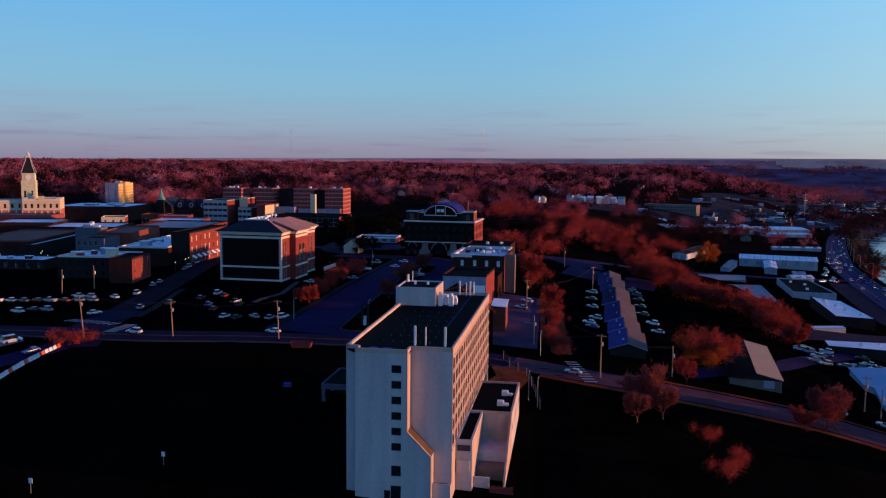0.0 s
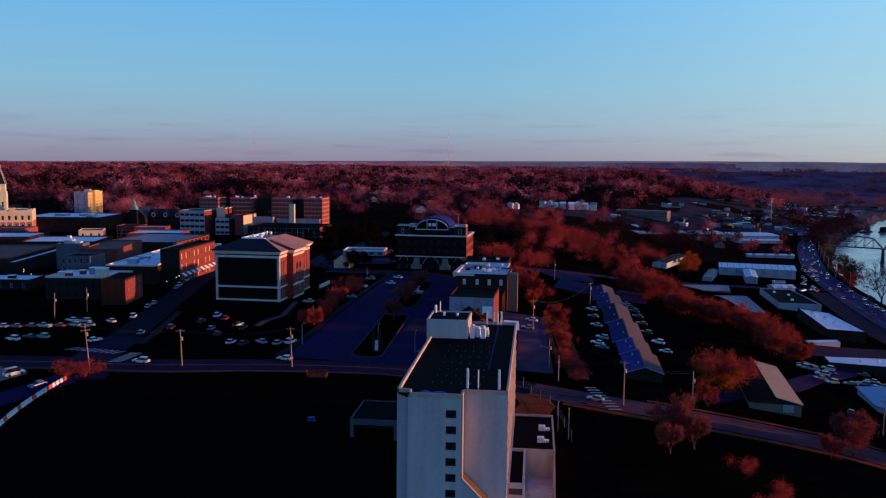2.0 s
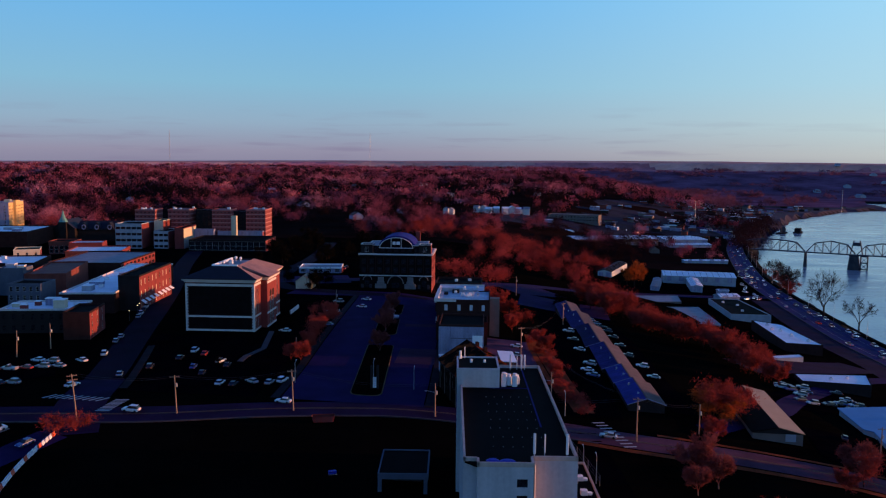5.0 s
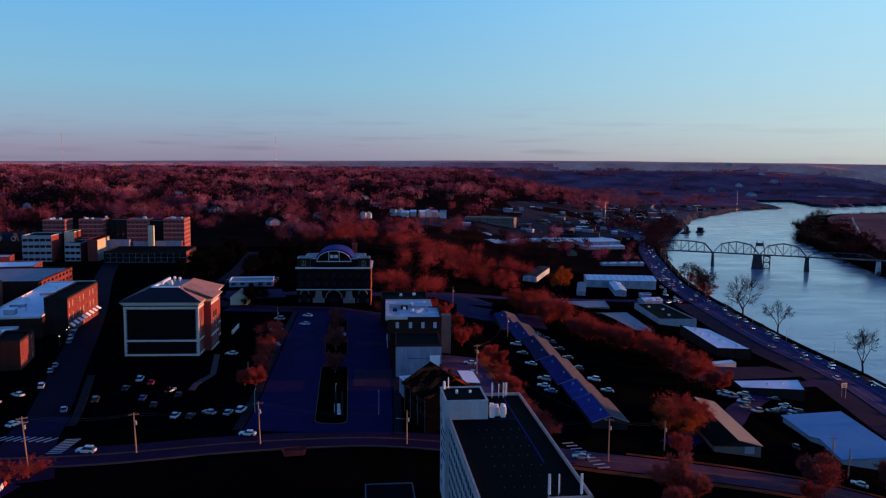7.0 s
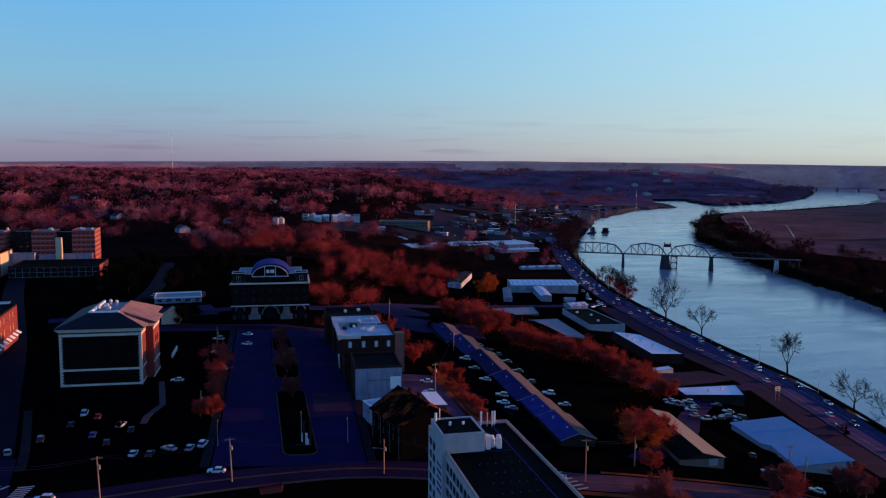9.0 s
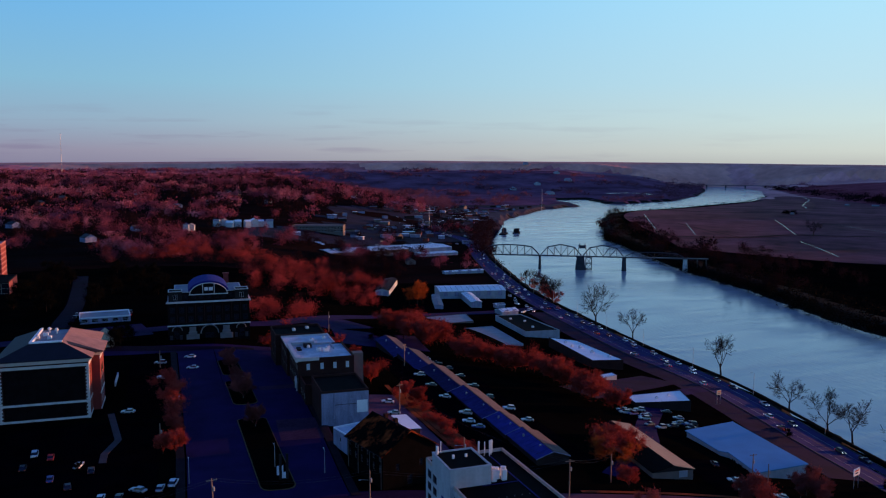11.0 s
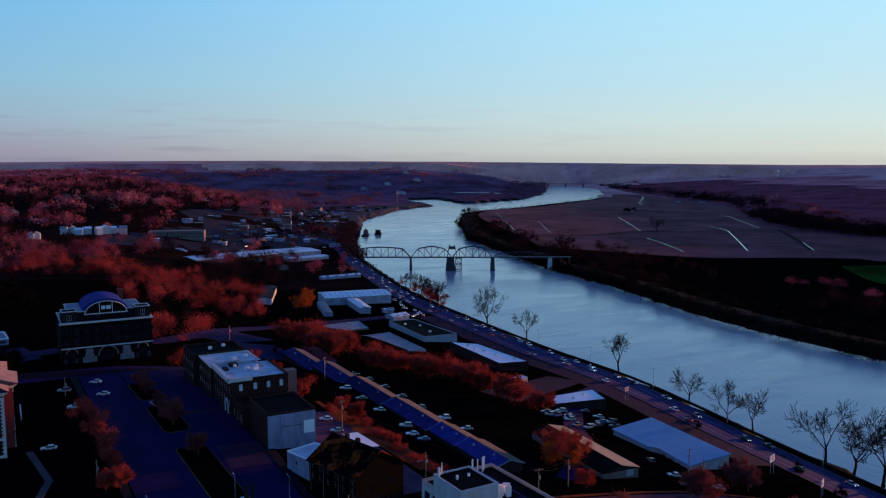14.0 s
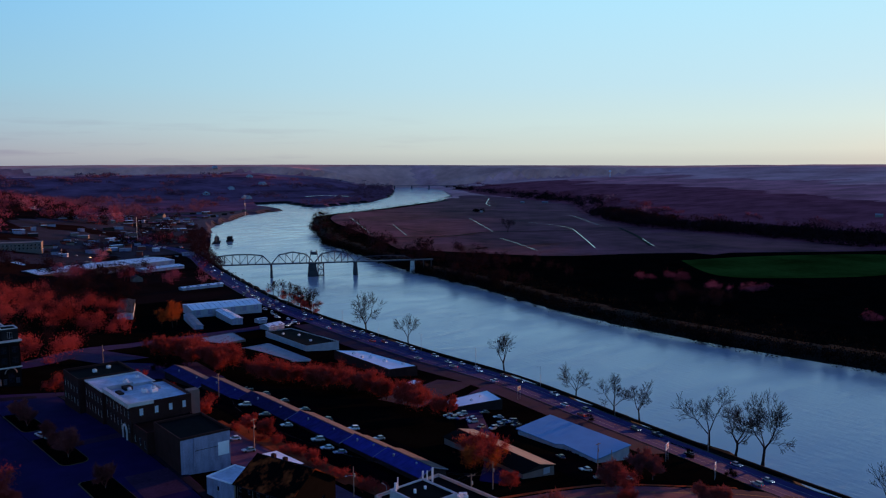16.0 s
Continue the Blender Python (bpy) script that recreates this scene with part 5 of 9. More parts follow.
    for o, z, hh in ((0.3, 28.6, 0.5), (0.8, 29.1, 0.45), (1.2, 29.55, 0.55)):
        box(bm, x0 - o, x1 + o, y0 - o, y1 + o, z, z + hh)
        box(bm, x1 - 1, bx1 + o, by0 - o, by1 + o, z + 0.004, z + hh - 0.004)
    part("cornice", bm, M["stone"], T, "deep pale cornice")
    # hipped roof, open flat on top
    e, zt, ze = 1.5, 34.3, 30.1
    a = [(x0 - e, y0 - e), (x1 + e, y0 - e), (x1 + e, y1 + e), (x0 - e, y1 + e)]
    ins = 10.0
    b = [(x0 - e + ins, y0 - e + 8), (x1 + e - ins, y0 - e + 8), (x1 + e - ins, y1 + e - 9), (x0 - e + ins, y1 + e - 9)]
    # one roof: lighter brown paints the sunward slope, near-black slate the shaded ones
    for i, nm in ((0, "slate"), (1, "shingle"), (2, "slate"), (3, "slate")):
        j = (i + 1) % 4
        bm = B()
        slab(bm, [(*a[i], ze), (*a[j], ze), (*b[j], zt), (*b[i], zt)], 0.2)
        part("roof_slope", bm, M["shingle" if i == 1 else "slate"], T, "roof slope in a sunlit brown" if i == 1 else "roof slope in a shade-dark slate")
    # gabled roof of the bay, its sunward slope brown and its valley shade-dark
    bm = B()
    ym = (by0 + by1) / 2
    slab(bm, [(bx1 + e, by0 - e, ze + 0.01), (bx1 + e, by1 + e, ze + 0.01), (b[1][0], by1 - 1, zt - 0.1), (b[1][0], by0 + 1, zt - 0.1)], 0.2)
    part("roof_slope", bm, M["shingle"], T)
    bm = B()
    slab(bm, [(bx1 + e, by0 - e, ze + 0.012), (b[1][0], by0 + 1, zt - 0.09), (b[1][0] - 0.5, by0 - 3.5, zt - 0.09), (x1 + e, by0 - e - 1.5, ze + 0.012)], 0.2)
    part("roof_valley", bm, M["slate"], T)
    bm = B()
    box(bm, b[0][0] - 0.3, b[1][0] + 0.3, b[0][1] - 0.3, b[0][1] + 0.5, zt - 0.8, zt + 0.35)
    box(bm, b[0][0] - 0.3, b[0][0] + 0.5, b[0][1] + 0.5, b[3][1], zt - 0.8, zt + 0.35)
    part("roof_kerb", bm, M["whiteroof"], T, "pale kerb round the sunken roof flat")
    bm = B()
    slab(bm, [(*b[0], zt - 0.6), (*b[1], zt - 0.6), (*b[2], zt - 0.6), (*b[3], zt - 0.6)], 0.2)
    part("roof_flat", bm, M["greyroof"], T, "grey flat in the middle of the roof")
    for x, y in ((-100.5, 199), (-98.0, 197)):
        bm = B()
        bmesh.ops.create_uvsphere(bm, u_segments=14, v_segments=9, radius=0.62, matrix=Matrix.Translation((x, y, zt + 0.9)))
        rod(bm, (x, y, zt - 0.6), (x, y, zt + 0.6), 0.2)
        part("radome", bm, M["plastic"], T, "white round antenna dome", smooth=True)
    for x, y in ((-103, 190), (-99, 188), (-101, 194)):
        ac_unit(x, y, zt - 0.59, 0.9)
    # porch wall by the side door
    bm = B()
    box(bm, x1 + 4.6, x1 + 5.0, y1 - 1, y1 + 14, g - 0.5, g + 1.6)
    part("garden_wall", bm, M["stone"], T, "long pale garden wall")


office()


# ---- bank building with the blue barrel roof ----
def arch_pts(xc, z, w, h, n=16):
    return [(xc - w / 2 * math.cos(math.pi * i / n), z + h * math.sin(math.pi * i / n)) for i in range(n + 1)]


def bank():
    g = gz(-45, 290) - 0.3
    x0, x1, y0, y1 = -63.5, -26.5, 288.0, 318.0
    T = thing("bank_building", pose(0, 0, 0), "dark brick bank building with white cornices and a blue arched roof", "bank")
    W = x1 - x0
    ledge = 27.4
    rows = [g + 8.2, g + 12.6]
    fr = grid_holes(W, 9, 2.3, rows, 2.9) + [(2.6, 5.0, g + 0.4, g + 4.4), (32.0, 34.4, g + 0.4, g + 4.4)]
    # near-black front and bright sunward brick colour in shade and evening sun
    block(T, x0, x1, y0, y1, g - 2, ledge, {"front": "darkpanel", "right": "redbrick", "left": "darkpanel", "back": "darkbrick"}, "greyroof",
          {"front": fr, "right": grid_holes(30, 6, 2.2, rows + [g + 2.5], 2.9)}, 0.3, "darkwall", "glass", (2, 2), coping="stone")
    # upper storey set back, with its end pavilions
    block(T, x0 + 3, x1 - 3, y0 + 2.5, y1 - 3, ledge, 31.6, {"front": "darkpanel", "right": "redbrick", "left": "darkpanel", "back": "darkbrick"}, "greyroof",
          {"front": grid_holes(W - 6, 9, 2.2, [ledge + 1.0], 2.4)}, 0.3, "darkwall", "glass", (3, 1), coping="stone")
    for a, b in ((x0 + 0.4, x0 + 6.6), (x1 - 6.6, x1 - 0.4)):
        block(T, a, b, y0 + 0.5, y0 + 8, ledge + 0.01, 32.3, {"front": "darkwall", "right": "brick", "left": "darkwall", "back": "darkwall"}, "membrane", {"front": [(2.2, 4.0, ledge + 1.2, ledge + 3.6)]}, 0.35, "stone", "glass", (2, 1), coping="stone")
    # cornices and string courses
    bm = B()
    box(bm, x0 - 0.7, x1 + 0.7, y0 - 0.7, y0 + 0.1, ledge - 0.35, ledge + 0.15)
    box(bm, x0 - 0.5, x0 + 9, y0 - 0.8, y0 + 0.1, ledge + 0.16, ledge + 0.45)
    box(bm, x1 - 9, x1 + 0.5, y0 - 0.8, y0 + 0.1, ledge + 0.16, ledge + 0.45)
    box(bm, x0 - 0.3, x1 + 0.3, y0 - 0.3, y0 + 0.05, g + 6.5, g + 7.0)
    box(bm, x1 - 0.05, x1 + 0.7, y0 + 0.1, y1, ledge - 0.35, ledge + 0.15)
    part("cornice", bm, M["stone"], T, "white stone cornice")
    # pediment with its arch, and the barrel roof behind
    xc, w = (x0 + x1) / 2, 17.0
    bm = B()
    pts = arch_pts(xc, 30.6, w, 5.2)
    f = [bm.verts.new((x, y0 + 2.2, z)) for x, z in pts]
    k = [bm.verts.new((x, y0 + 2.9, z)) for x, z in pts]
    bm.faces.new(f)
    bm.faces.new(k[::-1])
    for i in range(len(f) - 1):
        bm.faces.new((f[i], k[i], k[i + 1], f[i + 1]))
    bmesh.ops.recalc_face_normals(bm, faces=bm.faces)
    part("pediment", bm, M["darkpanel"], T, "dark arched gable window")
    bm = B()
    for p, q in zip(pts, pts[1:]):
        rod(bm, (p[0], y0 + 2.0, p[1]), (q[0], y0 + 2.0, q[1]), 0.2, n=5)
    box(bm, xc - w / 2 - 0.4, xc + w / 2 + 0.4, y0 + 1.8, y0 + 2.3, 30.3, 30.7)
    for u in (-2.6, 2.6):
        box(bm, xc + u - 0.15, xc + u + 0.15, y0 + 1.9, y0 + 2.2, 30.7, 35.5)
    part("arch_frame", bm, M["stone"], T, "white arched frame")
    bm = B()
    pr = arch_pts(xc, 30.8, w + 1.8, 5.9)
    a = [bm.verts.new((x, y0 + 3.4, z)) for x, z in pr]
    b = [bm.verts.new((x, y1 - 4, z)) for x, z in pr]
    for i in range(len(a) - 1):
        bm.faces.new((a[i], b[i], b[i + 1], a[i + 1]))
    bm.faces.new(a[::-1])
    bm.faces.new(b)
    bmesh.ops.recalc_face_normals(bm, faces=bm.faces)
    part("barrel_roof", bm, M["dome"], T, "blue arched metal roof", smooth=False)
    # emblem on the gable: two plain white shapes
    for u, v in ((-1.9, -0.3), (0.1, 2.0)):
        bm = B()
        box(bm, xc + u, xc + v, y0 + 1.85, y0 + 2.15, 32.2, 33.8, 0.1)
        part("emblem", bm, M["plastic"], T, "plain white emblem panel")
    bm = B()
    box(bm, -36.9, -34.6, 314.8, 317.0, 31.0, 36.4)
    box(bm, -37.2, -34.3, 314.5, 317.3, 36.4, 36.9)
    part("chimney", bm, M["redbrick"], T, "square brick chimney behind the arched roof")
    for k in range(8):
        bm = B()
        zq = g + 7.4
        x = x0 + W * (k + 1) / 9
        box(bm, x - 0.12, x + 0.12, y0 - 0.14, y0 - 0.004, zq, ledge - 0.4)
        part("pilaster", bm, M["darkbrick"], T)
    # entrance arch and pale buttresses
    bm = B()
    p2 = arch_pts(xc, g + 2.6, 8.0, 4.0)
    tube(bm, [(p[0], y0 - 0.3, p[1]) for p in p2], 0.28)
    part("entrance_arch", bm, M["palegrey"], T, "dull stone arch over the entrance")
    for xx in (x0 + 4.0, x1 - 4.0):
        bm = B()
        tube(bm, [(p[0], y0 - 0.2, p[1]) for p in arch_pts(xx, g + 4.4, 4.4, 2.1, 10)], 0.22)
        part("side_arch", bm, M["palegrey"], T, "small dull stone arch")
    for u in (-7.6, 7.6):
        bm = B()
        box(bm, xc + u - 1.5, xc + u + 1.5, y0 - 0.7, y0 - 0.02, g, g + 6.0)
        box(bm, xc + u - 2.9, xc + u + 2.9, y0 - 1.4, y0 - 0.7, g, g + 2.6, 0.05)
        box(bm, xc + u - 1.9, xc + u + 1.9, y0 - 1.1, y0 - 0.7, g + 2.6, g + 3.8, 0.05)
        part("buttress", bm, M["palegrey"], T, "stepped pale stone buttress")
    for u in (0.7, 5.0, 30.0, 34.8):
        bm = B()
        box(bm, x0 + u, x0 + u + 1.3, y0 - 0.6, y0 - 0.02, g, g + 2.2)
        part("pedestal", bm, M["concrete"], T)
    bm = B()
    box(bm, xc - 2.0, xc + 2.0, y0 - 0.1, y0 - 0.02, g + 0.1, g + 3.0)
    part("door", bm, M["glass"], T, "dark glazed entrance")


bank()


# ---- brick row with pale flat roofs ----
def brick_row():
    T = thing("brick_row", pose(0, 0, 0), "old dark brick building with boarded white windows and pale flat roofs", "brick building")
    g = 7.0
    x0, x1 = -17.6, 2.8
    W = x1 - x0
    up = [(a, a + 1.25, 18.0, 20.3) for a in (3.0, 8.0, 12.7, 17.3)]
    lo = [(a, a + 1.4, 13.2, 15.3) for a in (3.0, 7.6, 13.8, 17.2)] + [(10.1, 12.0, 13.0, 15.4)]
    m = side_matrix("front", x0, x1, 183.0, 208.0)
    part("wall", facade(W, g - 1, 21.9, up + lo, 0.3), M["darkbrick"], T, m=m)
    for h in up + lo:
        white = h[2] > 17 or abs(h[0] - 10.1) < 0.1
        window(T, m @ pose(h[0], 0, h[2]), h[1] - h[0], h[3] - h[2], "stone", "boarded" if white else "glass", (1, 2))
    lt = [h for z in (12.6, 17.2) for h in grid_holes(25, 7, 1.4, [z], 2.6)]
    # only the sunward wall gets the brighter brick, coloured for the sun
    for s, hs, mt in (("left", lt, "darkbrick"), ("right", [], "brick"), ("back", [], "darkbrick")):
        ww = 25 if s != "back" else W
        mm = side_matrix(s, x0, x1, 183.0, 208.0)
        part("wall", facade(ww, g - 1, 21.9, hs, 0.3), M[mt], T, m=mm)
        for h in hs:
            window(T, mm @ pose(h[0], 0, h[2]), h[1] - h[0], h[3] - h[2], "stone", "glass", (1, 2))
    bm = B()
    box(bm, x0 + 0.3, x1 - 0.3, 183.3, 207.9, 21.2, 21.5)
    part("roof", bm, M["paleroof"], T, "pale flat roof")
    for q in ((x0 + 0.6, x0 + 9.5, 207.2, 207.8, 21.5, 23.0), (x0 + 9.5, x1 - 4.5, 207.2, 207.8, 21.5, 22.3), (x1 - 5.0, x1 - 4.5, 198.5, 207.2, 21.5, 22.2)):
        bm = B()
        box(bm, *q)
        part("roof_wall", bm, M["whitewall"], T, "pale parapet between two roofs")
    for q in ((x0 + 5.2, x0 + 8.0, 203.2, 206.8, 21.5, 22.6), (x0 + 2.0, x0 + 3.6, 199.0, 203.5, 21.5, 22.1)):
        bm = B()
        box(bm, *q)
        part("roof_hatch", bm, M["darkwall"], T, "dark roof hatch")
    for k in range(14):
        bm = B()
        box(bm, x0 - 0.75, x0 - 0.02, 183.4 + 1.78 * k, 183.75 + 1.78 * k, 20.9, 21.5)
        part("bracket", bm, M["stone"], T)
    bm = B()
    box(bm, x0 - 0.9, x0 + 0.5, 182.5, 208.2, 21.5, 22.7)
    box(bm, x0 - 0.9, x0 + 7.5, 182.3, 183.4, 21.5, 22.7)
    part("cornice", bm, M["stone"], T, "white cornice along the street front")
    bm = B()
    box(bm, x0 + 7.5, x1, 182.95, 183.3, 21.5, 22.3)
    box(bm, x1 - 0.35, x1 + 0.03, 183.3, 208, 21.5, 22.3)
    part("parapet", bm, M["darkbrick"], T)
    # arched doorway of the street front
    bm = B()
    p3 = [(188.5 - 2.0 * math.cos(math.pi * i / 10), 12.4 + 2.0 * math.sin(math.pi * i / 10)) for i in range(11)]
    for p, q in zip(p3, p3[1:]):
        rod(bm, (x0 - 0.15, p[0], p[1]), (x0 - 0.15, q[0], q[1]), 0.35, n=5)
    box(bm, x0 - 0.3, x0, 186.3, 186.9, 9, 12.4)
    box(bm, x0 - 0.3, x0, 190.1, 190.7, 9, 12.4)
    part("arch", bm, M["stone"], T, "white stone doorway arch")
    # second and third houses of the row
    block(T, -18.6, 0.6, 208.05, 228.0, g, 21.0, "darkbrick", "paleroof", {"left": [h for z in (11.8, 16.4) for h in grid_holes(20, 6, 1.3, [z], 2.4)]}, 0.5, "stone", "glass", (1, 2), coping="stone")
    block(T, -20.8, -0.4, 228.05, 247.0, g, 21.2, "darkbrick", "membrane", {"left": [h for z in (11.8, 16.4) for h in grid_holes(19, 5, 1.3, [z], 2.4)]}, 0.9, "stone", "glass", (1, 2), coping="darkbrick")
    # tall pale flue wall on the sunny side
    bm = B()
    box(bm, 2.85, 6.6, 185.0, 188.5, g - 2, 22.6)
    part("chimney_wall", bm, M["tanwall"], T, "tall plain plastered shaft")
    for x, y, s in ((-8, 197, 1.0), (-5.5, 195, 1.1), (-4, 199, 0.9), (-11, 203, 0.8), (-8, 216, 1.0), (-2.5, 220, .8), (-12, 238, 0.9), (-6, 241, 0.8)):
        ac_unit(x, y, 21.5 if y < 208 else (20.99 if y < 228 else 21.19), s, "metal air-conditioning unit on the brick row's roof")
    # lower house in front, with its dark roof, and the plastered gable wall
    L2 = thing("plastered_house", pose(0, 0, 0), "low brick house with a plain blue-grey plastered end wall", "house")
    # bright brick on the sunward wall stands in for sunlight
    block(L2, -14.8, 0.7, 149.0, 170.0, g - 1.5, 18.6, {"front": "greywall", "left": "darkbrick", "right": "redbrick", "back": "darkbrick"}, "membrane", None, 0.7, coping="darkbrick")
    bm = B()
    box(bm, -10.9, -10.55, 148.7, 148.98, 10, 18.5)
    part("pipe", bm, M["greywall"], L2, "downpipe")
    bm = B()
    box(bm, -3.2, 0.3, 148.9, 148.98, 11.5, 15.6)
    part("patch", bm, M["whiteroof"], L2, "whitewashed patch on the wall")
    bm = B()
    box(bm, -10.5, 0.6, 148.93, 148.98, 14.5, 14.65)
    part("ledge", bm, M["darkwall"], L2)
    L3 = thing("link_house", pose(0, 0, 0), "low dark-roofed brick link between two houses", "house")
    block(L3, -17.0, 2.0, 170.05, 182.9, g - 1.5, 15.8, "darkbrick", "membrane", {"left": grid_holes(12.8, 3, 1.4, [10.5], 2.4)}, 0.4)


brick_row()


def rusty_house():
    z0 = gz(-1.5, 110)
    T = thing("rusty_roofed_house", pose(-1.45, 110.4, 0, 0, 0, 17), "large dark brick house with a streaked rusty gable roof", "house")
    eave, ridge = 15.2, 20.3
    rows = (z0 + 1.2, z0 + 4.6, z0 + 7.6)
    hol = {"left": [h for z in rows[1:] for h in grid_holes(20, 6, 1.1, [z], 2.0)], "front": [(4.0, 5.2, rows[1], rows[1] + 2.0), (11.6, 12.8, rows[1], rows[1] + 2.0), (7.6, 9.4, z0 + 0.2, z0 + 2.8)], "right": [], "back": []}
    # walls are near-black, the hotel's shade put into the brick colour
    for sd in ("front", "right", "back", "left"):
        wd = 17 if sd in ("front", "back") else 20
        m = side_matrix(sd, -8.5, 8.5, -10, 10)
        part("wall", facade(wd, z0 - 2, eave, hol[sd], 0.3), M["shadebrick"], T, m=m)
        for h in hol[sd]:
            window(T, m @ pose(h[0], 0, h[2]), h[1] - h[0], h[3] - h[2], "tanwall" if sd == "left" else "darkwall", "glass", (1, 2))
    for y in (-10, 9.7):
        bm = B()
        a, b = ([bm.verts.new((x, v, z)) for x, z in ((-8.5, eave), (8.5, eave), (0, ridge))] for v in (y, y + 0.3))
        bm.faces.new(a)
        bm.faces.new(b[::-1])
        for i in range(3):
            bm.faces.new((a[(i + 1) % 3], a[i], b[i], b[(i + 1) % 3]))
        part("gable", bm, M["shadebrick"], T)
    for sg in (-1, 1):
        bm = B()
        q = [(sg * 9.2, -10.6, eave - 0.3), (0, -10.6, ridge + 0.14), (0, 10.6, ridge + 0.14), (sg * 9.2, 10.6, eave - 0.3)]
        slab(bm, q if sg < 0 else q[::-1], 0.2)
        slope = part("roof_slope", bm, M["rustroof"], T)
        for k in range(9):
            bm = B()
            y = -9.6 + 2.4 * k
            rod(bm, (sg * 9.1, y, eave - 0.15), (0.05 * sg, y, ridge + 0.2), 0.06, n=4)
            part("roof_seam", bm, M["rustroof"], slope)
        bm = B()
        rod(bm, (sg * 9.3, -10.6, eave - 0.4), (sg * 9.3, 10.6, eave - 0.4), 0.11, n=6)
        part("gutter", bm, M["darkwall"], T)
    bm = B()
    rod(bm, (0, -10.6, ridge + 0.2), (0, 10.6, ridge + 0.2), 0.16, n=6)
    part("ridge_cap", bm, M["darkwall"], T)
    for y in (-9.2, -3, 3.5, 9.2):
        bm = B()
        rod(bm, (-8.62, y, z0 - 1), (-8.62, y, eave - 0.4), 0.09, n=6)
        part("downpipe", bm, M["tanwall"], T)
    for x, y in ((2.2, 6.5), (4.0, 4.0)):
        bm = B()
        zz = ridge - (ridge - eave) * abs(x) / 8.5
        box(bm, x - 0.5, x + 0.5, y - 0.6, y + 0.6, zz - 0.6, zz + 1.5, 0.05)
        part("chimney", bm, M["darkbrick"], T)
    W = thing("side_wing", pose(-7.2, 129.5, 0, 0, 0, 17), "low wing with pale walls and a white flat roof", "house wing")
    block(W, -5.2, 5.2, -5.5, 5.5, z0 - 2, 12.3, {"front": "cream", "left": "greywall", "right": "brick", "back": "brick"}, "paleroof", {"left": [(4.0, 5.0, 9.2, 10.6)]}, 0.35, coping="whiteroof")
    T2 = thing("lean_to", pose(8.2, 130, 0, 0, 0, 4), "small brick lean-to with a bright metal roof", "lean-to")
    bm = B()
    box(bm, -2.2, 2.2, -6.8, 6.8, z0 - 3, 12.9)
    part("wall", bm, M["brick"], T2)
    bm = B()
    slab(bm, [(-2.5, -7.2, 13.4), (2.5, -7.2, 13.1), (2.5, 7.2, 13.1), (-2.5, 7.2, 13.4)], 0.2)
    part("roof", bm, M["whiteroof"], T2, "bright metal roof")


rusty_house()


# ---- long row of gabled sheds ----
def sheds():
    bays = [(110.5, 134.0, 4.30, "bluefront"), (134.4, 152.4, 4.25, "bluefront"), (152.8, 188.2, 4.15, "bluedark"), (188.6, 226.2, 3.85, "bluedark"), (226.6, 262.0, 3.0, "bluedark"), (262.4, 302.0, 0.9, "bluedark")]
    for k, (a, b, e, mt) in enumerate(bays):
        xm = 49.3 - ((a + b) / 2 - 110) * 0.034
        w = 5.3 if k != 1 else 5.0
        g = min(gz(xm, a), gz(xm, b))
        T = thing("storage_shed", pose(xm, 0, 0), "long low storage shed with a dull blue metal gabled roof", "shed", "row of sheds")
        # sunward slope brown, other slope blue: sun and shade put into the colours
        gable(T, -w, w, a, b, g - 2, e, e + 1.75, "darkwall", mt, "y", 0.4, "brownroof")
        bm = B()
        box(bm, -0.22, 0.22, a - 0.4, b + 0.4, e + 1.85, e + 1.97)
        part("ridge_cap", bm, M["brownroof"], T)
        for sg in (-1, 1):
            bm = B()
            slab(bm, [(sg * (w + 0.4), a - 0.5, e + 0.02), (sg * (w + 0.4), a - 0.41, e + 0.02), (0, a - 0.41, e + 1.92), (0, a - 0.5, e + 1.92)], 0.22)
            part("bargeboard", bm, M["greywall"], T, "pale bargeboard")
        n = int((b - a) / 2.4)
        for q in range(1, n):
            y = a + (b - a) * q / n
            bm = B()
            slab(bm, [(-w - 0.38, y - 0.05, e + 0.06), (-w - 0.38, y + 0.05, e + 0.06), (-0.25, y + 0.05, e + 1.90), (-0.25, y - 0.05, e + 1.90)], 0.06)
            part("roof_seam", bm, M[mt], T)
        for q in range(2):
            y = a + (b - a) * (q + 0.6) / 2.2
            bm = B()
            box(bm, -1.6 - q, -1.1 - q, y - 0.25, y + 0.25, e + 1.0, e + 1.9)
            part("roof_vent", bm, M["steel"], T)


sheds()


def tan_shed():
    g = gz(82, 110)
    T = thing("tan_roofed_shed", pose(84.4, 119.8, 0, 0, 0, -4.3), "long shed with a tan metal roof and block end wall", "shed")
    # black left slope and tan right slope paint shade and sun on one roof
    gable(T, -6.7, 6.7, -21.6, 21.6, g - 2, 0.75, 2.3, "tanwall", "membrane", "y", 0.4, "tanroof")
    # dark triangle laid over the end wall above the eaves
    bm = B()
    v = [[bm.verts.new((x, y, z)) for x, z in ((-6.7, 0.5), (6.7, 0.5), (0, 2.28))] for y in (-21.72, -21.62)]
    bm.faces.new(v[0])
    bm.faces.new(v[1][::-1])
    for i in range(3):
        bm.faces.new((v[0][i], v[1][i], v[1][(i + 1) % 3], v[0][(i + 1) % 3]))
    part("gable_boarding", bm, M["darkwall"], T, "dark triangle under the gable roof")
    bm = B()
    box(bm, 2.0, 4.8, -21.7, -21.6, g, g + 2.2)
    part("garage_door", bm, M["whitewall"], T)


tan_shed()


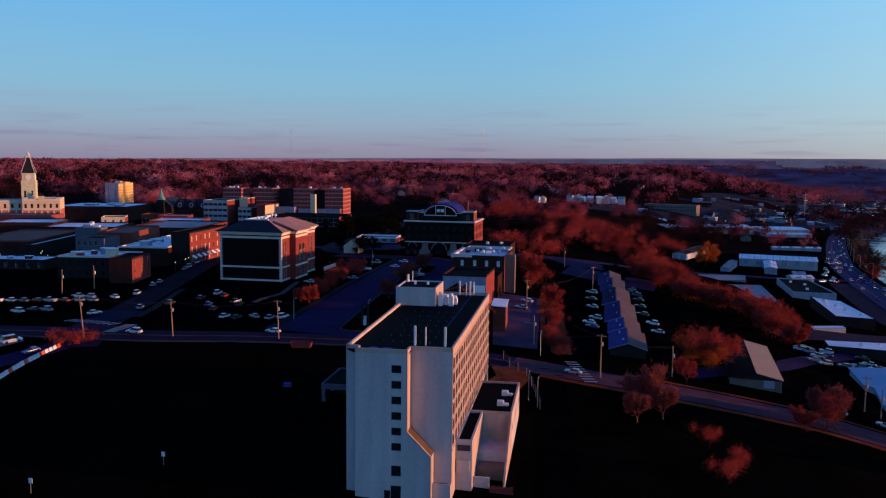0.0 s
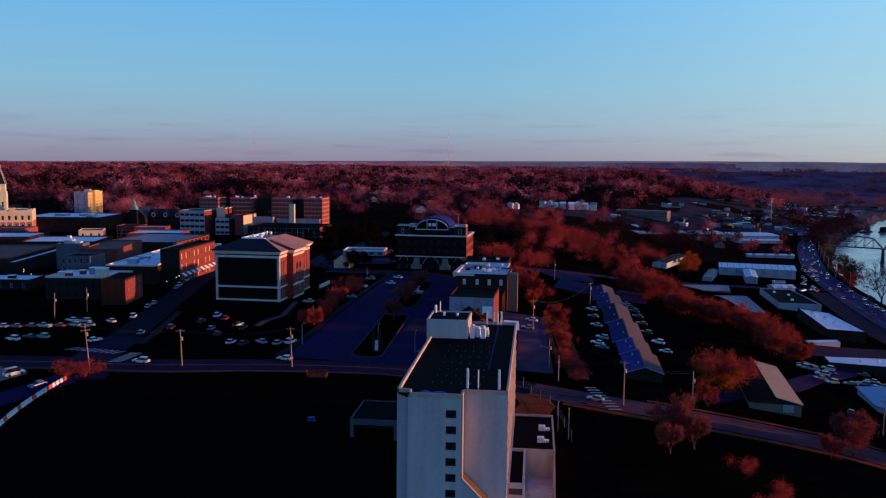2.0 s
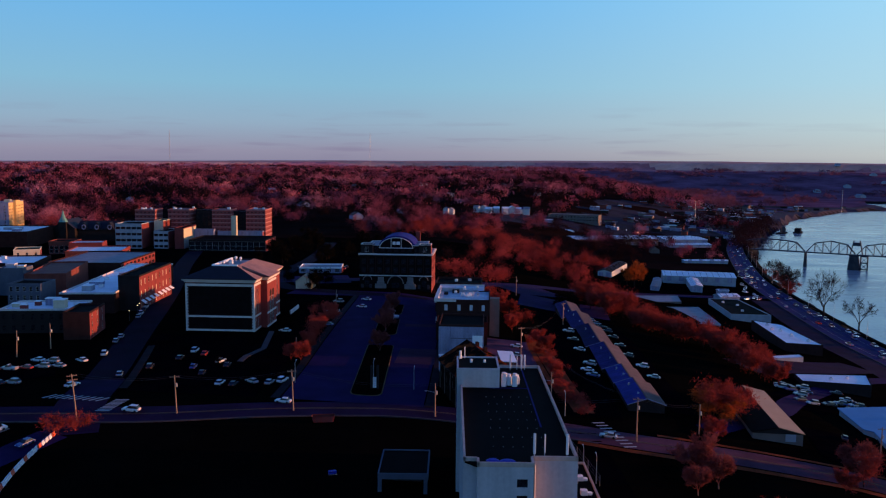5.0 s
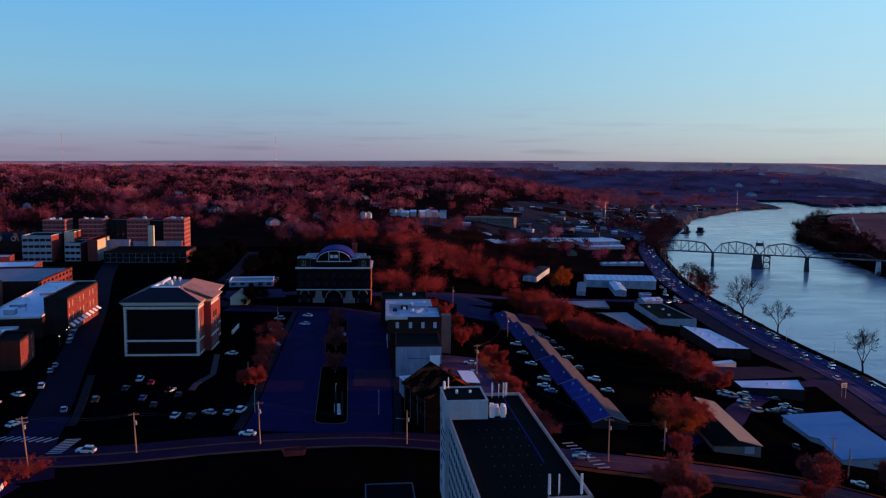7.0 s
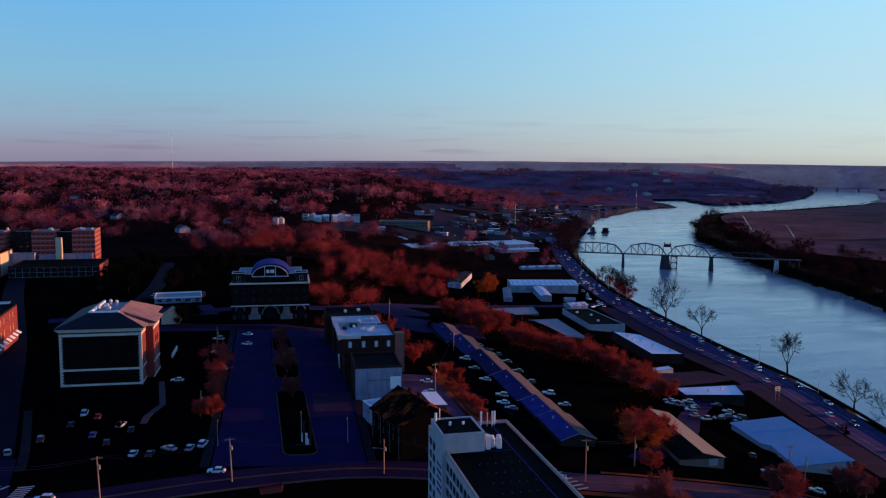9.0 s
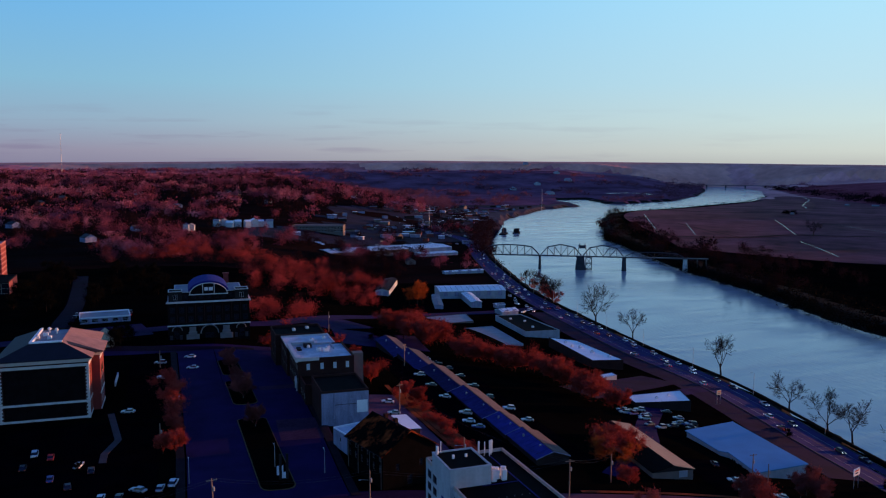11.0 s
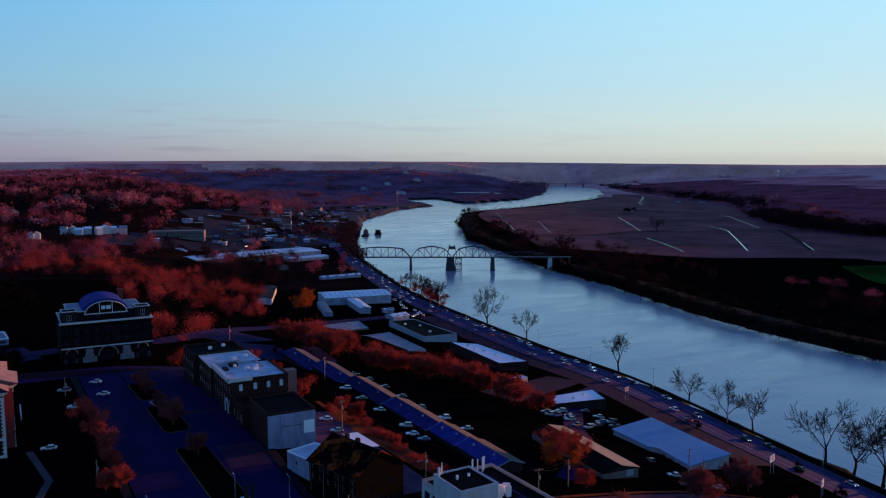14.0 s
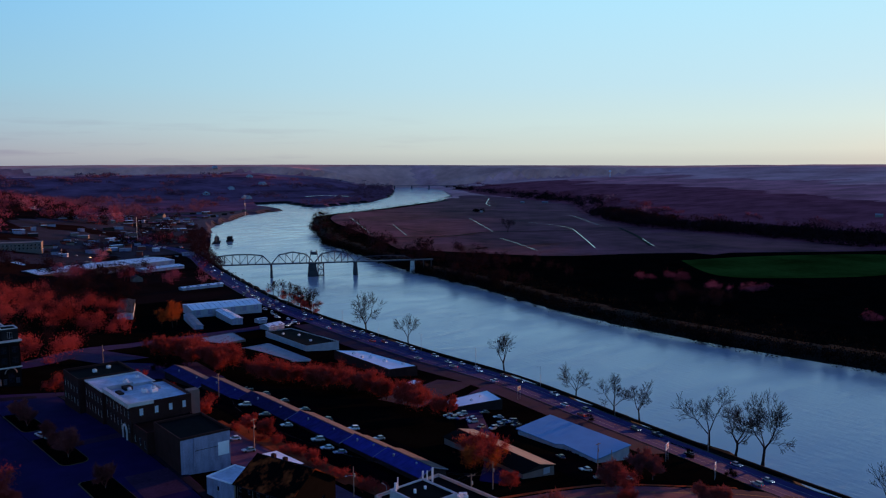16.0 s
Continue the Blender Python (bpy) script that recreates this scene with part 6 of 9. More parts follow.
def blue_shop():
    T = thing("blue_roofed_shop", pose(0, 0, 0), "low commercial building with a broad bright blue metal roof", "shop")
    pts = [(116.2, 102.3), (137.8, 103.8), (142.0, 148.5), (118.6, 145.0), (117.2, 123.0), (119.4, 120.6)]
    z = -5.4
    lv = [z, z, z, z, z, z]
    bm = B()
    slab(bm, [(p[0], p[1], l) for p, l in zip(pts, lv)], 0.35)
    part("roof", bm, M["blueroof"], T, "bright blue metal roof")
    cx, cy = 129, 124
    inn = [(cx + (x - cx) * 0.95, cy + (y - cy) * 0.975) for x, y in pts]
    bm = B()
    for i in range(6):
        j = (i + 1) % 6
        poly(bm, [(*inn[i], gz(*inn[i]) - 1), (*inn[j], gz(*inn[j]) - 1), (*inn[j], z - 0.3), (*inn[i], z - 0.3)])
    part("wall", bm, M["whitewall"], T)
    for k in range(4):
        u = 0.12 + k * 0.24
        x, y = inn[0][0] + (inn[5][0] - inn[0][0]) * u, inn[0][1] + (inn[5][1] - inn[0][1]) * u
        a = math.degrees(math.atan2(inn[5][1] - inn[0][1], inn[5][0] - inn[0][0]))
        window(T, pose(x, y, z - 3.6, 0, 0, a + 180) @ pose(-1, -0.25, 0), 2.6, 2.2, "whitewall", "glass", (2, 1))


blue_shop()


def flat(name, label, cat, pts, z, wall, roof, h=5.0, par=0.4, units=(), group=""):
    """A flat-roofed building over a four-sided plan, its roof at z."""
    T = thing(name, pose(0, 0, 0), label, cat, group)
    bm = B()
    slab(bm, [(*p, z) for p in pts], 0.3)
    part("roof", bm, M[roof], T)
    cx, cy = sum(p[0] for p in pts) / len(pts), sum(p[1] for p in pts) / len(pts)
    for i in range(len(pts)):
        j = (i + 1) % len(pts)
        p, q = Vector(pts[i]), Vector(pts[j])
        d = (q - p)
        n = Vector((d.y, -d.x)).normalized()
        w = 0.25
        bm = B()
        v = []
        for zz in (z - h - 2.0, z + par):
            for o in (0.05, -w):
                v += [bm.verts.new((*(p + n * o), zz)), bm.verts.new((*(q + n * o), zz))]
        bm.faces.new((v[0], v[1], v[5], v[4]))
        bm.faces.new((v[3], v[2], v[6], v[7]))
        bm.faces.new((v[4], v[5], v[7], v[6]))
        bm.faces.new((v[1], v[3], v[7], v[5]))
        bm.faces.new((v[2], v[0], v[4], v[6]))
        part("wall", bm, M[wall], T)
    for x, y, s in units:
        ac_unit(x, y, z, s)
    return T


flat("workshop", "low workshop with a pale flat roof by the riverside road", "workshop", [(123.0, 187.0), (147.0, 182.5), (152.0, 198.0), (124.0, 198.0)], -7.6, "darkwall", "whiteroof", 4.5, 0.2, [(135, 190, 0.7), (142, 192, 0.6)])
flat("workshop", "long brick workshop with a white flat roof and roof units", "workshop", [(146.0, 268.0), (162.0, 264.5), (160.0, 314.0), (148.0, 326.0)], -10.3, "darkbrick", "whiteroof", 5.0, 0.2,
     [(151, 310, 1.0), (153, 296, 1.0), (154, 284, 1.0), (158, 272, 0.9), (150, 300, 0.8)])
flat("workshop", "tan-walled workshop with a dark flat roof", "workshop", [(145.0, 353.5), (167.5, 352.0), (165.0, 408.0), (147.0, 410.0)], -12.4, "whitewall", "membrane", 5.0, 0.5, [(155, 365, .9), (158, 385, .8), (152, 395, .8)])
flat("workshop", "low workshop half hidden by trees, with a grey roof", "workshop", [(103.5, 327.0), (130.6, 323.4), (132.0, 377.3), (101.4, 375.0)], -12.6, "whitewall", "greyroof", 4.5, 0.3)
flat("workshop", "low grey-roofed workshop beside the street", "workshop", [(99.5, 394.7), (126.8, 398.3), (130.2, 424.0), (100.2, 421.0)], -12.8, "tanwall", "greyroof", 4.0, 0.2)
flat("canopy_roof", "small pale roof over a yard", "canopy", [(128, 232), (142, 236), (142, 241), (128, 237)], -9.6, "whitewall", "whiteroof", 3.5, 0.1)


def warehouse(x0, x1, y0, y1, z, yaw, wall, roof, label, h=6.0, rise=1.6, along="x"):
    T = thing("warehouse", pose((x0 + x1) / 2, (y0 + y1) / 2, 0, 0, 0, yaw), label, "warehouse", "warehouses")
    w, d = (x1 - x0) / 2, (y1 - y0) / 2
    gable(T, -w, w, -d, d, z - h - 3, z - rise, z, wall, roof, along, 0.4)
    n = max(2, int(2 * w / 9))
    for k in range(n):
        bm = B()
        u = -w + (k + 0.5) * 2 * w / n
        box(bm, u - 1.7, u + 1.7, -d - 0.1, -d + 0.02, z - h + 0.4, z - h + 4.0)
        part("roller_door", bm, M["greywall"], T)
    # standing seams on the roof slopes
    span, half = (w, d) if along == "x" else (d, w)
    k = -span + 1.5
    while k < span:
        for sg in (-1, 1):
            bm = B()
            a, b = (half + 0.3, z - rise - 0.1), (0.1, z + 0.19)
            if along == "x":
                slab(bm, [(k - 0.12, sg * a[0], a[1] + 0.26), (k + 0.12, sg * a[0], a[1] + 0.26), (k + 0.12, sg * b[0], b[1] + 0.06), (k - 0.12, sg * b[0], b[1] + 0.06)], 0.1)
            else:
                slab(bm, [(sg * a[0], k - 0.12, a[1] + 0.26), (sg * a[0], k + 0.12, a[1] + 0.26), (sg * b[0], k + 0.12, b[1] + 0.06), (sg * b[0], k - 0.12, b[1] + 0.06)], 0.1)
            part("roof_seam", bm, M["greyroof"], T)
        k += 4.5
    return T


warehouse(142, 196, 510, 541, -9.8, -9, "whitewall", "whiteroof", "white metal warehouse with a pale roof")
T = warehouse(153, 161, 466, 509, -11.6, -9, "whitewall", "whiteroof", "narrow white wing of a warehouse", 5.0, 0.8, "y")
warehouse(126, 132, 462, 512, -12.6, -14, "whitewall", "greyroof", "open-sided long shed with a grey roof", 4.0, 0.6, "y")
warehouse(160, 174, 434, 444, -13.2, 12, "whitewall", "whiteroof", "small white gabled office hut", 4.5, 1.4, "x")
warehouse(168, 175, 462, 468, -14.0, 4, "whitewall", "whiteroof", "small white hut in the warehouse yard", 3.5, 0.8, "x")
warehouse(104, 115, 537, 603, -11.0, -20.5, "whitemetal", "membrane", "white-walled storage shed beside the wood", 6.0, 1.2, "y")
warehouse(98, 200, 832, 880, -10.5, 14, "tanwall", "whiteroof", "large warehouse with a pale roof", 9.0, 2.0)
warehouse(60, 110, 905, 945, -9.0, 8, "tanwall", "whiteroof", "large far warehouse with a pale roof", 9.0, 2.0)
warehouse(215, 268, 880, 930, -15.0, 10, "whitewall", "whiteroof", "far low pale-roofed warehouse", 6.0, 1.2)
warehouse(212, 262, 830, 850, -16.5, 10, "whitewall", "whiteroof", "far narrow warehouse with a pale roof", 5.0, 1.0)
warehouse(190, 232, 660, 668, -15.5, 5, "whitewall", "whiteroof", "long narrow white shed by the road", 3.5, 0.7)


# ---- downtown, on the rise ----
rng_roof = random.Random(3)

def shopfront(label, x0, x1, y0, y1, top, wall, roof="membrane", yaw=0.0, front=(0, 0), right=(0, 0), pane="glass", coping=None, par=0.7, base=None, floors=3, category="building", w=1.3, h=2.0, frame="stone"):
    """A downtown block: front and right give (bays, bays) of windows."""
    cx, cy = (x0 + x1) / 2, (y0 + y1) / 2
    g = gz(cx, cy) if base is None else base
    T = thing("town_building", pose(cx, cy, 0, 0, 0, yaw), label, category, "downtown")
    W, D = x1 - x0, y1 - y0
    step = (top - g) / floors
    rows = [g + step * k + 0.9 for k in range(floors)]
    hol = {}
    if front[0]:
        hol["front"] = grid_holes(W, front[0], w, rows, h)
    if right[0]:
        hol["right"] = grid_holes(D, right[0], w, rows, h)
    block(T, -W / 2, W / 2, -D / 2, D / 2, g - 2, top, wall, roof, hol, par, frame, pane, (1, 2), coping)
    return T


def awnings():
    """White slanted awnings along the foot of the red brick row."""
    c, s2 = math.cos(radians(5)), math.sin(radians(5))
    for k in range(8):
        u, v = 4.55, -20 + k * 5.7
        T = thing("awning", pose(-153.3 + u * c - v * s2, 235 + u * s2 + v * c, gz(-150, 234) + 3.2, 0, 0, 5), "white slanted shop awning on a brick front", "awning", "awnings")
        bm = B()
        slab(bm, [(0, -1.6, 1.2), (1.8, -1.6, 0), (1.8, 1.6, 0), (0, 1.6, 1.2)], 0.08)
        part("cloth", bm, M["whiteroof"], T)
        bm = B()
        rod(bm, (0, -1.6, 0), (1.8, -1.6, -0.05), 0.03, n=4)
        rod(bm, (0, 1.6, 0), (1.8, 1.6, -0.05), 0.03, n=4)
        part("bracket", bm, M["steel"], T)


# sunward right walls brighter, street fronts darker: light and shade coloured into the walls
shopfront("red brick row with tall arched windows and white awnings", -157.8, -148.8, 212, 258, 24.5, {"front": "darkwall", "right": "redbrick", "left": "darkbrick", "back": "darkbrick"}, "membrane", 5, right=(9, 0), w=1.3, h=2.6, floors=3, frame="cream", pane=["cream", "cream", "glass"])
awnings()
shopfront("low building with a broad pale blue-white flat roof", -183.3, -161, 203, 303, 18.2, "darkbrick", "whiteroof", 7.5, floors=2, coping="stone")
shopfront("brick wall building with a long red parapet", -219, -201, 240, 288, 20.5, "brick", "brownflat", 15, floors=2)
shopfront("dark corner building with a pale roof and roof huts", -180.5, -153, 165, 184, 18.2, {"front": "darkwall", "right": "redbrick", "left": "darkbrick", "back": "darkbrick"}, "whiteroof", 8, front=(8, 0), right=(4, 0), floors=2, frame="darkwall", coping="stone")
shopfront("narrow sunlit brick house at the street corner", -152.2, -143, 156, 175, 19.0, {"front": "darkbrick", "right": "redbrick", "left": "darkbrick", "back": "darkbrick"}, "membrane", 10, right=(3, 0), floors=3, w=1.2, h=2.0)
shopfront("grey painted house with white-framed windows", -202, -188, 207, 221, 21.0, "bluegrey", "membrane", 4, front=(5, 0), floors=3, w=1.3, h=2.1)
shopfront("pale roof house above the grey house", -231, -219, 247, 258, 22.0, "bluegrey", "whiteroof", 6, floors=4)
shopfront("long low building with a pale roof", -240, -200, 178, 196, 13.6, "darkwall", "whiteroof", 8, front=(8, 0), floors=1)
shopfront("low brown-roofed hall with a pale edge", -278, -247, 217, 283, 17.2, "darkbrick", "brownflat", 14, floors=2, coping="brownflat")
shopfront("narrow low wing with a pale blue-white roof", -246.6, -241, 217, 283, 15.6, "darkwall", "whiteroof", 14, floors=1)
shopfront("low hall with a pale roof", -288, -246, 292, 330, 18.0, "darkbrick", "whiteroof", 16, floors=2)
shopfront("cream and red shop building", -277, -263, 334, 350, 21.0, {"front": "cream", "right": "redbrick", "left": "cream", "back": "cream"}, "membrane", 26, front=(3, 0), floors=3)
shopfront("low red brick shop", -290, -268, 426, 442, 16.0, "redbrick", "whiteroof", 14, floors=2)
shopfront("small brick building with pale columns", -308, -291, 433, 450, 16.0, "brick", "membrane", 10, front=(5, 0), floors=1, w=2.4, h=5.0)
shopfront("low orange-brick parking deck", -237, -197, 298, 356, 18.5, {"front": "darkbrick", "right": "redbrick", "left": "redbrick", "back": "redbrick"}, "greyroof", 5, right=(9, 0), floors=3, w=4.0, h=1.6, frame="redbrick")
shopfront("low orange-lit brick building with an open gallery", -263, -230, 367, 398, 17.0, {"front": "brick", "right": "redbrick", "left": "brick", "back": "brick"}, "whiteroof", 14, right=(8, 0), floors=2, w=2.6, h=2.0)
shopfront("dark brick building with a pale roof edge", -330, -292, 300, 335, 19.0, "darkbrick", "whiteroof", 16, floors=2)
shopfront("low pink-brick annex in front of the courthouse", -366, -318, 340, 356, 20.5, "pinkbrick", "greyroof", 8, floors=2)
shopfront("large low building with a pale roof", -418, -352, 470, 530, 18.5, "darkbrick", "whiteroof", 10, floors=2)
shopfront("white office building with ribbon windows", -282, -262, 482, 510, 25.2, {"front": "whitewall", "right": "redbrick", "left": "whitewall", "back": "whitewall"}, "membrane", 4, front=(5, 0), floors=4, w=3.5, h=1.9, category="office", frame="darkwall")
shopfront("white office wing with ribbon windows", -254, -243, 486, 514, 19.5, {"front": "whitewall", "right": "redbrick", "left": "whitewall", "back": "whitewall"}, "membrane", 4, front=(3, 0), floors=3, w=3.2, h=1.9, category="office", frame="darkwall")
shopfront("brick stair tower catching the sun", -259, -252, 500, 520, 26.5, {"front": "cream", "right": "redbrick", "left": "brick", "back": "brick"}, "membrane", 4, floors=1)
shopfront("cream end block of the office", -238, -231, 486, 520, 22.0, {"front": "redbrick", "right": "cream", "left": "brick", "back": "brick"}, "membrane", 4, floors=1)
shopfront("long low dark building with pale posts and a sun-reddened end", -222, -164.5, 475, 511, 14.6, {"front": "darkwall", "right": "pinkbrick", "left": "darkwall", "back": "darkwall"}, "membrane", 2, front=(13, 0), floors=1, w=4.6, h=6.5)
shopfront("pale low link building", -240, -216, 512.5, 518.5, 19.0, "greywall", "greyroof", 2, front=(5, 0), floors=1, w=3.6, h=2.2)
shopfront("low flat building with a pale blue roof edge", -108.5, -84, 343, 361, 12.2, {"front": "greywall", "right": "redbrick", "left": "greywall", "back": "brick"}, "greyroof", 6, front=(5, 0), floors=1, w=3.0, h=1.6, coping="whiteroof")


# huts, hatches and units on the downtown roofs
for x, y, z, w, d, h, mt in ((-160, 172, 18.2, 4, 4, 3.2, "cream"), (-166, 178, 18.2, 5, 3, 2.6, "greywall"), (-172, 168, 18.2, 2.4, 2, 1.6, "redbrick"), (-176, 172, 18.2, 5, 2, 1.4, "cream"), (-171, 176, 18.2, 2, 2, 1.6, "redbrick"),
                             (-170, 214, 18.2, 4, 5, 2.2, "whitewall"), (-174, 230, 18.2, 6, 3, 1.4, "greywall"), (-166, 248, 18.2, 3, 3, 1.8, "whitewall"), (-172, 262, 18.2, 12, 0.5, 1.2, "whitewall"),
                             (-227, 253, 22.0, 4, 4, 2.0, "whitewall"), (-222, 253, 22.0, 3, 3, 1.2, "cream"), (-220, 186, 13.6, 2, 2, 1.0, "greywall"), (-212, 188, 13.6, 3, 2, 1.2, "darkwall"), (-372, 500, 18.5, 12, 8, 2.0, "whitewall"), (-392, 495, 18.5, 9, 9, 1.6, "greywall"), (-362, 488, 18.5, 5, 7, 1.6, "greywall")):
    T = thing("roof_hut", pose(x, y, z, 0, 0, 9), "small roof hut on a pale flat roof", "roof hut", "roof huts")
    bm = B()
    box(bm, -w / 2, w / 2, -d / 2, d / 2, 0, h)
    part("wall", bm, M[mt], T)
    bm = B()
    box(bm, -w / 2 - 0.15, w / 2 + 0.15, -d / 2 - 0.15, d / 2 + 0.15, h, h + 0.2)
    part("roof", bm, M["whiteroof"], T)
for x, y, z in ((-176, 172, 18.2), (-163, 176, 18.2), (-157, 178, 18.2), (-168, 222, 18.2), (-176, 244, 18.2), (-165, 236, 18.2), (-178, 280, 18.2), (-230, 190, 13.6), (-206, 184, 13.6), (-262, 300, 18.0), (-270, 318, 18.0)):
    ac_unit(x, y, z, rng_roof.uniform(0.8, 1.3))


def striped_tower(x0, x1, y0, y1, top, yaw):
    """Apartment block of pale red brick with a lighter band at every floor."""
    g = 4.0
    T = thing("apartment_block", pose((x0 + x1) / 2, (y0 + y1) / 2, 0, 0, 0, yaw), "pale red brick apartment block striped with light bands", "apartment block", "apartment blocks")
    w, d = (x1 - x0) / 2, (y1 - y0) / 2
    fl = 9
    step = (top - g) / fl
    hol = {"front": grid_holes(2 * w, 5, 1.5, [g + step * k + 1.0 for k in range(fl)], 0.9), "right": grid_holes(2 * d, 6, 1.5, [g + step * k + 1.0 for k in range(fl)], 0.9)}
    block(T, -w, w, -d, d, g - 3, top, "pinkbrick", "greyroof", hol, 0.6, "pinkbrick", "glass", (2, 1), coping="pinkbrick")
    for k in range(1, fl + 1):
        z = g + step * k
        bm = B()
        box(bm, -w - 0.08, w + 0.08, -d - 0.08, -d - 0.001, z - 0.3, z + 0.3)
        box(bm, w + 0.001, w + 0.08, -d, d, z - 0.3, z + 0.3)
        part("floor_band", bm, M["bandpink"], T, "light floor band")
    for k in range(4):
        bm = B()
        x, y = random.uniform(-w + 1, w - 1), random.uniform(-d + 1, d - 1)
        box(bm, x - 0.7, x + 0.7, y - 0.7, y + 0.7, top, top + random.uniform(1, 2), 0.05)
        part("roof_ventilator", bm, M["plastic"], T)


striped_tower(-193, -177.4, 524, 549, 34.8, 3)
striped_tower(-220, -205, 522, 542, 34.5, 3)
striped_tower(-255, -238, 519, 538, 34.5, 3)
striped_tower(-279, -263, 512, 530, 34.5, 3)
shopfront("recessed dark link between two apartment blocks", -236, -219, 530, 545, 33.4, {"front": "darkwall", "right": "pinkbrick", "left": "darkwall", "back": "darkwall"}, "greyroof", 3, front=(4, 0), floors=9, w=2.4, h=1.2, frame="darkwall")
shopfront("recessed dark link beside a pale shaft", -206, -192, 532, 546, 32.6, {"front": "darkwall", "right": "pinkbrick", "left": "darkwall", "back": "darkwall"}, "greyroof", 3, front=(3, 0), floors=9, w=2.4, h=1.2, frame="darkwall")
shopfront("pale plinth storey under the apartment blocks", -214, -178, 518.6, 523.4, 17.5, {"front": "greywall", "right": "pinkbrick", "left": "greywall", "back": "greywall"}, "greyroof", 3, front=(7, 0), floors=1, w=3.6, h=1.8, frame="greywall")
shopfront("slender pale shaft beside the apartment blocks", -201, -197, 512, 516, 30.0, "cream", "greyroof", 3, floors=1)


def courthouse():
    T = thing("courthouse", pose(-379.6, 402.6, gz(-378, 402) + 2, 0, 0, 30), "old red brick and cream stone courthouse with a clock tower", "courthouse")
    for a, b, y, h in ((-46, -3, -9, 17.0), (-3, 22, -13, 18.2)):
        n = 9 if b < 0 else 6
        W = b - a
        lo = grid_holes(W, n, 1.6, [2.0, 6.6], 2.6)
        block(T, a, b, y, 14, -2, 11.0, {"front": "courtbrick", "right": "courtbrick", "left": "brick", "back": "brick"}, "slate", {"front": lo}, 0, "stone", "glass", (1, 2))
        block(T, a, b, y, 14, 11.0, h, {"front": "cream", "right": "cream", "left": "brick", "back": "brick"}, "slate", {"front": grid_holes(W, n, 1.6, [12.2], 3.0)}, 0.9, "courtbrick", "glass", (1, 2), coping="stone")
        for z in (5.6, 10.6, h - 0.6):
            bm = B()
            box(bm, a - 0.1, b + 0.2, y - 0.25, y - 0.002, z, z + 0.6)
            part("stone_band", bm, M["stone"], T, "pale stone band")
        for k in range(n + 1):
            bm = B()
            x = a + W * k / n
            box(bm, x - 0.35, x + 0.35, y - 0.2, y - 0.003, 6.2, 10.6)
            part("pilaster", bm, M["stone"], T)
    for x, y in ((20.5, -12), (9.5, -13), (-1, -12)):
        bm = B()
        r = 1.9 if x == 9.5 else 1.2
        box(bm, x - r, x + r, y - 0.8, y + 1.2, 18.2, 21.0 if r > 1.5 else 20.0)
        part("turret", bm, M["cream"], T)
        bm = B()
        bmesh.ops.create_cone(bm, cap_ends=True, segments=4, radius1=r * 1.3, radius2=0.05, depth=4.5 if x > 15 else 2.4, matrix=pose(x, y + 0.2, 22.2 if x > 15 else 21.2 + (r - 1.2) * 1.4, 0, 0, 45))
        part("turret_roof", bm, M["slate"], T, "small pointed slate roof")
    # clock tower in stages
    cx, cy = 0, 2
    block(T, cx - 4.8, cx + 4.8, cy - 4.8, cy + 4.8, 17.5, 31.5, "towerstone", "slate",
          {"front": grid_holes(9.6, 2, 1.4, [21.0], 3.6), "right": grid_holes(9.6, 2, 1.4, [21.0], 3.6)}, 0.4, "towerstone", "glass", (1, 2))
    block(T, cx - 4.2, cx + 4.2, cy - 4.2, cy + 4.2, 31.51, 37.0, "towerstone", "slate", None, 0.5)
    for mm in (pose(cx, cy - 4.25, 34.3, 90, 0, 0), pose(cx + 4.25, cy, 34.3, 0, 90, 0)):
        bm = B()
        bmesh.ops.create_cone(bm, cap_ends=True, segments=24, radius1=1.9, radius2=1.9, depth=0.3, matrix=mm)
        part("clock_face", bm, M["plastic"], T, "round white clock face")
    bm = B()
    bmesh.ops.create_cone(bm, cap_ends=True, segments=4, radius1=6.4, radius2=1.5, depth=11.5, matrix=pose(cx, cy, 43.2, 0, 0, 45))
    part("spire", bm, M["slate"], T, "steep dark slate spire")
    bm = B()
    for a in (45, 135, 225, 315):
        c, s = math.cos(radians(a)), math.sin(radians(a))
        rod(bm, (cx + 6.4 * c, cy + 6.4 * s, 37.5), (cx + 1.5 * c, cy + 1.5 * s, 49), 0.28, n=4)
    part("spire_hip", bm, M["stone"], T, "pale hips of the spire")
    bm = B()
    box(bm, cx - 1.3, cx + 1.3, cy - 1.3, cy + 1.3, 48.8, 51.0, 0.1)
    bmesh.ops.create_cone(bm, cap_ends=True, segments=8, radius1=1.3, radius2=0.1, depth=2.2, matrix=Matrix.Translation((cx, cy, 52.1)))
    rod(bm, (cx, cy, 53), (cx, cy, 56.5), 0.14)
    part("lantern", bm, M["stone"], T, "small pale lantern with a finial")


courthouse()


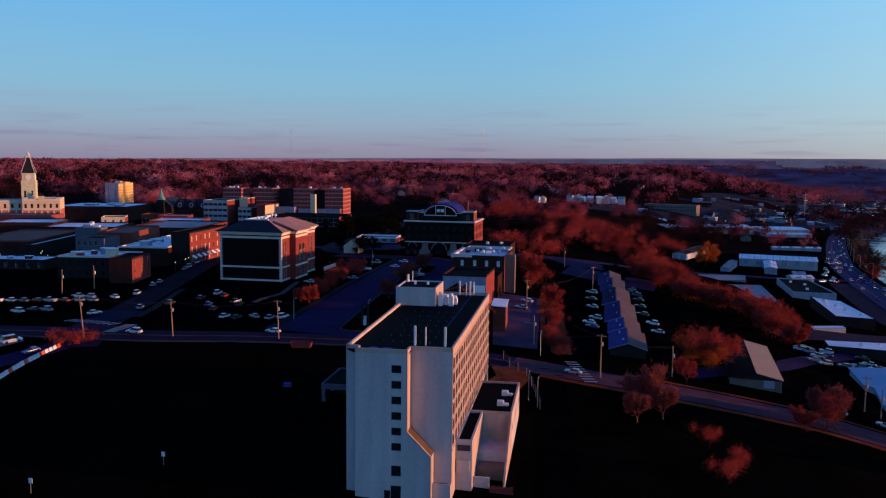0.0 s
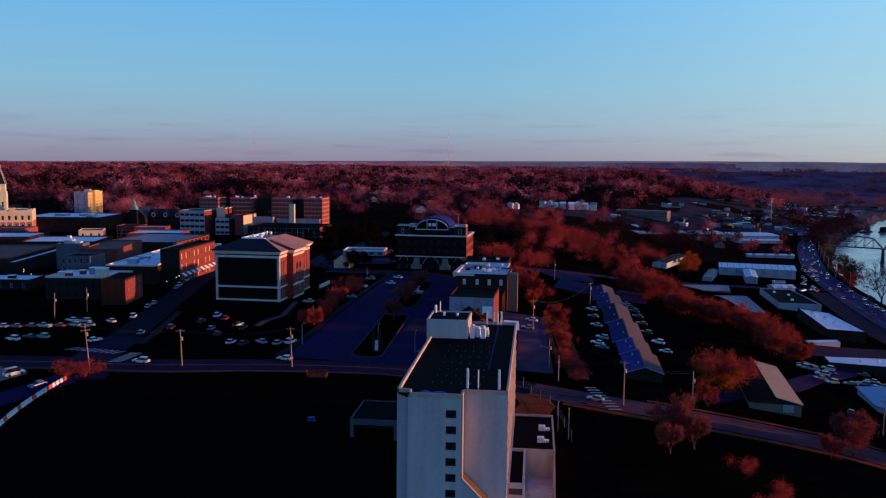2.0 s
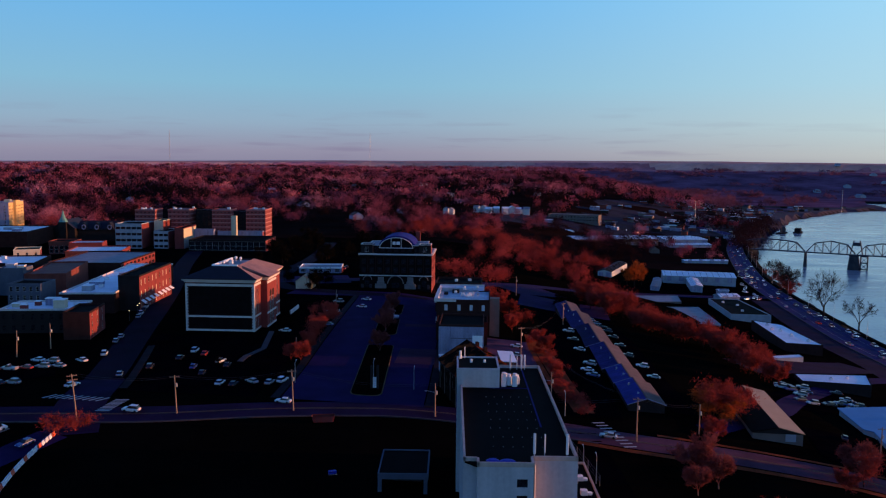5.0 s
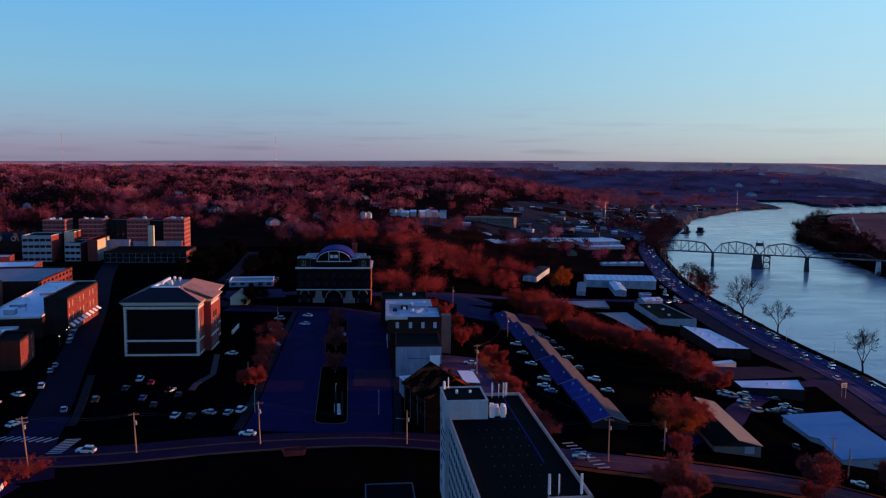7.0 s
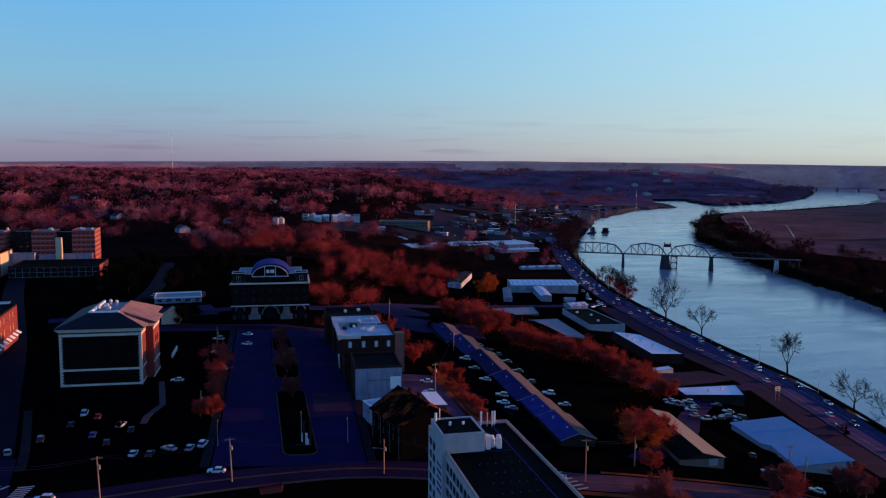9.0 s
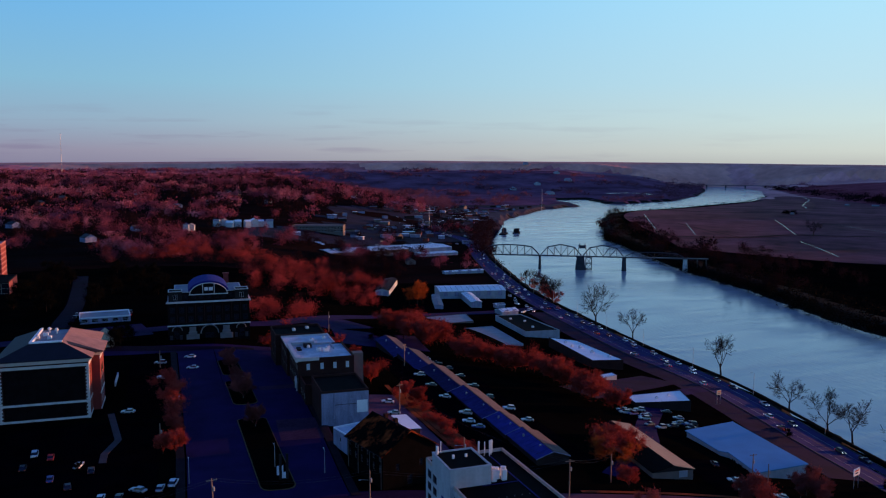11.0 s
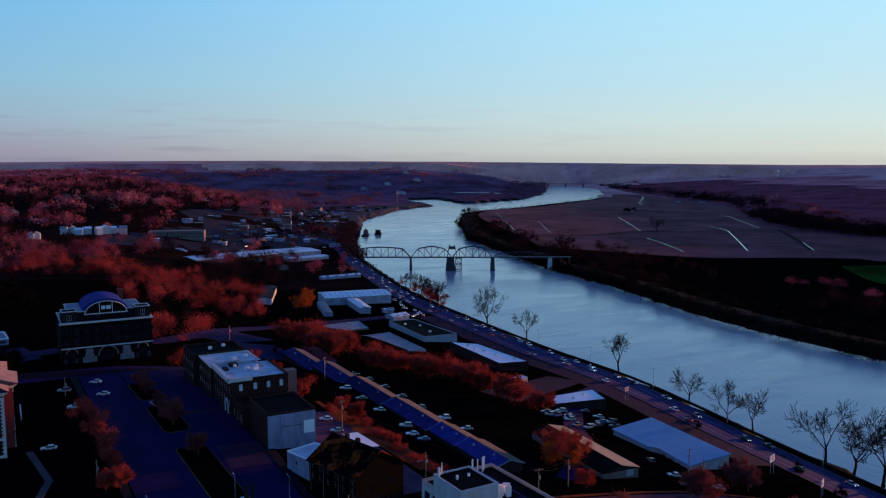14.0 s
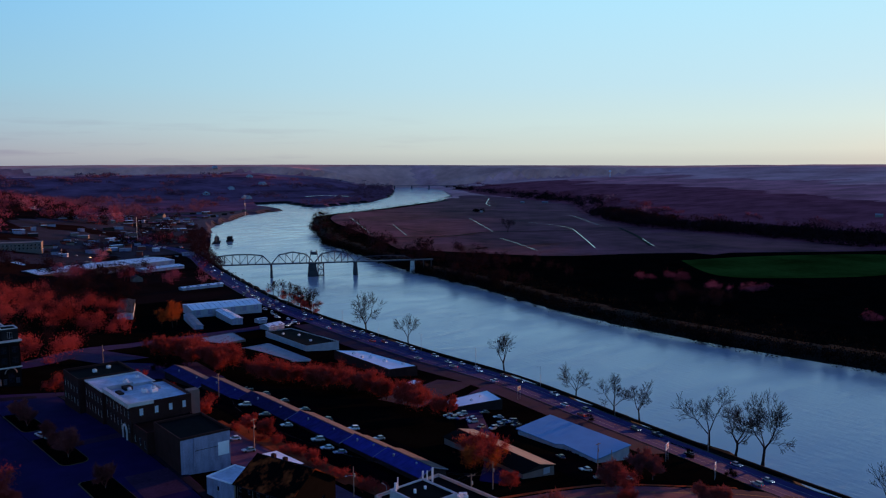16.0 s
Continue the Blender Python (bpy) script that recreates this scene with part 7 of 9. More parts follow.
def yellow_block():
    T = thing("apartment_tower", pose(-452, 630, gz(-455, 630) - 1, 0, 0, 12), "yellow-lit slab apartment tower", "apartment block")
    h = 26.5
    rows = [2 + 2.9 * k for k in range(8)]
    # grey front, yellow side: shade and evening sun split into wall colours
    block(T, -9, 4.5, -16, 24, -2, h, {"front": "greywall", "right": "yellowwall", "left": "greywall", "back": "cream"}, "greyroof",
          {"right": grid_holes(40, 10, 1.5, rows, 1.5), "front": grid_holes(13.5, 2, 1.2, rows, 1.4)}, 0.6, "stone", "glass", (1, 1))
    block(T, 4.55, 7.0, -4, 8, -2, h + 1.2, "yellowwall", "greyroof", {"right": grid_holes(12, 3, 1.4, rows, 1.5)}, 0.5, "stone", "glass", (1, 1))
    bm = B()
    box(bm, -4, 1, -2, 4, h, h + 2.5)
    part("lift_house", bm, M["cream"], T)


yellow_block()


CHURCH_X, CHURCH_Y = -352.5, 553.0


def church():
    T = thing("church", pose(CHURCH_X, CHURCH_Y, gz(CHURCH_X, CHURCH_Y), 0, 0, 8), "dark stone church with gables and a copper-green spire", "church")
    gable(T, -9, 9, -18, 18, -2, 10, 17, "darkwall", "slate", "y", 0.5)
    gable(T, 9.2, 42, -12, 6, -2, 9.5, 15.5, "darkwall", "slate", "x", 0.5)
    bm = B()
    box(bm, -3, 3, -21, -15, -2, 15.5)
    part("tower", bm, M["darkwall"], T)
    bm = B()
    bmesh.ops.create_cone(bm, cap_ends=True, segments=8, radius1=4.0, radius2=1.7, depth=4, matrix=Matrix.Translation((0, -18, 17.5)))
    bmesh.ops.create_cone(bm, cap_ends=True, segments=8, radius1=1.7, radius2=0.08, depth=6.5, matrix=Matrix.Translation((0, -18, 22.7)))
    part("spire", bm, M["copper"], T, "green copper spire")
    for k in range(3):
        x = 15 + k * 10.5
        bm = B()
        f = [bm.verts.new(q) for q in ((x - 4, -14, 8.5), (x + 4, -14, 8.5), (x, -14, 15.0))]
        b2 = [bm.verts.new(q) for q in ((x - 4, -6, 8.5), (x + 4, -6, 8.5), (x, -6, 15.0))]
        bm.faces.new(f)
        bm.faces.new(b2[::-1])
        for i in range(3):
            bm.faces.new((f[i], b2[i], b2[(i + 1) % 3], f[(i + 1) % 3]))
        part("dormer", bm, M["slate"], T)
        bm = B()
        rings = [[bm.verts.new((x + r * math.cos(i * math.pi / 8), y, 10.9 + r * 1.2 * math.sin(i * math.pi / 8))) for i in range(16)] for r, y in ((1.15, -14.0), (1.15, -14.3), (1.8, -14.3), (1.8, -14.0))]
        for p, q in zip(rings, rings[1:]):
            for i in range(16):
                bm.faces.new((p[i], p[(i + 1) % 16], q[(i + 1) % 16], q[i]))
        part("round_window", bm, M["greywall"], T, "pale ring of a round window")


church()


# ---- trees ----
def leafy(m, share=0.22):
    """Lets part of the light through thin leaves and twigs."""
    nt = m.node_tree
    b, out = nt.nodes["Principled BSDF"], nt.nodes["Material Output"]
    tr, mx = nt.nodes.new("ShaderNodeBsdfTranslucent"), nt.nodes.new("ShaderNodeMixShader")
    nt.links.new(b.inputs["Base Color"].links[0].from_socket, tr.inputs["Color"])
    mx.inputs[0].default_value = share
    nt.links.new(b.outputs[0], mx.inputs[1])
    nt.links.new(tr.outputs[0], mx.inputs[2])
    nt.links.new(mx.outputs[0], out.inputs["Surface"])
    return m


M["twig_red"] = mat("russet_twigs", (0.29, 0.043, 0.033), 1.0, var=0.45, scale=0.12, fine=0.6, bump=0, spec=0.05, per=0.25)
M["twig_pink"] = mat("pinkish_twigs", (0.21, 0.055, 0.050), 1.0, var=0.4, scale=0.15, fine=0.6, bump=0, spec=0.05, per=0.2)
M["leaf_orange"] = mat("orange_leaves", (0.40, 0.088, 0.018), 1.0, var=0.4, scale=0.3, fine=1.0, bump=0, spec=0.05)
M["leaf_dark"] = mat("evergreen_and_shaded_crowns", (0.005, 0.004, 0.003), 1.0, var=0.4, scale=0.3, fine=1.0, bump=0, spec=0.05, per=0.2)
M["bark_pale"] = mat("pale_bark", (0.16, 0.10, 0.085), 1.0, var=0.4, scale=1.0, fine=6, spec=0.05)
# far crowns are paler and mauver than near ones, carrying the haze
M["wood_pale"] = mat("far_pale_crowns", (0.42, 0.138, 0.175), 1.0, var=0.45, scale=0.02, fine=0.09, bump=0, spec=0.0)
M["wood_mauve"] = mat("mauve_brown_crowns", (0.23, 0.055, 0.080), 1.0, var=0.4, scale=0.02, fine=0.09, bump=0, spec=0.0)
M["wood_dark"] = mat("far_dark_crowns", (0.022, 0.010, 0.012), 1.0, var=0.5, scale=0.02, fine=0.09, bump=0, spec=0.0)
M["wood_hill"] = mat("haze_paled_crowns", (0.48, 0.165, 0.16), 1.0, var=0.4, scale=0.01, fine=0.05, bump=0, spec=0.0)
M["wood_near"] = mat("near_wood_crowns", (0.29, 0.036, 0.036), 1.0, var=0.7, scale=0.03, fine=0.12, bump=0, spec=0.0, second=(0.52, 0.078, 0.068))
M["wood_shade"] = mat("shade_toned_crowns", (0.15, 0.058, 0.085), 1.0, var=0.5, scale=0.02, fine=0.09, bump=0, spec=0.0)
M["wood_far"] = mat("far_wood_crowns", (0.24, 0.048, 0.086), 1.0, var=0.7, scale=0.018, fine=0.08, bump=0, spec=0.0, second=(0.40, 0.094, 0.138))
for k in ("twig_red", "twig_pink", "leaf_orange", "leaf_dark", "wood_far", "wood_near", "wood_pale", "wood_dark", "wood_hill", "wood_mauve", "wood_shade"):
    leafy(M[k])


def prism(V, F, a, b, r0, r1, n=3):
    """One tapered branch piece, added to plain lists."""
    d = b - a
    if d.length < 1e-4:
        return
    s = d.cross(Vector((0.3, 0.9, 0.2))).normalized()
    t = d.cross(s).normalized()
    k = len(V)
    for p, r in ((a, r0), (b, r1)):
        for i in range(n):
            w = 2 * math.pi * i / n
            V.append(tuple(p + (s * math.cos(w) + t * math.sin(w)) * r))
    for i in range(n):
        j = (i + 1) % n
        F.append((k + i, k + j, k + n + j, k + n + i))


def grow(rng, V, F, tips, p, d, length, r, level, top, bend=0.25, up=0.15):
    """Branch on from p: two or three pieces, then the forks."""
    n = 2
    for i in range(n):
        q = p + d * (length / n)
        prism(V, F, p, q, r, r * 0.86, 5 if level < 2 else 3)
        p, r = q, r * 0.86
        d = (d + Vector((rng.uniform(-1, 1), rng.uniform(-1, 1), rng.uniform(-1, 1))) * bend * 0.5 + Vector((0, 0, up * 0.4))).normalized()
        if level >= top - 1:
            tips.append((p.copy(), d.copy()))
    if level >= top:
        return
    k = rng.choice((2, 3, 3)) if level < 3 else rng.choice((2, 2, 3))
    a0 = rng.uniform(0, 6.28)
    for i in range(k):
        a = a0 + 6.28 * i / k + rng.uniform(-0.5, 0.5)
        s = d.cross(Vector((0.2, 0.1, 1)) if abs(d.z) < 0.95 else Vector((1, 0, 0))).normalized()
        t = d.cross(s)
        spread = rng.uniform(0.45, 0.85)
        nd = (d + (s * math.cos(a) + t * math.sin(a)) * spread + Vector((0, 0, up))).normalized()
        grow(rng, V, F, tips, p, nd, length * rng.uniform(0.62, 0.84), r * rng.uniform(0.58, 0.72), level + 1, top, bend, up)


def mesh_of(name, V, F, material):
    me = bpy.data.meshes.new(name)
    me.from_pydata(V, [], F)
    me.materials.append(material)
    me.update()
    return me


def limb(rng, V, F, p, d, length, r, level, top):
    """A crooked limb with side shoots all along it and a fork at its end."""
    n = 3
    for i in range(n):
        q = p + d * (length / n)
        prism(V, F, p, q, r, r * 0.84, 6 if level == 0 else (4 if level == 1 else 3))
        p, r = q, r * 0.84
        d = (d + Vector((rng.uniform(-1, 1), rng.uniform(-1, 1), rng.uniform(-0.6, 0.9))) * 0.22).normalized()
        if level < top and (level > 0 or i > 0) and rng.random() < 0.85:
            a = rng.uniform(0, 6.28)
            s = d.cross(Vector((0.3, 0.2, 1))).normalized()
            t = d.cross(s)
            nd = (d * 0.75 + (s * math.cos(a) + t * math.sin(a)) * rng.uniform(0.6, 1.0) + Vector((0, 0, 0.10))).normalized()
            limb(rng, V, F, p, nd, length * rng.uniform(0.45, 0.7), max(r * 0.55, 0.055), level + 1, top)
    if level < top:
        for _ in range(2):
            nd = (d + Vector((rng.uniform(-1, 1), rng.uniform(-1, 1), rng.uniform(-0.4, 0.7))) * 0.55).normalized()
            limb(rng, V, F, p, nd, length * rng.uniform(0.6, 0.8), max(r * 0.75, 0.055), level + 1, top)


def bare_tree(seed, height, top=4):
    """Trunk, and a wide open crown of leafless limbs and twigs: two meshes."""
    rng = random.Random(seed)
    V, F = [], []
    p = Vector((0, 0, -0.6))
    d = Vector((rng.uniform(-0.15, 0.15), rng.uniform(-0.15, 0.15), 1)).normalized()
    r = height * 0.024
    for i in range(4):
        q = p + d * height * 0.07
        prism(V, F, p, q, r * (1.3 if i == 0 else 1), r * 0.94, 7)
        p, r = q, r * 0.94
        d = (d + Vector((rng.uniform(-0.12, 0.12), rng.uniform(-0.12, 0.12), 0.1))).normalized()
    trunk = mesh_of("trunk", V, F, M["bark"])
    V2, F2 = [], []
    k = rng.choice((3, 4))
    a0 = rng.uniform(0, 6.28)
    for i in range(k):
        a = a0 + 6.28 * i / k + rng.uniform(-0.4, 0.4)
        w = rng.uniform(0.5, 1.05)
        nd = Vector((math.cos(a) * w, math.sin(a) * w, 1)).normalized()
        limb(rng, V2, F2, p - d * height * 0.05 * (i % 2), nd, height * rng.uniform(0.24, 0.33), r * 0.66, 0, top)
    return trunk, mesh_of("crown", V2, F2, M["bark"])


def fuzzy_tree(seed, height, width, material, count, leaf=0.5, low=0.15, limbs=3, bark="bark"):
    """A tree whose crown is a cloud of fine twigs or leaves on limbs, uneven and with gaps."""
    rng = random.Random(seed)
    V, F, tips = [], [], []
    p, d, r = Vector((0, 0, -0.6)), Vector((rng.uniform(-0.08, 0.08), rng.uniform(-0.08, 0.08), 1)).normalized(), height * 0.017
    for i in range(3):
        q = p + d * height * 0.08
        prism(V, F, p, q, r, r * 0.92, 6)
        p, r = q, r * 0.92
    grow(rng, V, F, tips, p, d, height * 0.22, r, 0, limbs, 0.3, 0.1)
    trunk = mesh_of("trunk", V, F, M[bark])
    lobes = [(Vector((rng.gauss(0, 0.30) * width, rng.gauss(0, 0.30) * width, height * rng.uniform(low + 0.2, 0.85))), rng.uniform(0.22, 0.42) * width) for _ in range(9)]
    V2, F2 = [], []
    for i in range(count):
        c, rad = rng.choice(lobes)
        v = Vector((rng.gauss(0, 1), rng.gauss(0, 1), rng.gauss(0, 1))).normalized()
        q = c + v * rad * min(abs(rng.gauss(0, 0.62)), 1.5)
        if q.z < height * low * 0.6:
            continue
        dirn = (v * 0.8 + Vector((rng.uniform(-1, 1), rng.uniform(-1, 1), rng.uniform(-0.4, 1.0)))).normalized()
        side = dirn.cross(Vector((rng.uniform(-1, 1), rng.uniform(-1, 1), rng.uniform(-1, 1)))).normalized()
        l, w = leaf * rng.uniform(0.8, 2.2), leaf * rng.uniform(0.10, 0.24)
        k = len(V2)
        V2 += [tuple(q - side * w), tuple(q + side * w), tuple(q + dirn * l)]
        F2.append((k, k + 1, k + 2))
    return trunk, mesh_of("crown", V2, F2, M[material])


def twiggy_tree(seed, height, material, count, top=3, bark="bark"):
    """A leafless tree: crooked limbs in a wide crown, hung all over with fine upswept twigs."""
    rng = random.Random(seed)
    V, F = [], []
    p, d, r = Vector((0, 0, -0.6)), Vector((rng.uniform(-0.1, 0.1), rng.uniform(-0.1, 0.1), 1)).normalized(), height * 0.018
    for i in range(3):
        q = p + d * height * 0.06
        prism(V, F, p, q, r, r * 0.93, 6)
        p, r = q, r * 0.93
    trunk = mesh_of("trunk", V, F, M[bark])
    V2, F2 = [], []
    k = rng.choice((4, 5))
    a0 = rng.uniform(0, 6.28)
    for i in range(k):
        a = a0 + 6.28 * i / k + rng.uniform(-0.4, 0.4)
        w = rng.uniform(0.3, 0.85)
        nd = Vector((math.cos(a) * w, math.sin(a) * w, 1)).normalized()
        limb(rng, V2, F2, p - d * height * 0.04 * (i % 2), nd, height * rng.uniform(0.24, 0.34), r * 0.6, 0, top)
    seeds = [v for v in V2 if v[2] > height * 0.22]
    for i in range(count):
        b = Vector(rng.choice(seeds)) + Vector((rng.gauss(0, 0.25), rng.gauss(0, 0.25), rng.gauss(0, 0.25)))
        out = Vector((b.x, b.y, 0)).normalized() * 0.5 if b.x or b.y else Vector((0, 0, 0))
        dirn = (out + Vector((rng.uniform(-1, 1), rng.uniform(-1, 1), rng.uniform(-0.1, 1.5)))).normalized()
        side = dirn.cross(Vector((rng.uniform(-1, 1), rng.uniform(-1, 1), rng.uniform(-1, 1)))).normalized()
        l, w = rng.uniform(0.5, 1.3), rng.uniform(0.035, 0.085)
        n = len(V2)
        V2 += [tuple(b - side * w), tuple(b + side * w), tuple(b + dirn * l)]
        F2.append((n, n + 1, n + 2))
    return trunk, mesh_of("crown", V2, F2, M[material])


def plant(pair, x, y, yaw, s, label, category="tree", group="", name="tree", z=None):
    T = thing(name, Matrix.LocRotScale((x, y, gz(x, y) if z is None else z), Euler((0, 0, radians(yaw))), (s, s, s)), label, category, group)
    again("trunk", pair[0], T, Matrix())
    again("crown", pair[1], T, Matrix())
    return T


rng = random.Random(11)
RUSSET = [fuzzy_tree(20 + k, 10, 7.5, "twig_red", 4200, 0.42) for k in range(2)] + [twiggy_tree(25 + k, 11, "twig_red", 6500) for k in range(3)]
PINKY = [twiggy_tree(40 + k, 11, "twig_pink", 7000, bark="bark_pale") for k in range(3)]
SHRUB = [fuzzy_tree(60 + k, 4.0, 5.0, "twig_red", 1600, 0.32, 0.0, 2) for k in range(3)]
ORANGE = fuzzy_tree(71, 14, 8.5, "leaf_orange", 3600, 0.5, 0.05)
DARK = [fuzzy_tree(80 + k, 9, 6.5, "leaf_dark", 2200, 0.6, 0.02) for k in range(2)]
BARE = [bare_tree(90 + k, 20, 4) for k in range(4)]

# bare trees on the riverbank
for k, (x, y, h) in enumerate(((185.5, 78, 25), (188, 91, 22), (189.5, 104, 22), (193.5, 142, 17), (197.5, 159, 17), (200, 185, 16), (208, 245, 21), (211.5, 338, 20), (211, 386, 26),
                               (228, 490, 17), (231, 505, 18), (234, 522, 18), (238, 540, 16), (243, 572, 16), (178, 28, 20), (170, -30, 22))):
    plant(BARE[k % 4], x, y, 67 * k, h / 20, "tall leafless tree on the riverbank beside the road", "tree", "riverbank trees")
for k, (x, y, h) in enumerate(((225, 478, 12), (230, 494, 13), (233, 508, 12), (236, 524, 14), (240, 548, 12), (245, 585, 12))):
    plant(BARE[(k + 1) % 4], x, y, 41 * k, h / 20, "leafless tree in a clump on the riverbank", "tree", "riverbank trees")
for x, y in ((224, 474), (228, 489), (231, 502), (235, 518), (238, 536), (242, 562), (247, 596)):
    plant(SHRUB[int(y) % 3], x, y, y * 7, 1.1, "low brownish scrub under the riverbank trees", "shrub", "riverbank scrub", "shrub")
for x, y, h in ((226, 482, 9), (229, 498, 8), (233, 515, 9), (236, 530, 9), (240, 555, 8)):
    plant(RUSSET[int(x) % 5], x, y, x * 13, h / 10, "russet leafy young tree among bare riverbank trees", "tree", "riverbank trees")

# belt of russet trees between the sheds and the riverside workshops
BELT = smooth_line([(62, 366), (66, 340), (72, 318), (77, 296), (82, 272), (89, 252), (99, 238), (106, 216), (107, 191), (106, 172)])
for k in range(74):
    i = rng.random() * (len(BELT) - 1)
    x, y = BELT[int(i)]
    w = 12 if y > 290 else 6
    x, y = x + rng.uniform(-w, w) * 0.75, y + rng.uniform(-5, 5)
    if 143 < x or (119 < x and 182 < y < 200):
        continue
    plant(rng.choice(RUSSET), x, y, rng.uniform(0, 360), rng.uniform(0.75, 1.25) * (1.15 if y > 300 else 0.95), "leafless russet tree in a dense belt", "tree", "tree belt")
# trees by the street and the tan shed
for x, y, s in ((72.7, 111, 1.1), (75, 117, 1.15), (70, 116, 0.9), (64, 92, 0.7)):
    plant(rng.choice(RUSSET), x, y, rng.uniform(0, 360), s, "leafless russet tree beside the shed", "tree", "street trees")
for x, y, yw, sc in ((71, 119, 20, 0.62), (67, 112, 140, 0.7), (73, 109, 250, 0.6)):
    plant(ORANGE, x, y, yw, sc, "half-bare orange-leaved tree beside the shed", "tree", "street trees")
for x, y, s in ((52, 64, 1.1), (56, 60, 0.95), (50, 55, 0.8)):
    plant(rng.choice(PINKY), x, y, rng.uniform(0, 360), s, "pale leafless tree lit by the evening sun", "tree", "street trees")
for x, y, s in ((66.5, 29, 0.5), (69, 34, 0.55), (65, 47, 0.5)):
    plant(rng.choice(RUSSET), x, y, rng.uniform(0, 360), s, "dense leafless russet tree below the street", "tree", "street trees")
for x, y, s in ((88, 67, 0.65), (95, 73, 0.85), (99, 80, 0.95), (94, 80, 0.8)):
    plant(rng.choice(RUSSET if y < 76 else PINKY), x, y, rng.uniform(0, 360), s, "leafless reddish tree beside the street", "tree", "street trees")
for x, y, s in ((125, 90, 0.9), (124, 84, 0.85), (129, 87, 0.8), (121, 88, 0.7)):
    plant(rng.choice(PINKY), x, y, rng.uniform(0, 360), s, "pinkish leafless tree beside the riverside road", "tree", "street trees")
plant(PINKY[0], 121, 56, 30, 0.9, "pinkish leafless tree beside the riverside road", "tree", "street trees")
plant(PINKY[1], 116, 60, 130, 0.8, "pinkish leafless tree beside the riverside road", "tree", "street trees")
# russet scrub on the slope below the brick row
for k in range(34):
    u = rng.random()
    x, y = 20 + 10 * u + rng.uniform(-3, 3), 186 - 84 * u + rng.uniform(-3, 3)
    plant(rng.choice(SHRUB), x, y, rng.uniform(0, 360), rng.uniform(0.4, 0.85), "russet scrub on a slope", "shrub", "slope scrub", "shrub")
for x, y, s in ((21, 178, 0.8), (23, 170, 0.75), (25, 142, 0.5), (12, 196, 0.9), (14, 204, 0.8), (-6, 258, 0.9), (2, 262, 1.0), (8, 252, 1.0), (-14, 262, 0.9), (12, 232, 0.9), (-19, 268, 0.8)):
    plant(rng.choice(RUSSET), x, y, rng.uniform(0, 360), s, "leafless russet tree on the slope below the brick row", "tree", "slope trees")
# avenue trees
for x, y, s in ((-59.5, 135, 0.55), (-60, 150, 0.6), (-60.5, 160, 0.7), (-61, 178, 0.65), (-61.5, 190, 0.65), (-62, 204, 0.6), (-35.5, 152, 0.62), (-37, 182, 0.68), (-38, 190, 0.6), (-38.5, 199, 0.62), (-39.5, 222, 0.62), (-40, 232, 0.6), (-63, 136, 0.5),
                (-40, 236, 0.5)):
    plant(rng.choice(PINKY if x > -50 else RUSSET), x, y, rng.uniform(0, 360), s * 1.3, "small reddish street tree along the avenue", "tree", "avenue trees")
for x, y, s in ((-101, 66, 0.9), (-105, 64, 1.1), (-99, 68, 0.8)):
    plant(rng.choice(SHRUB), x, y, rng.uniform(0, 360), s, "rounded russet shrub at the street corner", "shrub", "corner shrubs", "shrub")
TALL_ORANGE = fuzzy_tree(72, 24, 7.5, "leaf_orange", 5200, 0.6, 0.05)
for x, y, yw, sc in ((112, 482, 0, 1.0), (119, 492, 80, 0.85), (108, 492, 160, 0.7)):
    plant(TALL_ORANGE, x, y, yw, sc, "tall narrow orange-leaved tree beside a warehouse", "tree", "orange trees")
for x, y, s in ((46, 318, 1.1), (50, 312, 0.9), (41, 322, 0.8)):
    plant(rng.choice(DARK), x, y, rng.uniform(0, 360), s, "shade-dark and evergreen tree beside the street", "tree", "dark trees")
for x, y, s in ((-84, 285, 1.2), (-88, 280, 1.0), (-82, 292, 0.9), (-103, 300, 1.1), (-85, 128, 0.3), (170, 150, 0.45), (163, 95, 0.5), (157, 74, 0.5)):
    plant(rng.choice(DARK), x, y, rng.uniform(0, 360), s, "dark rounded evergreen bush", "bush", "dark trees", "bush")


# near-black crowns paint the shade behind the bank building
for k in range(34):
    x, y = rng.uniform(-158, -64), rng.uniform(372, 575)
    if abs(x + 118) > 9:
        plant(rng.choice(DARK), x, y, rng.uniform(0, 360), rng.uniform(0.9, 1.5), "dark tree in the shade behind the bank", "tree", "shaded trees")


# ---- woods past counting ----
KEEP_CLEAR = []
PALE_FIELD = [(1750, 3560), (2000, 3560), (2230, 3480)]


def clear(x0, x1, y0, y1, pad=4):
    KEEP_CLEAR.append((x0 - pad, x1 + pad, y0 - pad, y1 + pad))


for q in ((-66, -24, 280, 322), (-330, -160, 465, 605), (-110, -78, 328, 356), (95, 210, 828, 900), (55, 115, 900, 950), (210, 270, 825, 935), (-472, -436, 600, 665), (-430, -330, 370, 425),
          (-345, -300, 535, 585), (-405, -305, 460, 535), (92, 212, 470, 590), (186, 236, 655, 672), (96, 165, 985, 1110), (-170, -34, 300, 640), (-60, 70, 930, 1075), (240, 330, 640, 980)):
    clear(*q)


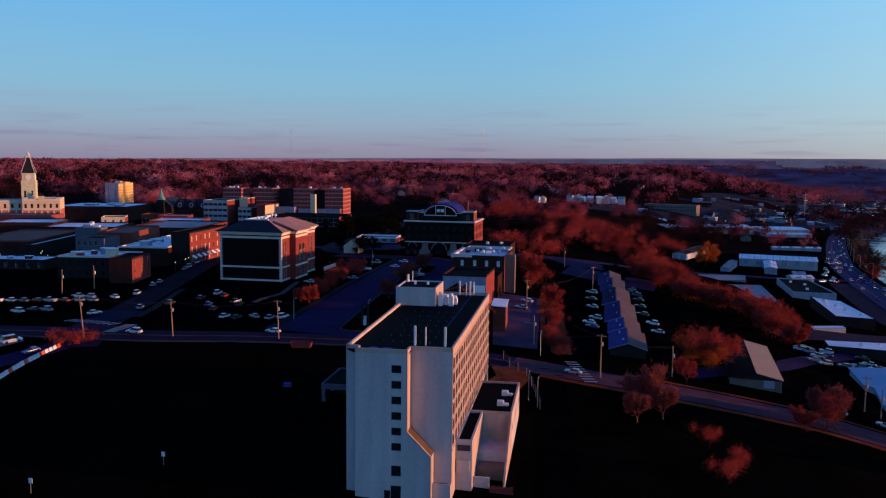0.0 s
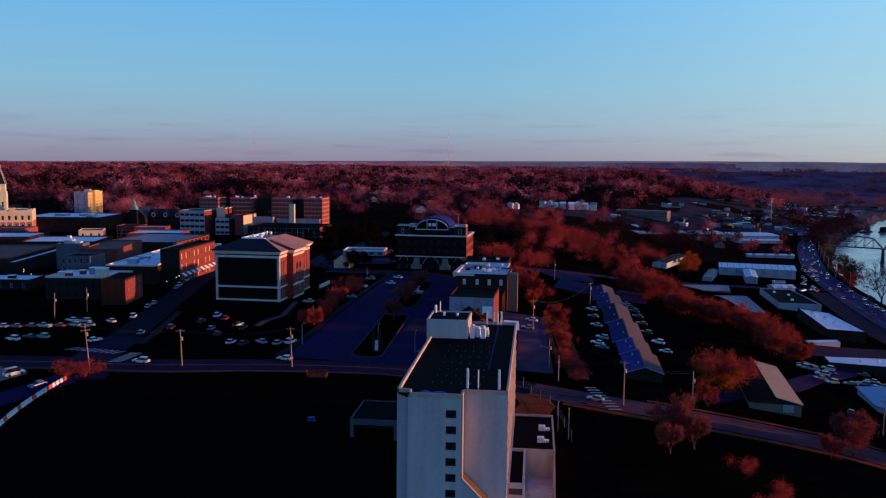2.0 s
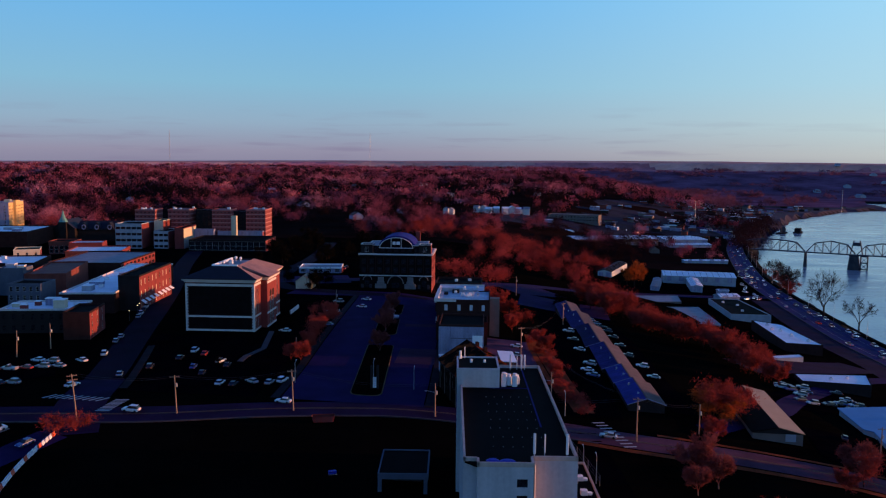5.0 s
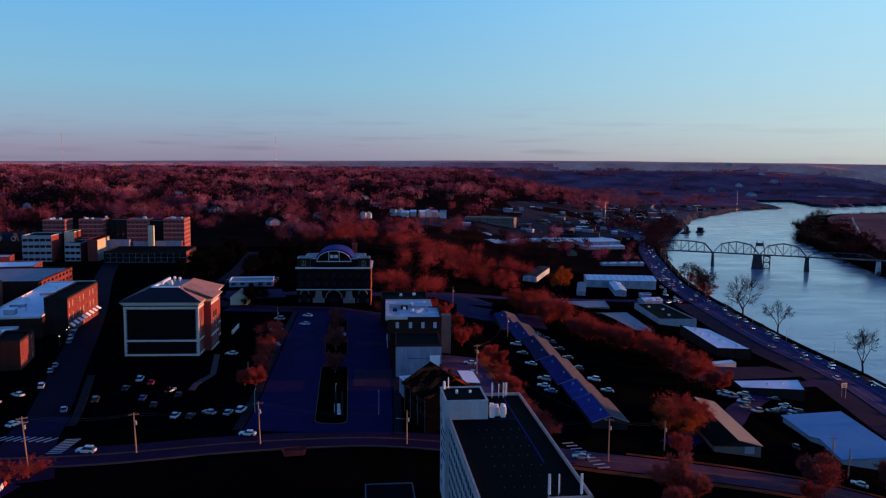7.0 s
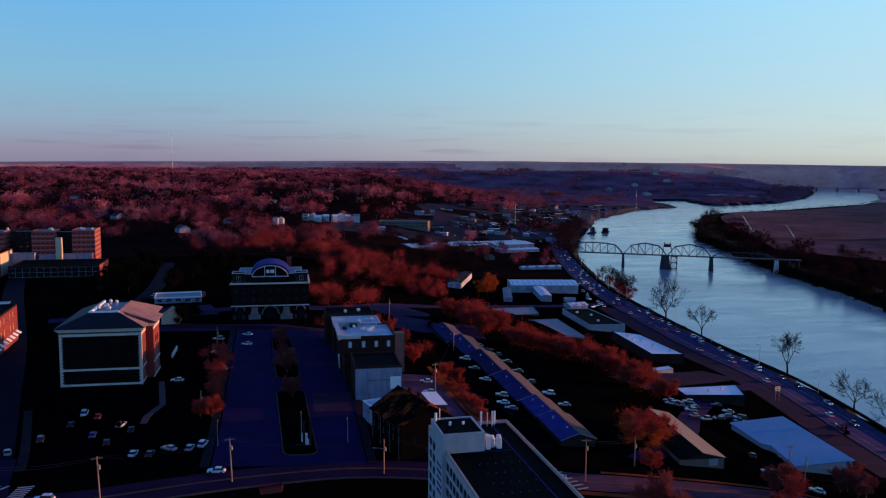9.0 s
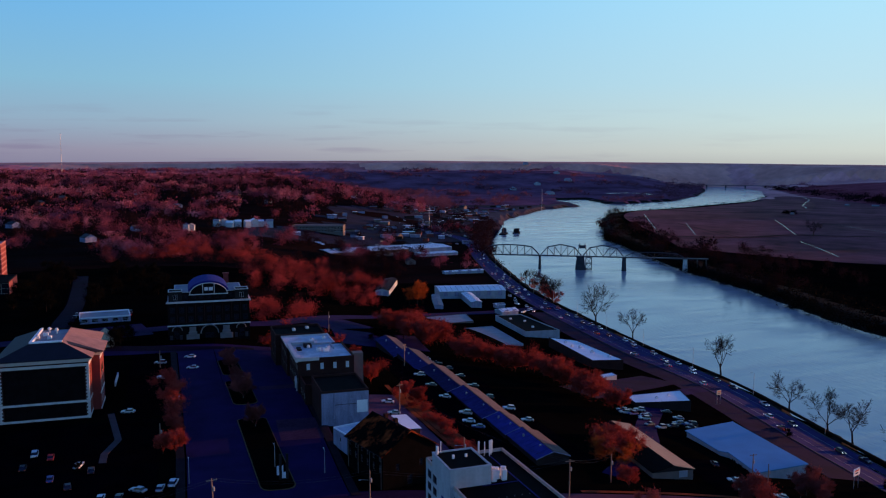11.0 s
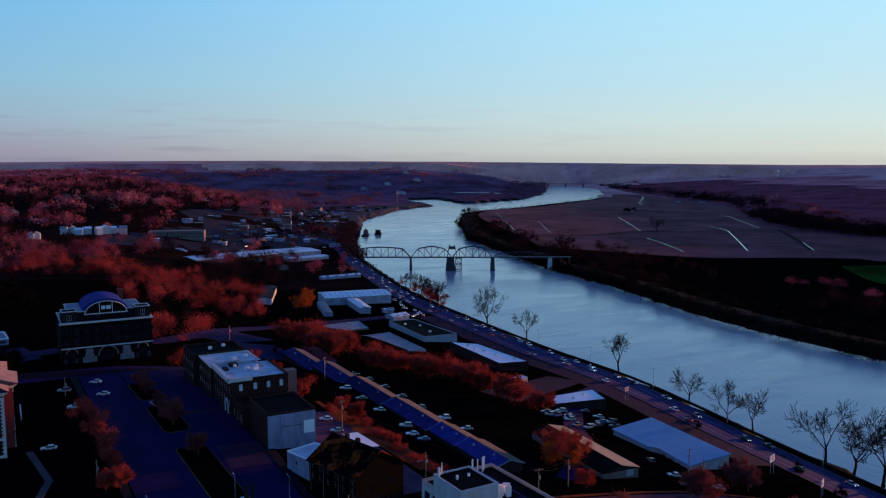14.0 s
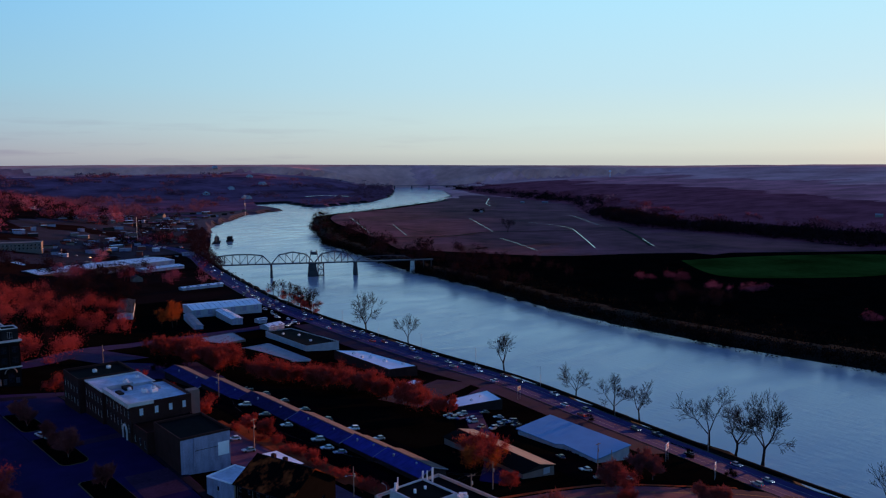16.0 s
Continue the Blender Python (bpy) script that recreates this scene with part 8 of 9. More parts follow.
def woods(name, label, pts, radius, height, tris, material, seed, leaf):
    """Crowns of many small blades, all in one mesh: pts n x 2, radius and height per crown."""
    r = np.random.RandomState(seed)
    n = len(pts)
    k = tris
    base = ground(pts[:, 0], pts[:, 1])
    lob = r.normal(size=(n, 4, 3)) * np.array([0.42, 0.42, 0.20]) + np.array([0, 0, 0.62])
    pick = r.randint(0, 4, (n, k))
    c = np.take_along_axis(lob, pick[..., None].repeat(3, 2), 1)
    v = r.normal(size=(n, k, 3))
    v /= np.linalg.norm(v, axis=2, keepdims=True)
    rad = np.minimum(np.abs(r.normal(size=(n, k, 1))) * 0.36 + 0.08, 0.95)
    q = c + v * rad * np.array([1, 1, 0.55])
    q[..., 2] = np.clip(q[..., 2], 0.05, 1.2)
    P = np.empty((n, k, 3))
    P[..., 0] = pts[:, None, 0] + q[..., 0] * radius[:, None]
    P[..., 1] = pts[:, None, 1] + q[..., 1] * radius[:, None]
    P[..., 2] = base[:, None] + q[..., 2] * height[:, None]
    d = v * 0.7 + r.normal(size=(n, k, 3)) * 0.5 + np.array([0, 0, 0.35])
    d /= np.linalg.norm(d, axis=2, keepdims=True)
    s = np.cross(d, r.normal(size=(n, k, 3)))
    s /= np.linalg.norm(s, axis=2, keepdims=True)
    L = (leaf * radius)[:, None, None] * r.uniform(0.6, 1.5, (n, k, 1))
    W = L * r.uniform(0.25, 0.5, (n, k, 1))
    A = np.stack([P - s * W, P + s * W, P + d * L], 2).reshape(-1, 3)
    F = np.arange(len(A)).reshape(-1, 3)
    me = bpy.data.meshes.new(name)
    me.vertices.add(len(A))
    me.vertices.foreach_set("co", A.ravel())
    me.loops.add(len(A))
    me.loops.foreach_set("vertex_index", F.ravel())
    me.polygons.add(len(F))
    me.polygons.foreach_set("loop_start", np.arange(0, len(A), 3))
    me.polygons.foreach_set("loop_total", np.full(len(F), 3))
    me.materials.append(material)
    me.update()
    me.validate()
    return tagged(new(name, me), label, "woods", "", "stuff")


def scatter(n, seed, r0, r1, az0, az1, spacing):
    """Points over a sector of the land, thinning outwards, clear of the river, the fields and the buildings."""
    r = np.random.RandomState(seed)
    out = []
    d = r0 + (r1 - r0) * r.random_sample(n * 3) ** spacing
    a = np.radians(r.uniform(az0, az1, n * 3))
    x, y = -20 - d * np.sin(a), -60 + d * np.cos(a)
    dn, df, wet, far, hill = zones(x, y)
    ok = ~wet & (dn > 25)
    ok &= ~(far & (hill < 0) & (inside(x, y, FIELD) | inside(x, y, CROP) | (df > 140)))
    for q in KEEP_CLEAR:
        ok &= ~((x > q[0]) & (x < q[1]) & (y > q[2]) & (y < q[3]))
    # open ground of the town and of the commercial strip along the river
    ok &= ~((y < 330) & (x > -420)) & ~((x > -420) & (x < -125) & (y < 460)) & ~((x > 62) & (y < 640) & ~far)
    ok &= ~((dn < np.where(y > 1500, 150, 330)) & (y > 900) & ~far & (wave(x, y, 0.02, 4.0) > -0.4))
    ok &= (wave(x, y, 0.012, 8.0) > -0.45) & (wave(x, y * 0.6, 0.030, 3.0) + 0.5 * wave(x, y, 0.08, 1.0) > np.interp(np.hypot(x, y), [300, 900, 1300], [0.16, 0.12, -0.05])) & (np.hypot(x, y) < 4150)
    ok &= seg_dist(x, y, FAR_STREET) > 11
    ok &= ~(far & (hill > 170)) & ~(far & (hill < 0) & (y > 1400))
    ok &= seg_dist(x, y, PALE_FIELD) > 150
    ok &= far | (x < 700) | (y < 1900) | (wave(x, y, 0.011, 2.0) > 0.25)
    ok &= seg_dist(x, y, BACK_STREET) > 10
    p = np.stack([x, y], 1)[ok][:n]
    return p


rs = np.random.RandomState(1)


def mixed_woods(label, p, r0, r1, h0, h1, tris, seed, leaf, main="wood_far", dark=-0.62):
    """One stretch of woods, sorted into russet, pale and dark crowns by patches."""
    # patches of near-black crowns paint shaded slopes between the lit ones
    u = 1.25 * wave(p[:, 0], p[:, 1] * 0.7, 0.017, 6.0) + rs.normal(size=len(p)) * 0.42
    dn, df, wet, far, hill = zones(p[:, 0], p[:, 1])
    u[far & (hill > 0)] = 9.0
    # far hill crowns are sorted darker downhill, colouring in the slope's shade
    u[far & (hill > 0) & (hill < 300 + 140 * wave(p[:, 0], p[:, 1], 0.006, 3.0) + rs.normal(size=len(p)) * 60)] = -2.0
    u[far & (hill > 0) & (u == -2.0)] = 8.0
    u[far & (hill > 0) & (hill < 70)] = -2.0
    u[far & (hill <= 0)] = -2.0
    # crowns inside the bend get a duller colour in place of hill shade
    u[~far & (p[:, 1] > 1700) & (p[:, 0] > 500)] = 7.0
    for sel, mt, word in ((u == 9.0, "wood_hill", "haze-paled leafless"), (u < dark, "wood_dark", "shade-dark and evergreen"), ((u >= dark) & (u < 0.75), main, "leafless russet"), (u == 8.0, "wood_mauve", "mauve-brown leafless"), (u == 7.0, "wood_shade", "shade-toned leafless"), ((u >= 0.75) & (u < 7), "wood_pale" if main == "wood_far" else main, "pale leafless")):
        q = p[sel]
        if not len(q):
            continue
        woods("woods", f"{word} {label}", q, rs.uniform(r0, r1, len(q)), rs.uniform(h0, h1, len(q)) * (0.5 if mt == "wood_mauve" else 1.0), tris, M[mt], seed, leaf)
        seed += 1


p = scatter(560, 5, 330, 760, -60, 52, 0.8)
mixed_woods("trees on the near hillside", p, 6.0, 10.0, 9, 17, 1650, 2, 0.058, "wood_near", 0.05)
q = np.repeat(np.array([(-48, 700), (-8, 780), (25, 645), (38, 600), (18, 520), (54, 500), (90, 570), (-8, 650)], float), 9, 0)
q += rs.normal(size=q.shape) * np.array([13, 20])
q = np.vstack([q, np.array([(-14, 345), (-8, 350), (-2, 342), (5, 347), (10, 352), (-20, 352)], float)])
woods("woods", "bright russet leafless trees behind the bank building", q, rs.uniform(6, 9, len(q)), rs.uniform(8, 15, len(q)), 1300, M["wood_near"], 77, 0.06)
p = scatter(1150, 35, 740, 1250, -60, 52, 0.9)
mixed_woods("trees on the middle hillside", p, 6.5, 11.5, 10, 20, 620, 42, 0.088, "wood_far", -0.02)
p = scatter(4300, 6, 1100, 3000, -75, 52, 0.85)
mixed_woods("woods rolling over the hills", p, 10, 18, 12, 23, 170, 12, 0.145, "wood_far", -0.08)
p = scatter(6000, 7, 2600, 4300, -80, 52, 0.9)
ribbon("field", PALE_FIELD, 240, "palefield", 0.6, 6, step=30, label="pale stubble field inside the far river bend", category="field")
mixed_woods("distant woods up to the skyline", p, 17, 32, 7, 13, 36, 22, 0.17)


def bank_scrub(line, side, n, seed, spread, r0, r1, h0, h1, material, label, over=0.0):
    r = np.random.RandomState(seed)
    L = np.array(densify(line, 6))
    i = r.randint(0, len(L), n)
    p = L[i] + r.normal(size=(n, 2)) * 3 + np.array(side) * r.uniform(0, spread, (n, 1))
    dn, df, wet, far, hill = zones(p[:, 0], p[:, 1])
    p = p[(~wet & (np.minimum(dn, df) > 0.8)) | (wet & (df < over))]
    return woods("woods", label, p, r.uniform(r0, r1, len(p)), r.uniform(h0, h1, len(p)), 50, material, seed + 1, 0.17)


# dark riverbank and hill-foot crowns hold their shade in a near-black colour
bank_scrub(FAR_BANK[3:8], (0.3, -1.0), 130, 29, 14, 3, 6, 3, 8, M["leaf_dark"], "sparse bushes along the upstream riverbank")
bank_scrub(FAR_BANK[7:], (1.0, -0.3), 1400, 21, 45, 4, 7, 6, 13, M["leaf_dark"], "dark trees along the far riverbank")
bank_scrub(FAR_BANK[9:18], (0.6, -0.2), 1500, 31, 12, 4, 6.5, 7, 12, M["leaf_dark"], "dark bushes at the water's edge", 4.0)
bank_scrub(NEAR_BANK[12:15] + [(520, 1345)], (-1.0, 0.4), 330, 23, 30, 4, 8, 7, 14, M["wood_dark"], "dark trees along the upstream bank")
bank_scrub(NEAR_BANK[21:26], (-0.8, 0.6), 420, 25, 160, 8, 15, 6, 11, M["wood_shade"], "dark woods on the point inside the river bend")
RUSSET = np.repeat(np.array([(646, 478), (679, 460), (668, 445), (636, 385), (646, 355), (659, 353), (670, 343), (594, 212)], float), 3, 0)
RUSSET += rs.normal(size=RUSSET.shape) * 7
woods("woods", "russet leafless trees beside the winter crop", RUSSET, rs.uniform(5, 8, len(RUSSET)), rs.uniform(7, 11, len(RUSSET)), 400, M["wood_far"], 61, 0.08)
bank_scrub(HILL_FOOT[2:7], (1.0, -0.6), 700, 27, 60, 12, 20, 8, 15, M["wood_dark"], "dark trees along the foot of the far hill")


# ---- swing bridge over the river ----
def bridge():
    a = Vector((297.0, 842.0, 0))
    u = Vector((0.881, -0.473, 0)).normalized()
    yaw = math.degrees(math.atan2(u.y, u.x))
    T = thing("truss_bridge", pose(a.x, a.y, -21.0, 0, 0, yaw), "dark steel truss bridge on concrete piers across the river", "bridge")

    def member(name, p, q, r):
        bm = B()
        rod(bm, p, q, r, n=4)
        part(name, bm, M["darksteel"], T)

    def truss(x0, x1, n, rise, side, peak, k):
        st = (x1 - x0) / n
        top = []
        for i in range(n + 1):
            v = i / n
            if peak:
                h = rise * (0.62 + 0.38 * (1 - abs(2 * v - 1))) if 0 < i < n else 0
            else:
                h = rise * (1 - (2 * v - 1) ** 2) ** 0.5 * 0.55 + rise * 0.45 if 0 < i < n else 0
            top.append((x0 + st * i, h))
        y = side * 2.9
        for i in range(n):
            member("top_chord", (top[i][0], y, top[i][1] + 0.3), (top[i + 1][0], y, top[i + 1][1] + 0.3), 0.42 * k)
            if 0 < i:
                member("truss_post", (top[i][0], y, 0), (top[i][0], y, top[i][1]), 0.24 * k)
            if 0 < i < n - 1:
                b, c = (i, i + 1) if (i < n / 2) else (i + 1, i)
                member("diagonal", (top[b][0], y, top[b][1]), (top[c][0], y, 0), 0.2 * k)
        return top
    for x0, x1, n, r, pk, k in ((0, 71, 8, 11.5, False, 1), (73, 122, 6, 13.0, True, 1), (124, 172, 6, 13.0, True, 1), (174, 243, 8, 5.6, False, 0.6)):
        for s in (-1, 1):
            tp = truss(x0, x1, n, r, s, pk, k)
        for x, h in tp[1:-1]:
            member("sway_brace", (x, -2.9, h + 0.3), (x, 2.9, h + 0.3), 0.22 * k)
    bm = B()
    box(bm, -14, 270, -3.4, 3.4, -1.1, 0.0)
    part("deck", bm, M["darksteel"], T, "dark steel deck with railway sleepers")
    # swing pivot house
    for x in (117, 129):
        for s in (-2.9, 2.9):
            member("tower_leg", (x, s, 0), (123 + (x - 123) * 0.5, s, 15), 0.35)
    bm = B()
    box(bm, 119.5, 126.5, -3.2, 3.2, 9.5, 12.5)
    part("control_house", bm, M["darksteel"], T)
    bm = B()
    box(bm, 118.5, 127.5, -3.6, 3.6, 12.5, 12.9)
    part("house_roof", bm, M["darksteel"], T)
    # open timber guard beside the pivot pier
    for x in (127.6, 134.4):
        for s in (-3.6, 3.6):
            member("guard_post", (x, s, -21), (x, s, -1.1), 0.5)
    for z in (-16, -9, -2):
        for s in (-3.6, 3.6):
            member("guard_rail", (127.6, s, z), (134.4, s, z), 0.35)
    for z in (-16, -9):
        member("guard_brace", (127.6, -3.6, z), (134.4, -3.6, z + 7), 0.25)
        member("guard_brace", (134.4, -3.6, z), (127.6, -3.6, z + 7), 0.25)
    wz = WATER + 21.0 - 3
    for x, w, d in ((72, 2.6, 7), (121, 10.0, 8), (173, 4.6, 8), (244, 4.6, 7)):
        bm = B()
        top = -1.1
        v = []
        for z, k in ((wz, 1.25), (wz + 5, 1.2), (top - 1.2, 0.9), (top, 1.05)):
            v.append([bm.verts.new((x + w * k * cx / 2, d * k * cy / 2, z)) for cx, cy in ((-1, -0.7), (0, -1), (1, -0.7), (1, 0.7), (0, 1), (-1, 0.7))])
        for p, q in zip(v, v[1:]):
            for i in range(6):
                bm.faces.new((p[i], p[(i + 1) % 6], q[(i + 1) % 6], q[i]))
        bm.faces.new(v[-1])
        part("pier", bm, M["stone" if x == 244 else "pier"], T, "pale concrete pier" if x == 244 else "dark stained concrete pier")
    for x in (258, 268):
        bm = B()
        box(bm, x - 0.4, x + 0.4, -2.6, 2.6, -16, -1.1)
        part("trestle", bm, M["darksteel"], T)


bridge()


def far_bridge():
    T = thing("far_bridge", pose(2500, 3330, -22, 0, 0, -40), "slender distant road bridge on tall piers", "bridge")
    bm = B()
    box(bm, -260, 260, -5, 5, -2, 0)
    part("deck", bm, M["pier"], T)
    for x in (-180, -90, 0, 90, 180):
        bm = B()
        box(bm, x - 3, x + 3, -4, 4, -22, -2)
        part("pier", bm, M["pier"], T)


far_bridge()


def barge():
    T = thing("work_barge", pose(496, 1266, WATER, 0, 0, 62), "dark work barge with a deckhouse moored in the river", "barge")
    bm = B()
    box(bm, -20, 20, -6, 6, -0.6, 1.8, 0.5)
    part("hull", bm, M["darkwall"], T)
    bm = B()
    box(bm, 6, 15, -4, 4, 1.8, 8.5, 0.2)
    box(bm, 8, 12, -3, 3, 8.5, 11, 0.2)
    part("deckhouse", bm, M["darksteel"], T)
    bm = B()
    rod(bm, (-6, 0, 1.8), (-6, 0, 12), 0.5)
    rod(bm, (-6, 0, 10), (4, 0, 17), 0.3)
    part("derrick", bm, M["darksteel"], T)
    T2 = thing("work_barge", pose(528, 1282, WATER, 0, 0, 62), "dark flat barge loaded with cargo", "barge")
    bm = B()
    box(bm, -14, 14, -6, 6, -0.6, 2.0, 0.5)
    part("hull", bm, M["darkwall"], T2)
    bm = B()
    box(bm, -9, 9, -4.5, 4.5, 2.0, 8, 0.6)
    part("cargo", bm, M["darkwall"], T2)


barge()

# ---- cars ----
PAINT = {
    "white": mat("white_car_paint", (0.62, 0.63, 0.66), 0.3, var=0.04, bump=0, spec=0.5), "silver": mat("silver_car_paint", (0.34, 0.35, 0.38), 0.3, metal=0.3, var=0.05, bump=0, spec=0.5),
    "dark": mat("dark_car_paint", (0.018, 0.018, 0.022), 0.3, var=0.1, bump=0, spec=0.5), "red": mat("red_car_paint", (0.32, 0.02, 0.02), 0.3, var=0.05, bump=0, spec=0.5),
    "blue": mat("blue_car_paint", (0.03, 0.06, 0.22), 0.3, var=0.05, bump=0, spec=0.5), "grey": mat("grey_car_paint", (0.10, 0.10, 0.115), 0.3, var=0.05, bump=0, spec=0.5)}
CARS = {}


def car_meshes(kind, colour):
    """Body, glasshouse, wheel and lamp meshes of a car that points along +y."""
    L, W, hood, roof, c0, c1 = {"sedan": (4.6, 1.8, 0.86, 1.45, -1.75, 0.95), "suv": (4.8, 1.9, 1.0, 1.75, -2.2, 1.0), "pickup": (5.6, 1.95, 1.05, 1.8, -0.5, 1.2), "van": (5.4, 2.0, 1.15, 2.2, -2.6, 1.6)}[kind]
    bm = B()
    st = [(-L / 2, 0.45, hood * 0.80, 0.86), (-L / 2 + 0.25, 0.28, hood, 0.97), (-L / 4, 0.25, hood * 1.02, 1.0), (L / 4, 0.25, hood * 0.98, 1.0), (L / 2 - 0.3, 0.28, hood * 0.88, 0.96), (L / 2, 0.42, hood * 0.68, 0.84)]
    rings = []
    for y, z0, z1, k in st:
        w = W / 2 * k
        rings.append([bm.verts.new(p) for p in ((-w * 0.94, y, z0), (w * 0.94, y, z0), (w, y, (z0 + z1) / 2), (w * 0.93, y, z1), (-w * 0.93, y, z1), (-w, y, (z0 + z1) / 2))])
    for p, q in zip(rings, rings[1:]):
        for i in range(6):
            bm.faces.new((p[i], p[(i + 1) % 6], q[(i + 1) % 6], q[i]))
    bm.faces.new(rings[0][::-1])
    bm.faces.new(rings[-1])
    # roof panel on its posts
    w = W / 2 * 0.74
    box(bm, -w, w, c0 + 0.45, c1 - 0.75, roof - 0.08, roof, 0.05)
    if kind == "pickup":
        box(bm, -W / 2 * 0.9, W / 2 * 0.9, -L / 2 + 0.1, -L / 2 + 0.2, hood, hood + 0.25)
    bmesh.ops.recalc_face_normals(bm, faces=bm.faces)
    body = bpy.data.meshes.new("body")
    bm.to_mesh(body)
    bm.free()
    body.materials.append(PAINT[colour])
    bm = B()
    w0, w1 = W / 2 * 0.9, W / 2 * 0.73
    lo = [bm.verts.new(p) for p in ((-w0, c0, hood), (w0, c0, hood), (w0, c1, hood * 0.97), (-w0, c1, hood * 0.97))]
    hi = [bm.verts.new(p) for p in ((-w1, c0 + 0.42, roof - 0.08), (w1, c0 + 0.42, roof - 0.08), (w1, c1 - 0.75, roof - 0.08), (-w1, c1 - 0.75, roof - 0.08))]
    for i in range(4):
        bm.faces.new((lo[i], lo[(i + 1) % 4], hi[(i + 1) % 4], hi[i]))
    bm.faces.new(hi)
    glass = bpy.data.meshes.new("cabin_glass")
    bm.to_mesh(glass)
    bm.free()
    glass.materials.append(M["glass"])
    bm = B()
    bmesh.ops.create_cone(bm, cap_ends=True, segments=12, radius1=0.34, radius2=0.34, depth=0.24, matrix=pose(0, 0, 0, 0, 90, 0))
    wheel = bpy.data.meshes.new("wheel")
    bm.to_mesh(wheel)
    bm.free()
    wheel.materials.append(M["tyre"])
    lamps = []
    for nm, mt in (("headlight", "plastic"), ("tail_light", "orange"), ("headlight", "headglow"), ("tail_light", "redglow")):
        bm = B()
        box(bm, -0.2, 0.2, -0.06, 0.06, -0.09, 0.09, 0.02)
        me = bpy.data.meshes.new(nm)
        bm.to_mesh(me)
        bm.free()
        me.materials.append(M[mt])
        lamps.append(me)
    return body, glass, wheel, lamps, (L, W, hood)


WORDS = {"sedan": "saloon car", "suv": "sport utility car", "pickup": "pickup truck", "van": "delivery van"}


def car(x, y, yaw, kind="sedan", colour="white", lit=False, where="parked on asphalt", group="parked cars", lift=0.2):
    if (kind, colour) not in CARS:
        CARS[kind, colour] = car_meshes(kind, colour)
    body, glass, wheel, lamps, (L, W, hood) = CARS[kind, colour]
    T = thing("car", lie(x, y, yaw, lift), f"{colour} {WORDS[kind]} {where}", "car", group)
    again("body", body, T, Matrix())
    again("cabin_glass", glass, T, Matrix())
    for sx in (-1, 1):
        for sy in (-0.3, 0.3):
            again("wheel", wheel, T, pose(sx * (W / 2 - 0.12), L * sy, 0.34))
        again("headlight", lamps[2 if lit else 0], T, pose(sx * W * 0.34, L / 2 - 0.07, hood * 0.66))
        again("tail_light", lamps[3 if lit else 1], T, pose(sx * W * 0.36, -L / 2 + 0.05, hood * 0.72))
    return T


rng = random.Random(5)


def pick():
    return rng.choice(("sedan", "sedan", "suv", "suv", "pickup")), rng.choice(("white", "white", "silver", "silver", "dark", "grey", "red", "blue"))


# parked and passing cars about the town: place, heading, kind, colour
for x, y, a, k, c in ((-143, 94.5, 75, "suv", "white"), (-140, 98, 75, "sedan", "dark"), (-136, 99, 75, "suv", "silver"), (-117.8, 98, -25, "sedan", "white"), (-125.8, 135, 16, "suv", "white"), (-131.4, 160, 16, "sedan", "silver"),
                      (-130.2, 153, 16, "sedan", "silver"), (-143, 125, 80, "sedan", "white"), (-137.6, 124, 80, "suv", "silver"), (-129, 126, 60, "sedan", "white"), (-109.6, 110.7, 18, "sedan", "silver"), (-92.2, 79.3, 84, "suv", "white"),
                      (-54.8, 92.5, 84, "sedan", "white"), (-118.5, 61.6, -30, "van", "white"), (-107, 54.8, 160, "sedan", "blue"), (-97.6, 142.2, 4, "suv", "white"), (-84.9, 130.6, -12, "sedan", "white"),
                      (-77.3, 106.6, -6, "sedan", "white"), (-73.0, 106.0, -6, "sedan", "dark"), (-68.6, 109.7, 55, "sedan", "silver"), (-63.2, 109.7, -10, "sedan", "silver"), (-60.0, 112.4, -14, "suv", "white"), (-74.7, 175.5, 80, "sedan", "silver"),
                      (-66.0, 241.1, 75, "suv", "silver"), (-64.0, 216.7, 78, "pickup", "white"), (-60.8, 188.2, 78, "sedan", "blue"), (-54.3, 248.6, 70, "sedan", "white"), (-53.6, 229.2, 70, "sedan", "white"), (-91, 122.4, 6, "sedan", "blue"),
                      (-86, 116, 8, "sedan", "dark"), (-81.3, 126, 4, "sedan", "dark"), (-93, 138.6, 4, "sedan", "red"), (-99, 132, 4, "sedan", "dark"), (-104, 120, 10, "suv", "dark"), (-38.7, 208.5, 15, "sedan", "white"), (-37.5, 203.5, 15, "sedan", "silver"),
                      (37, 180.6, 80, "sedan", "silver"), (38.5, 161.2, 75, "suv", "silver"), (36.5, 152, 78, "sedan", "white"), (37.8, 145.9, 76, "sedan", "blue"), (36.2, 196, 80, "sedan", "dark"), (36, 212, 80, "suv", "silver"), (12.8, 172.5, 80, "sedan", "white"), (12, 160, 85, "sedan", "silver"), (34, 85.1, 78, "sedan", "silver"),
                      (59.9, 155.1, 85, "sedan", "silver"), (58.8, 170, 85, "suv", "white"), (103, 96, 75, "sedan", "silver"), (106, 110, -20, "sedan", "dark"), (101, 88, 60, "suv", "dark"), (112, 86, 60, "sedan", "silver")):
    car(x, y, a, k, c)
for k in range(9):
    kd, cl = pick()
    car(-168 + k * 4.4, 108 + k * 1.3 + rng.uniform(-0.6, 0.6), 82, kd, cl, where="parked in the lot behind the corner building")
for k in range(7):
    kd, cl = pick()
    car(55.8 - k * 0.27, 184 + k * 16.2, 78, kd, rng.choice(("dark", "silver", "blue")), where="parked beside the long sheds")
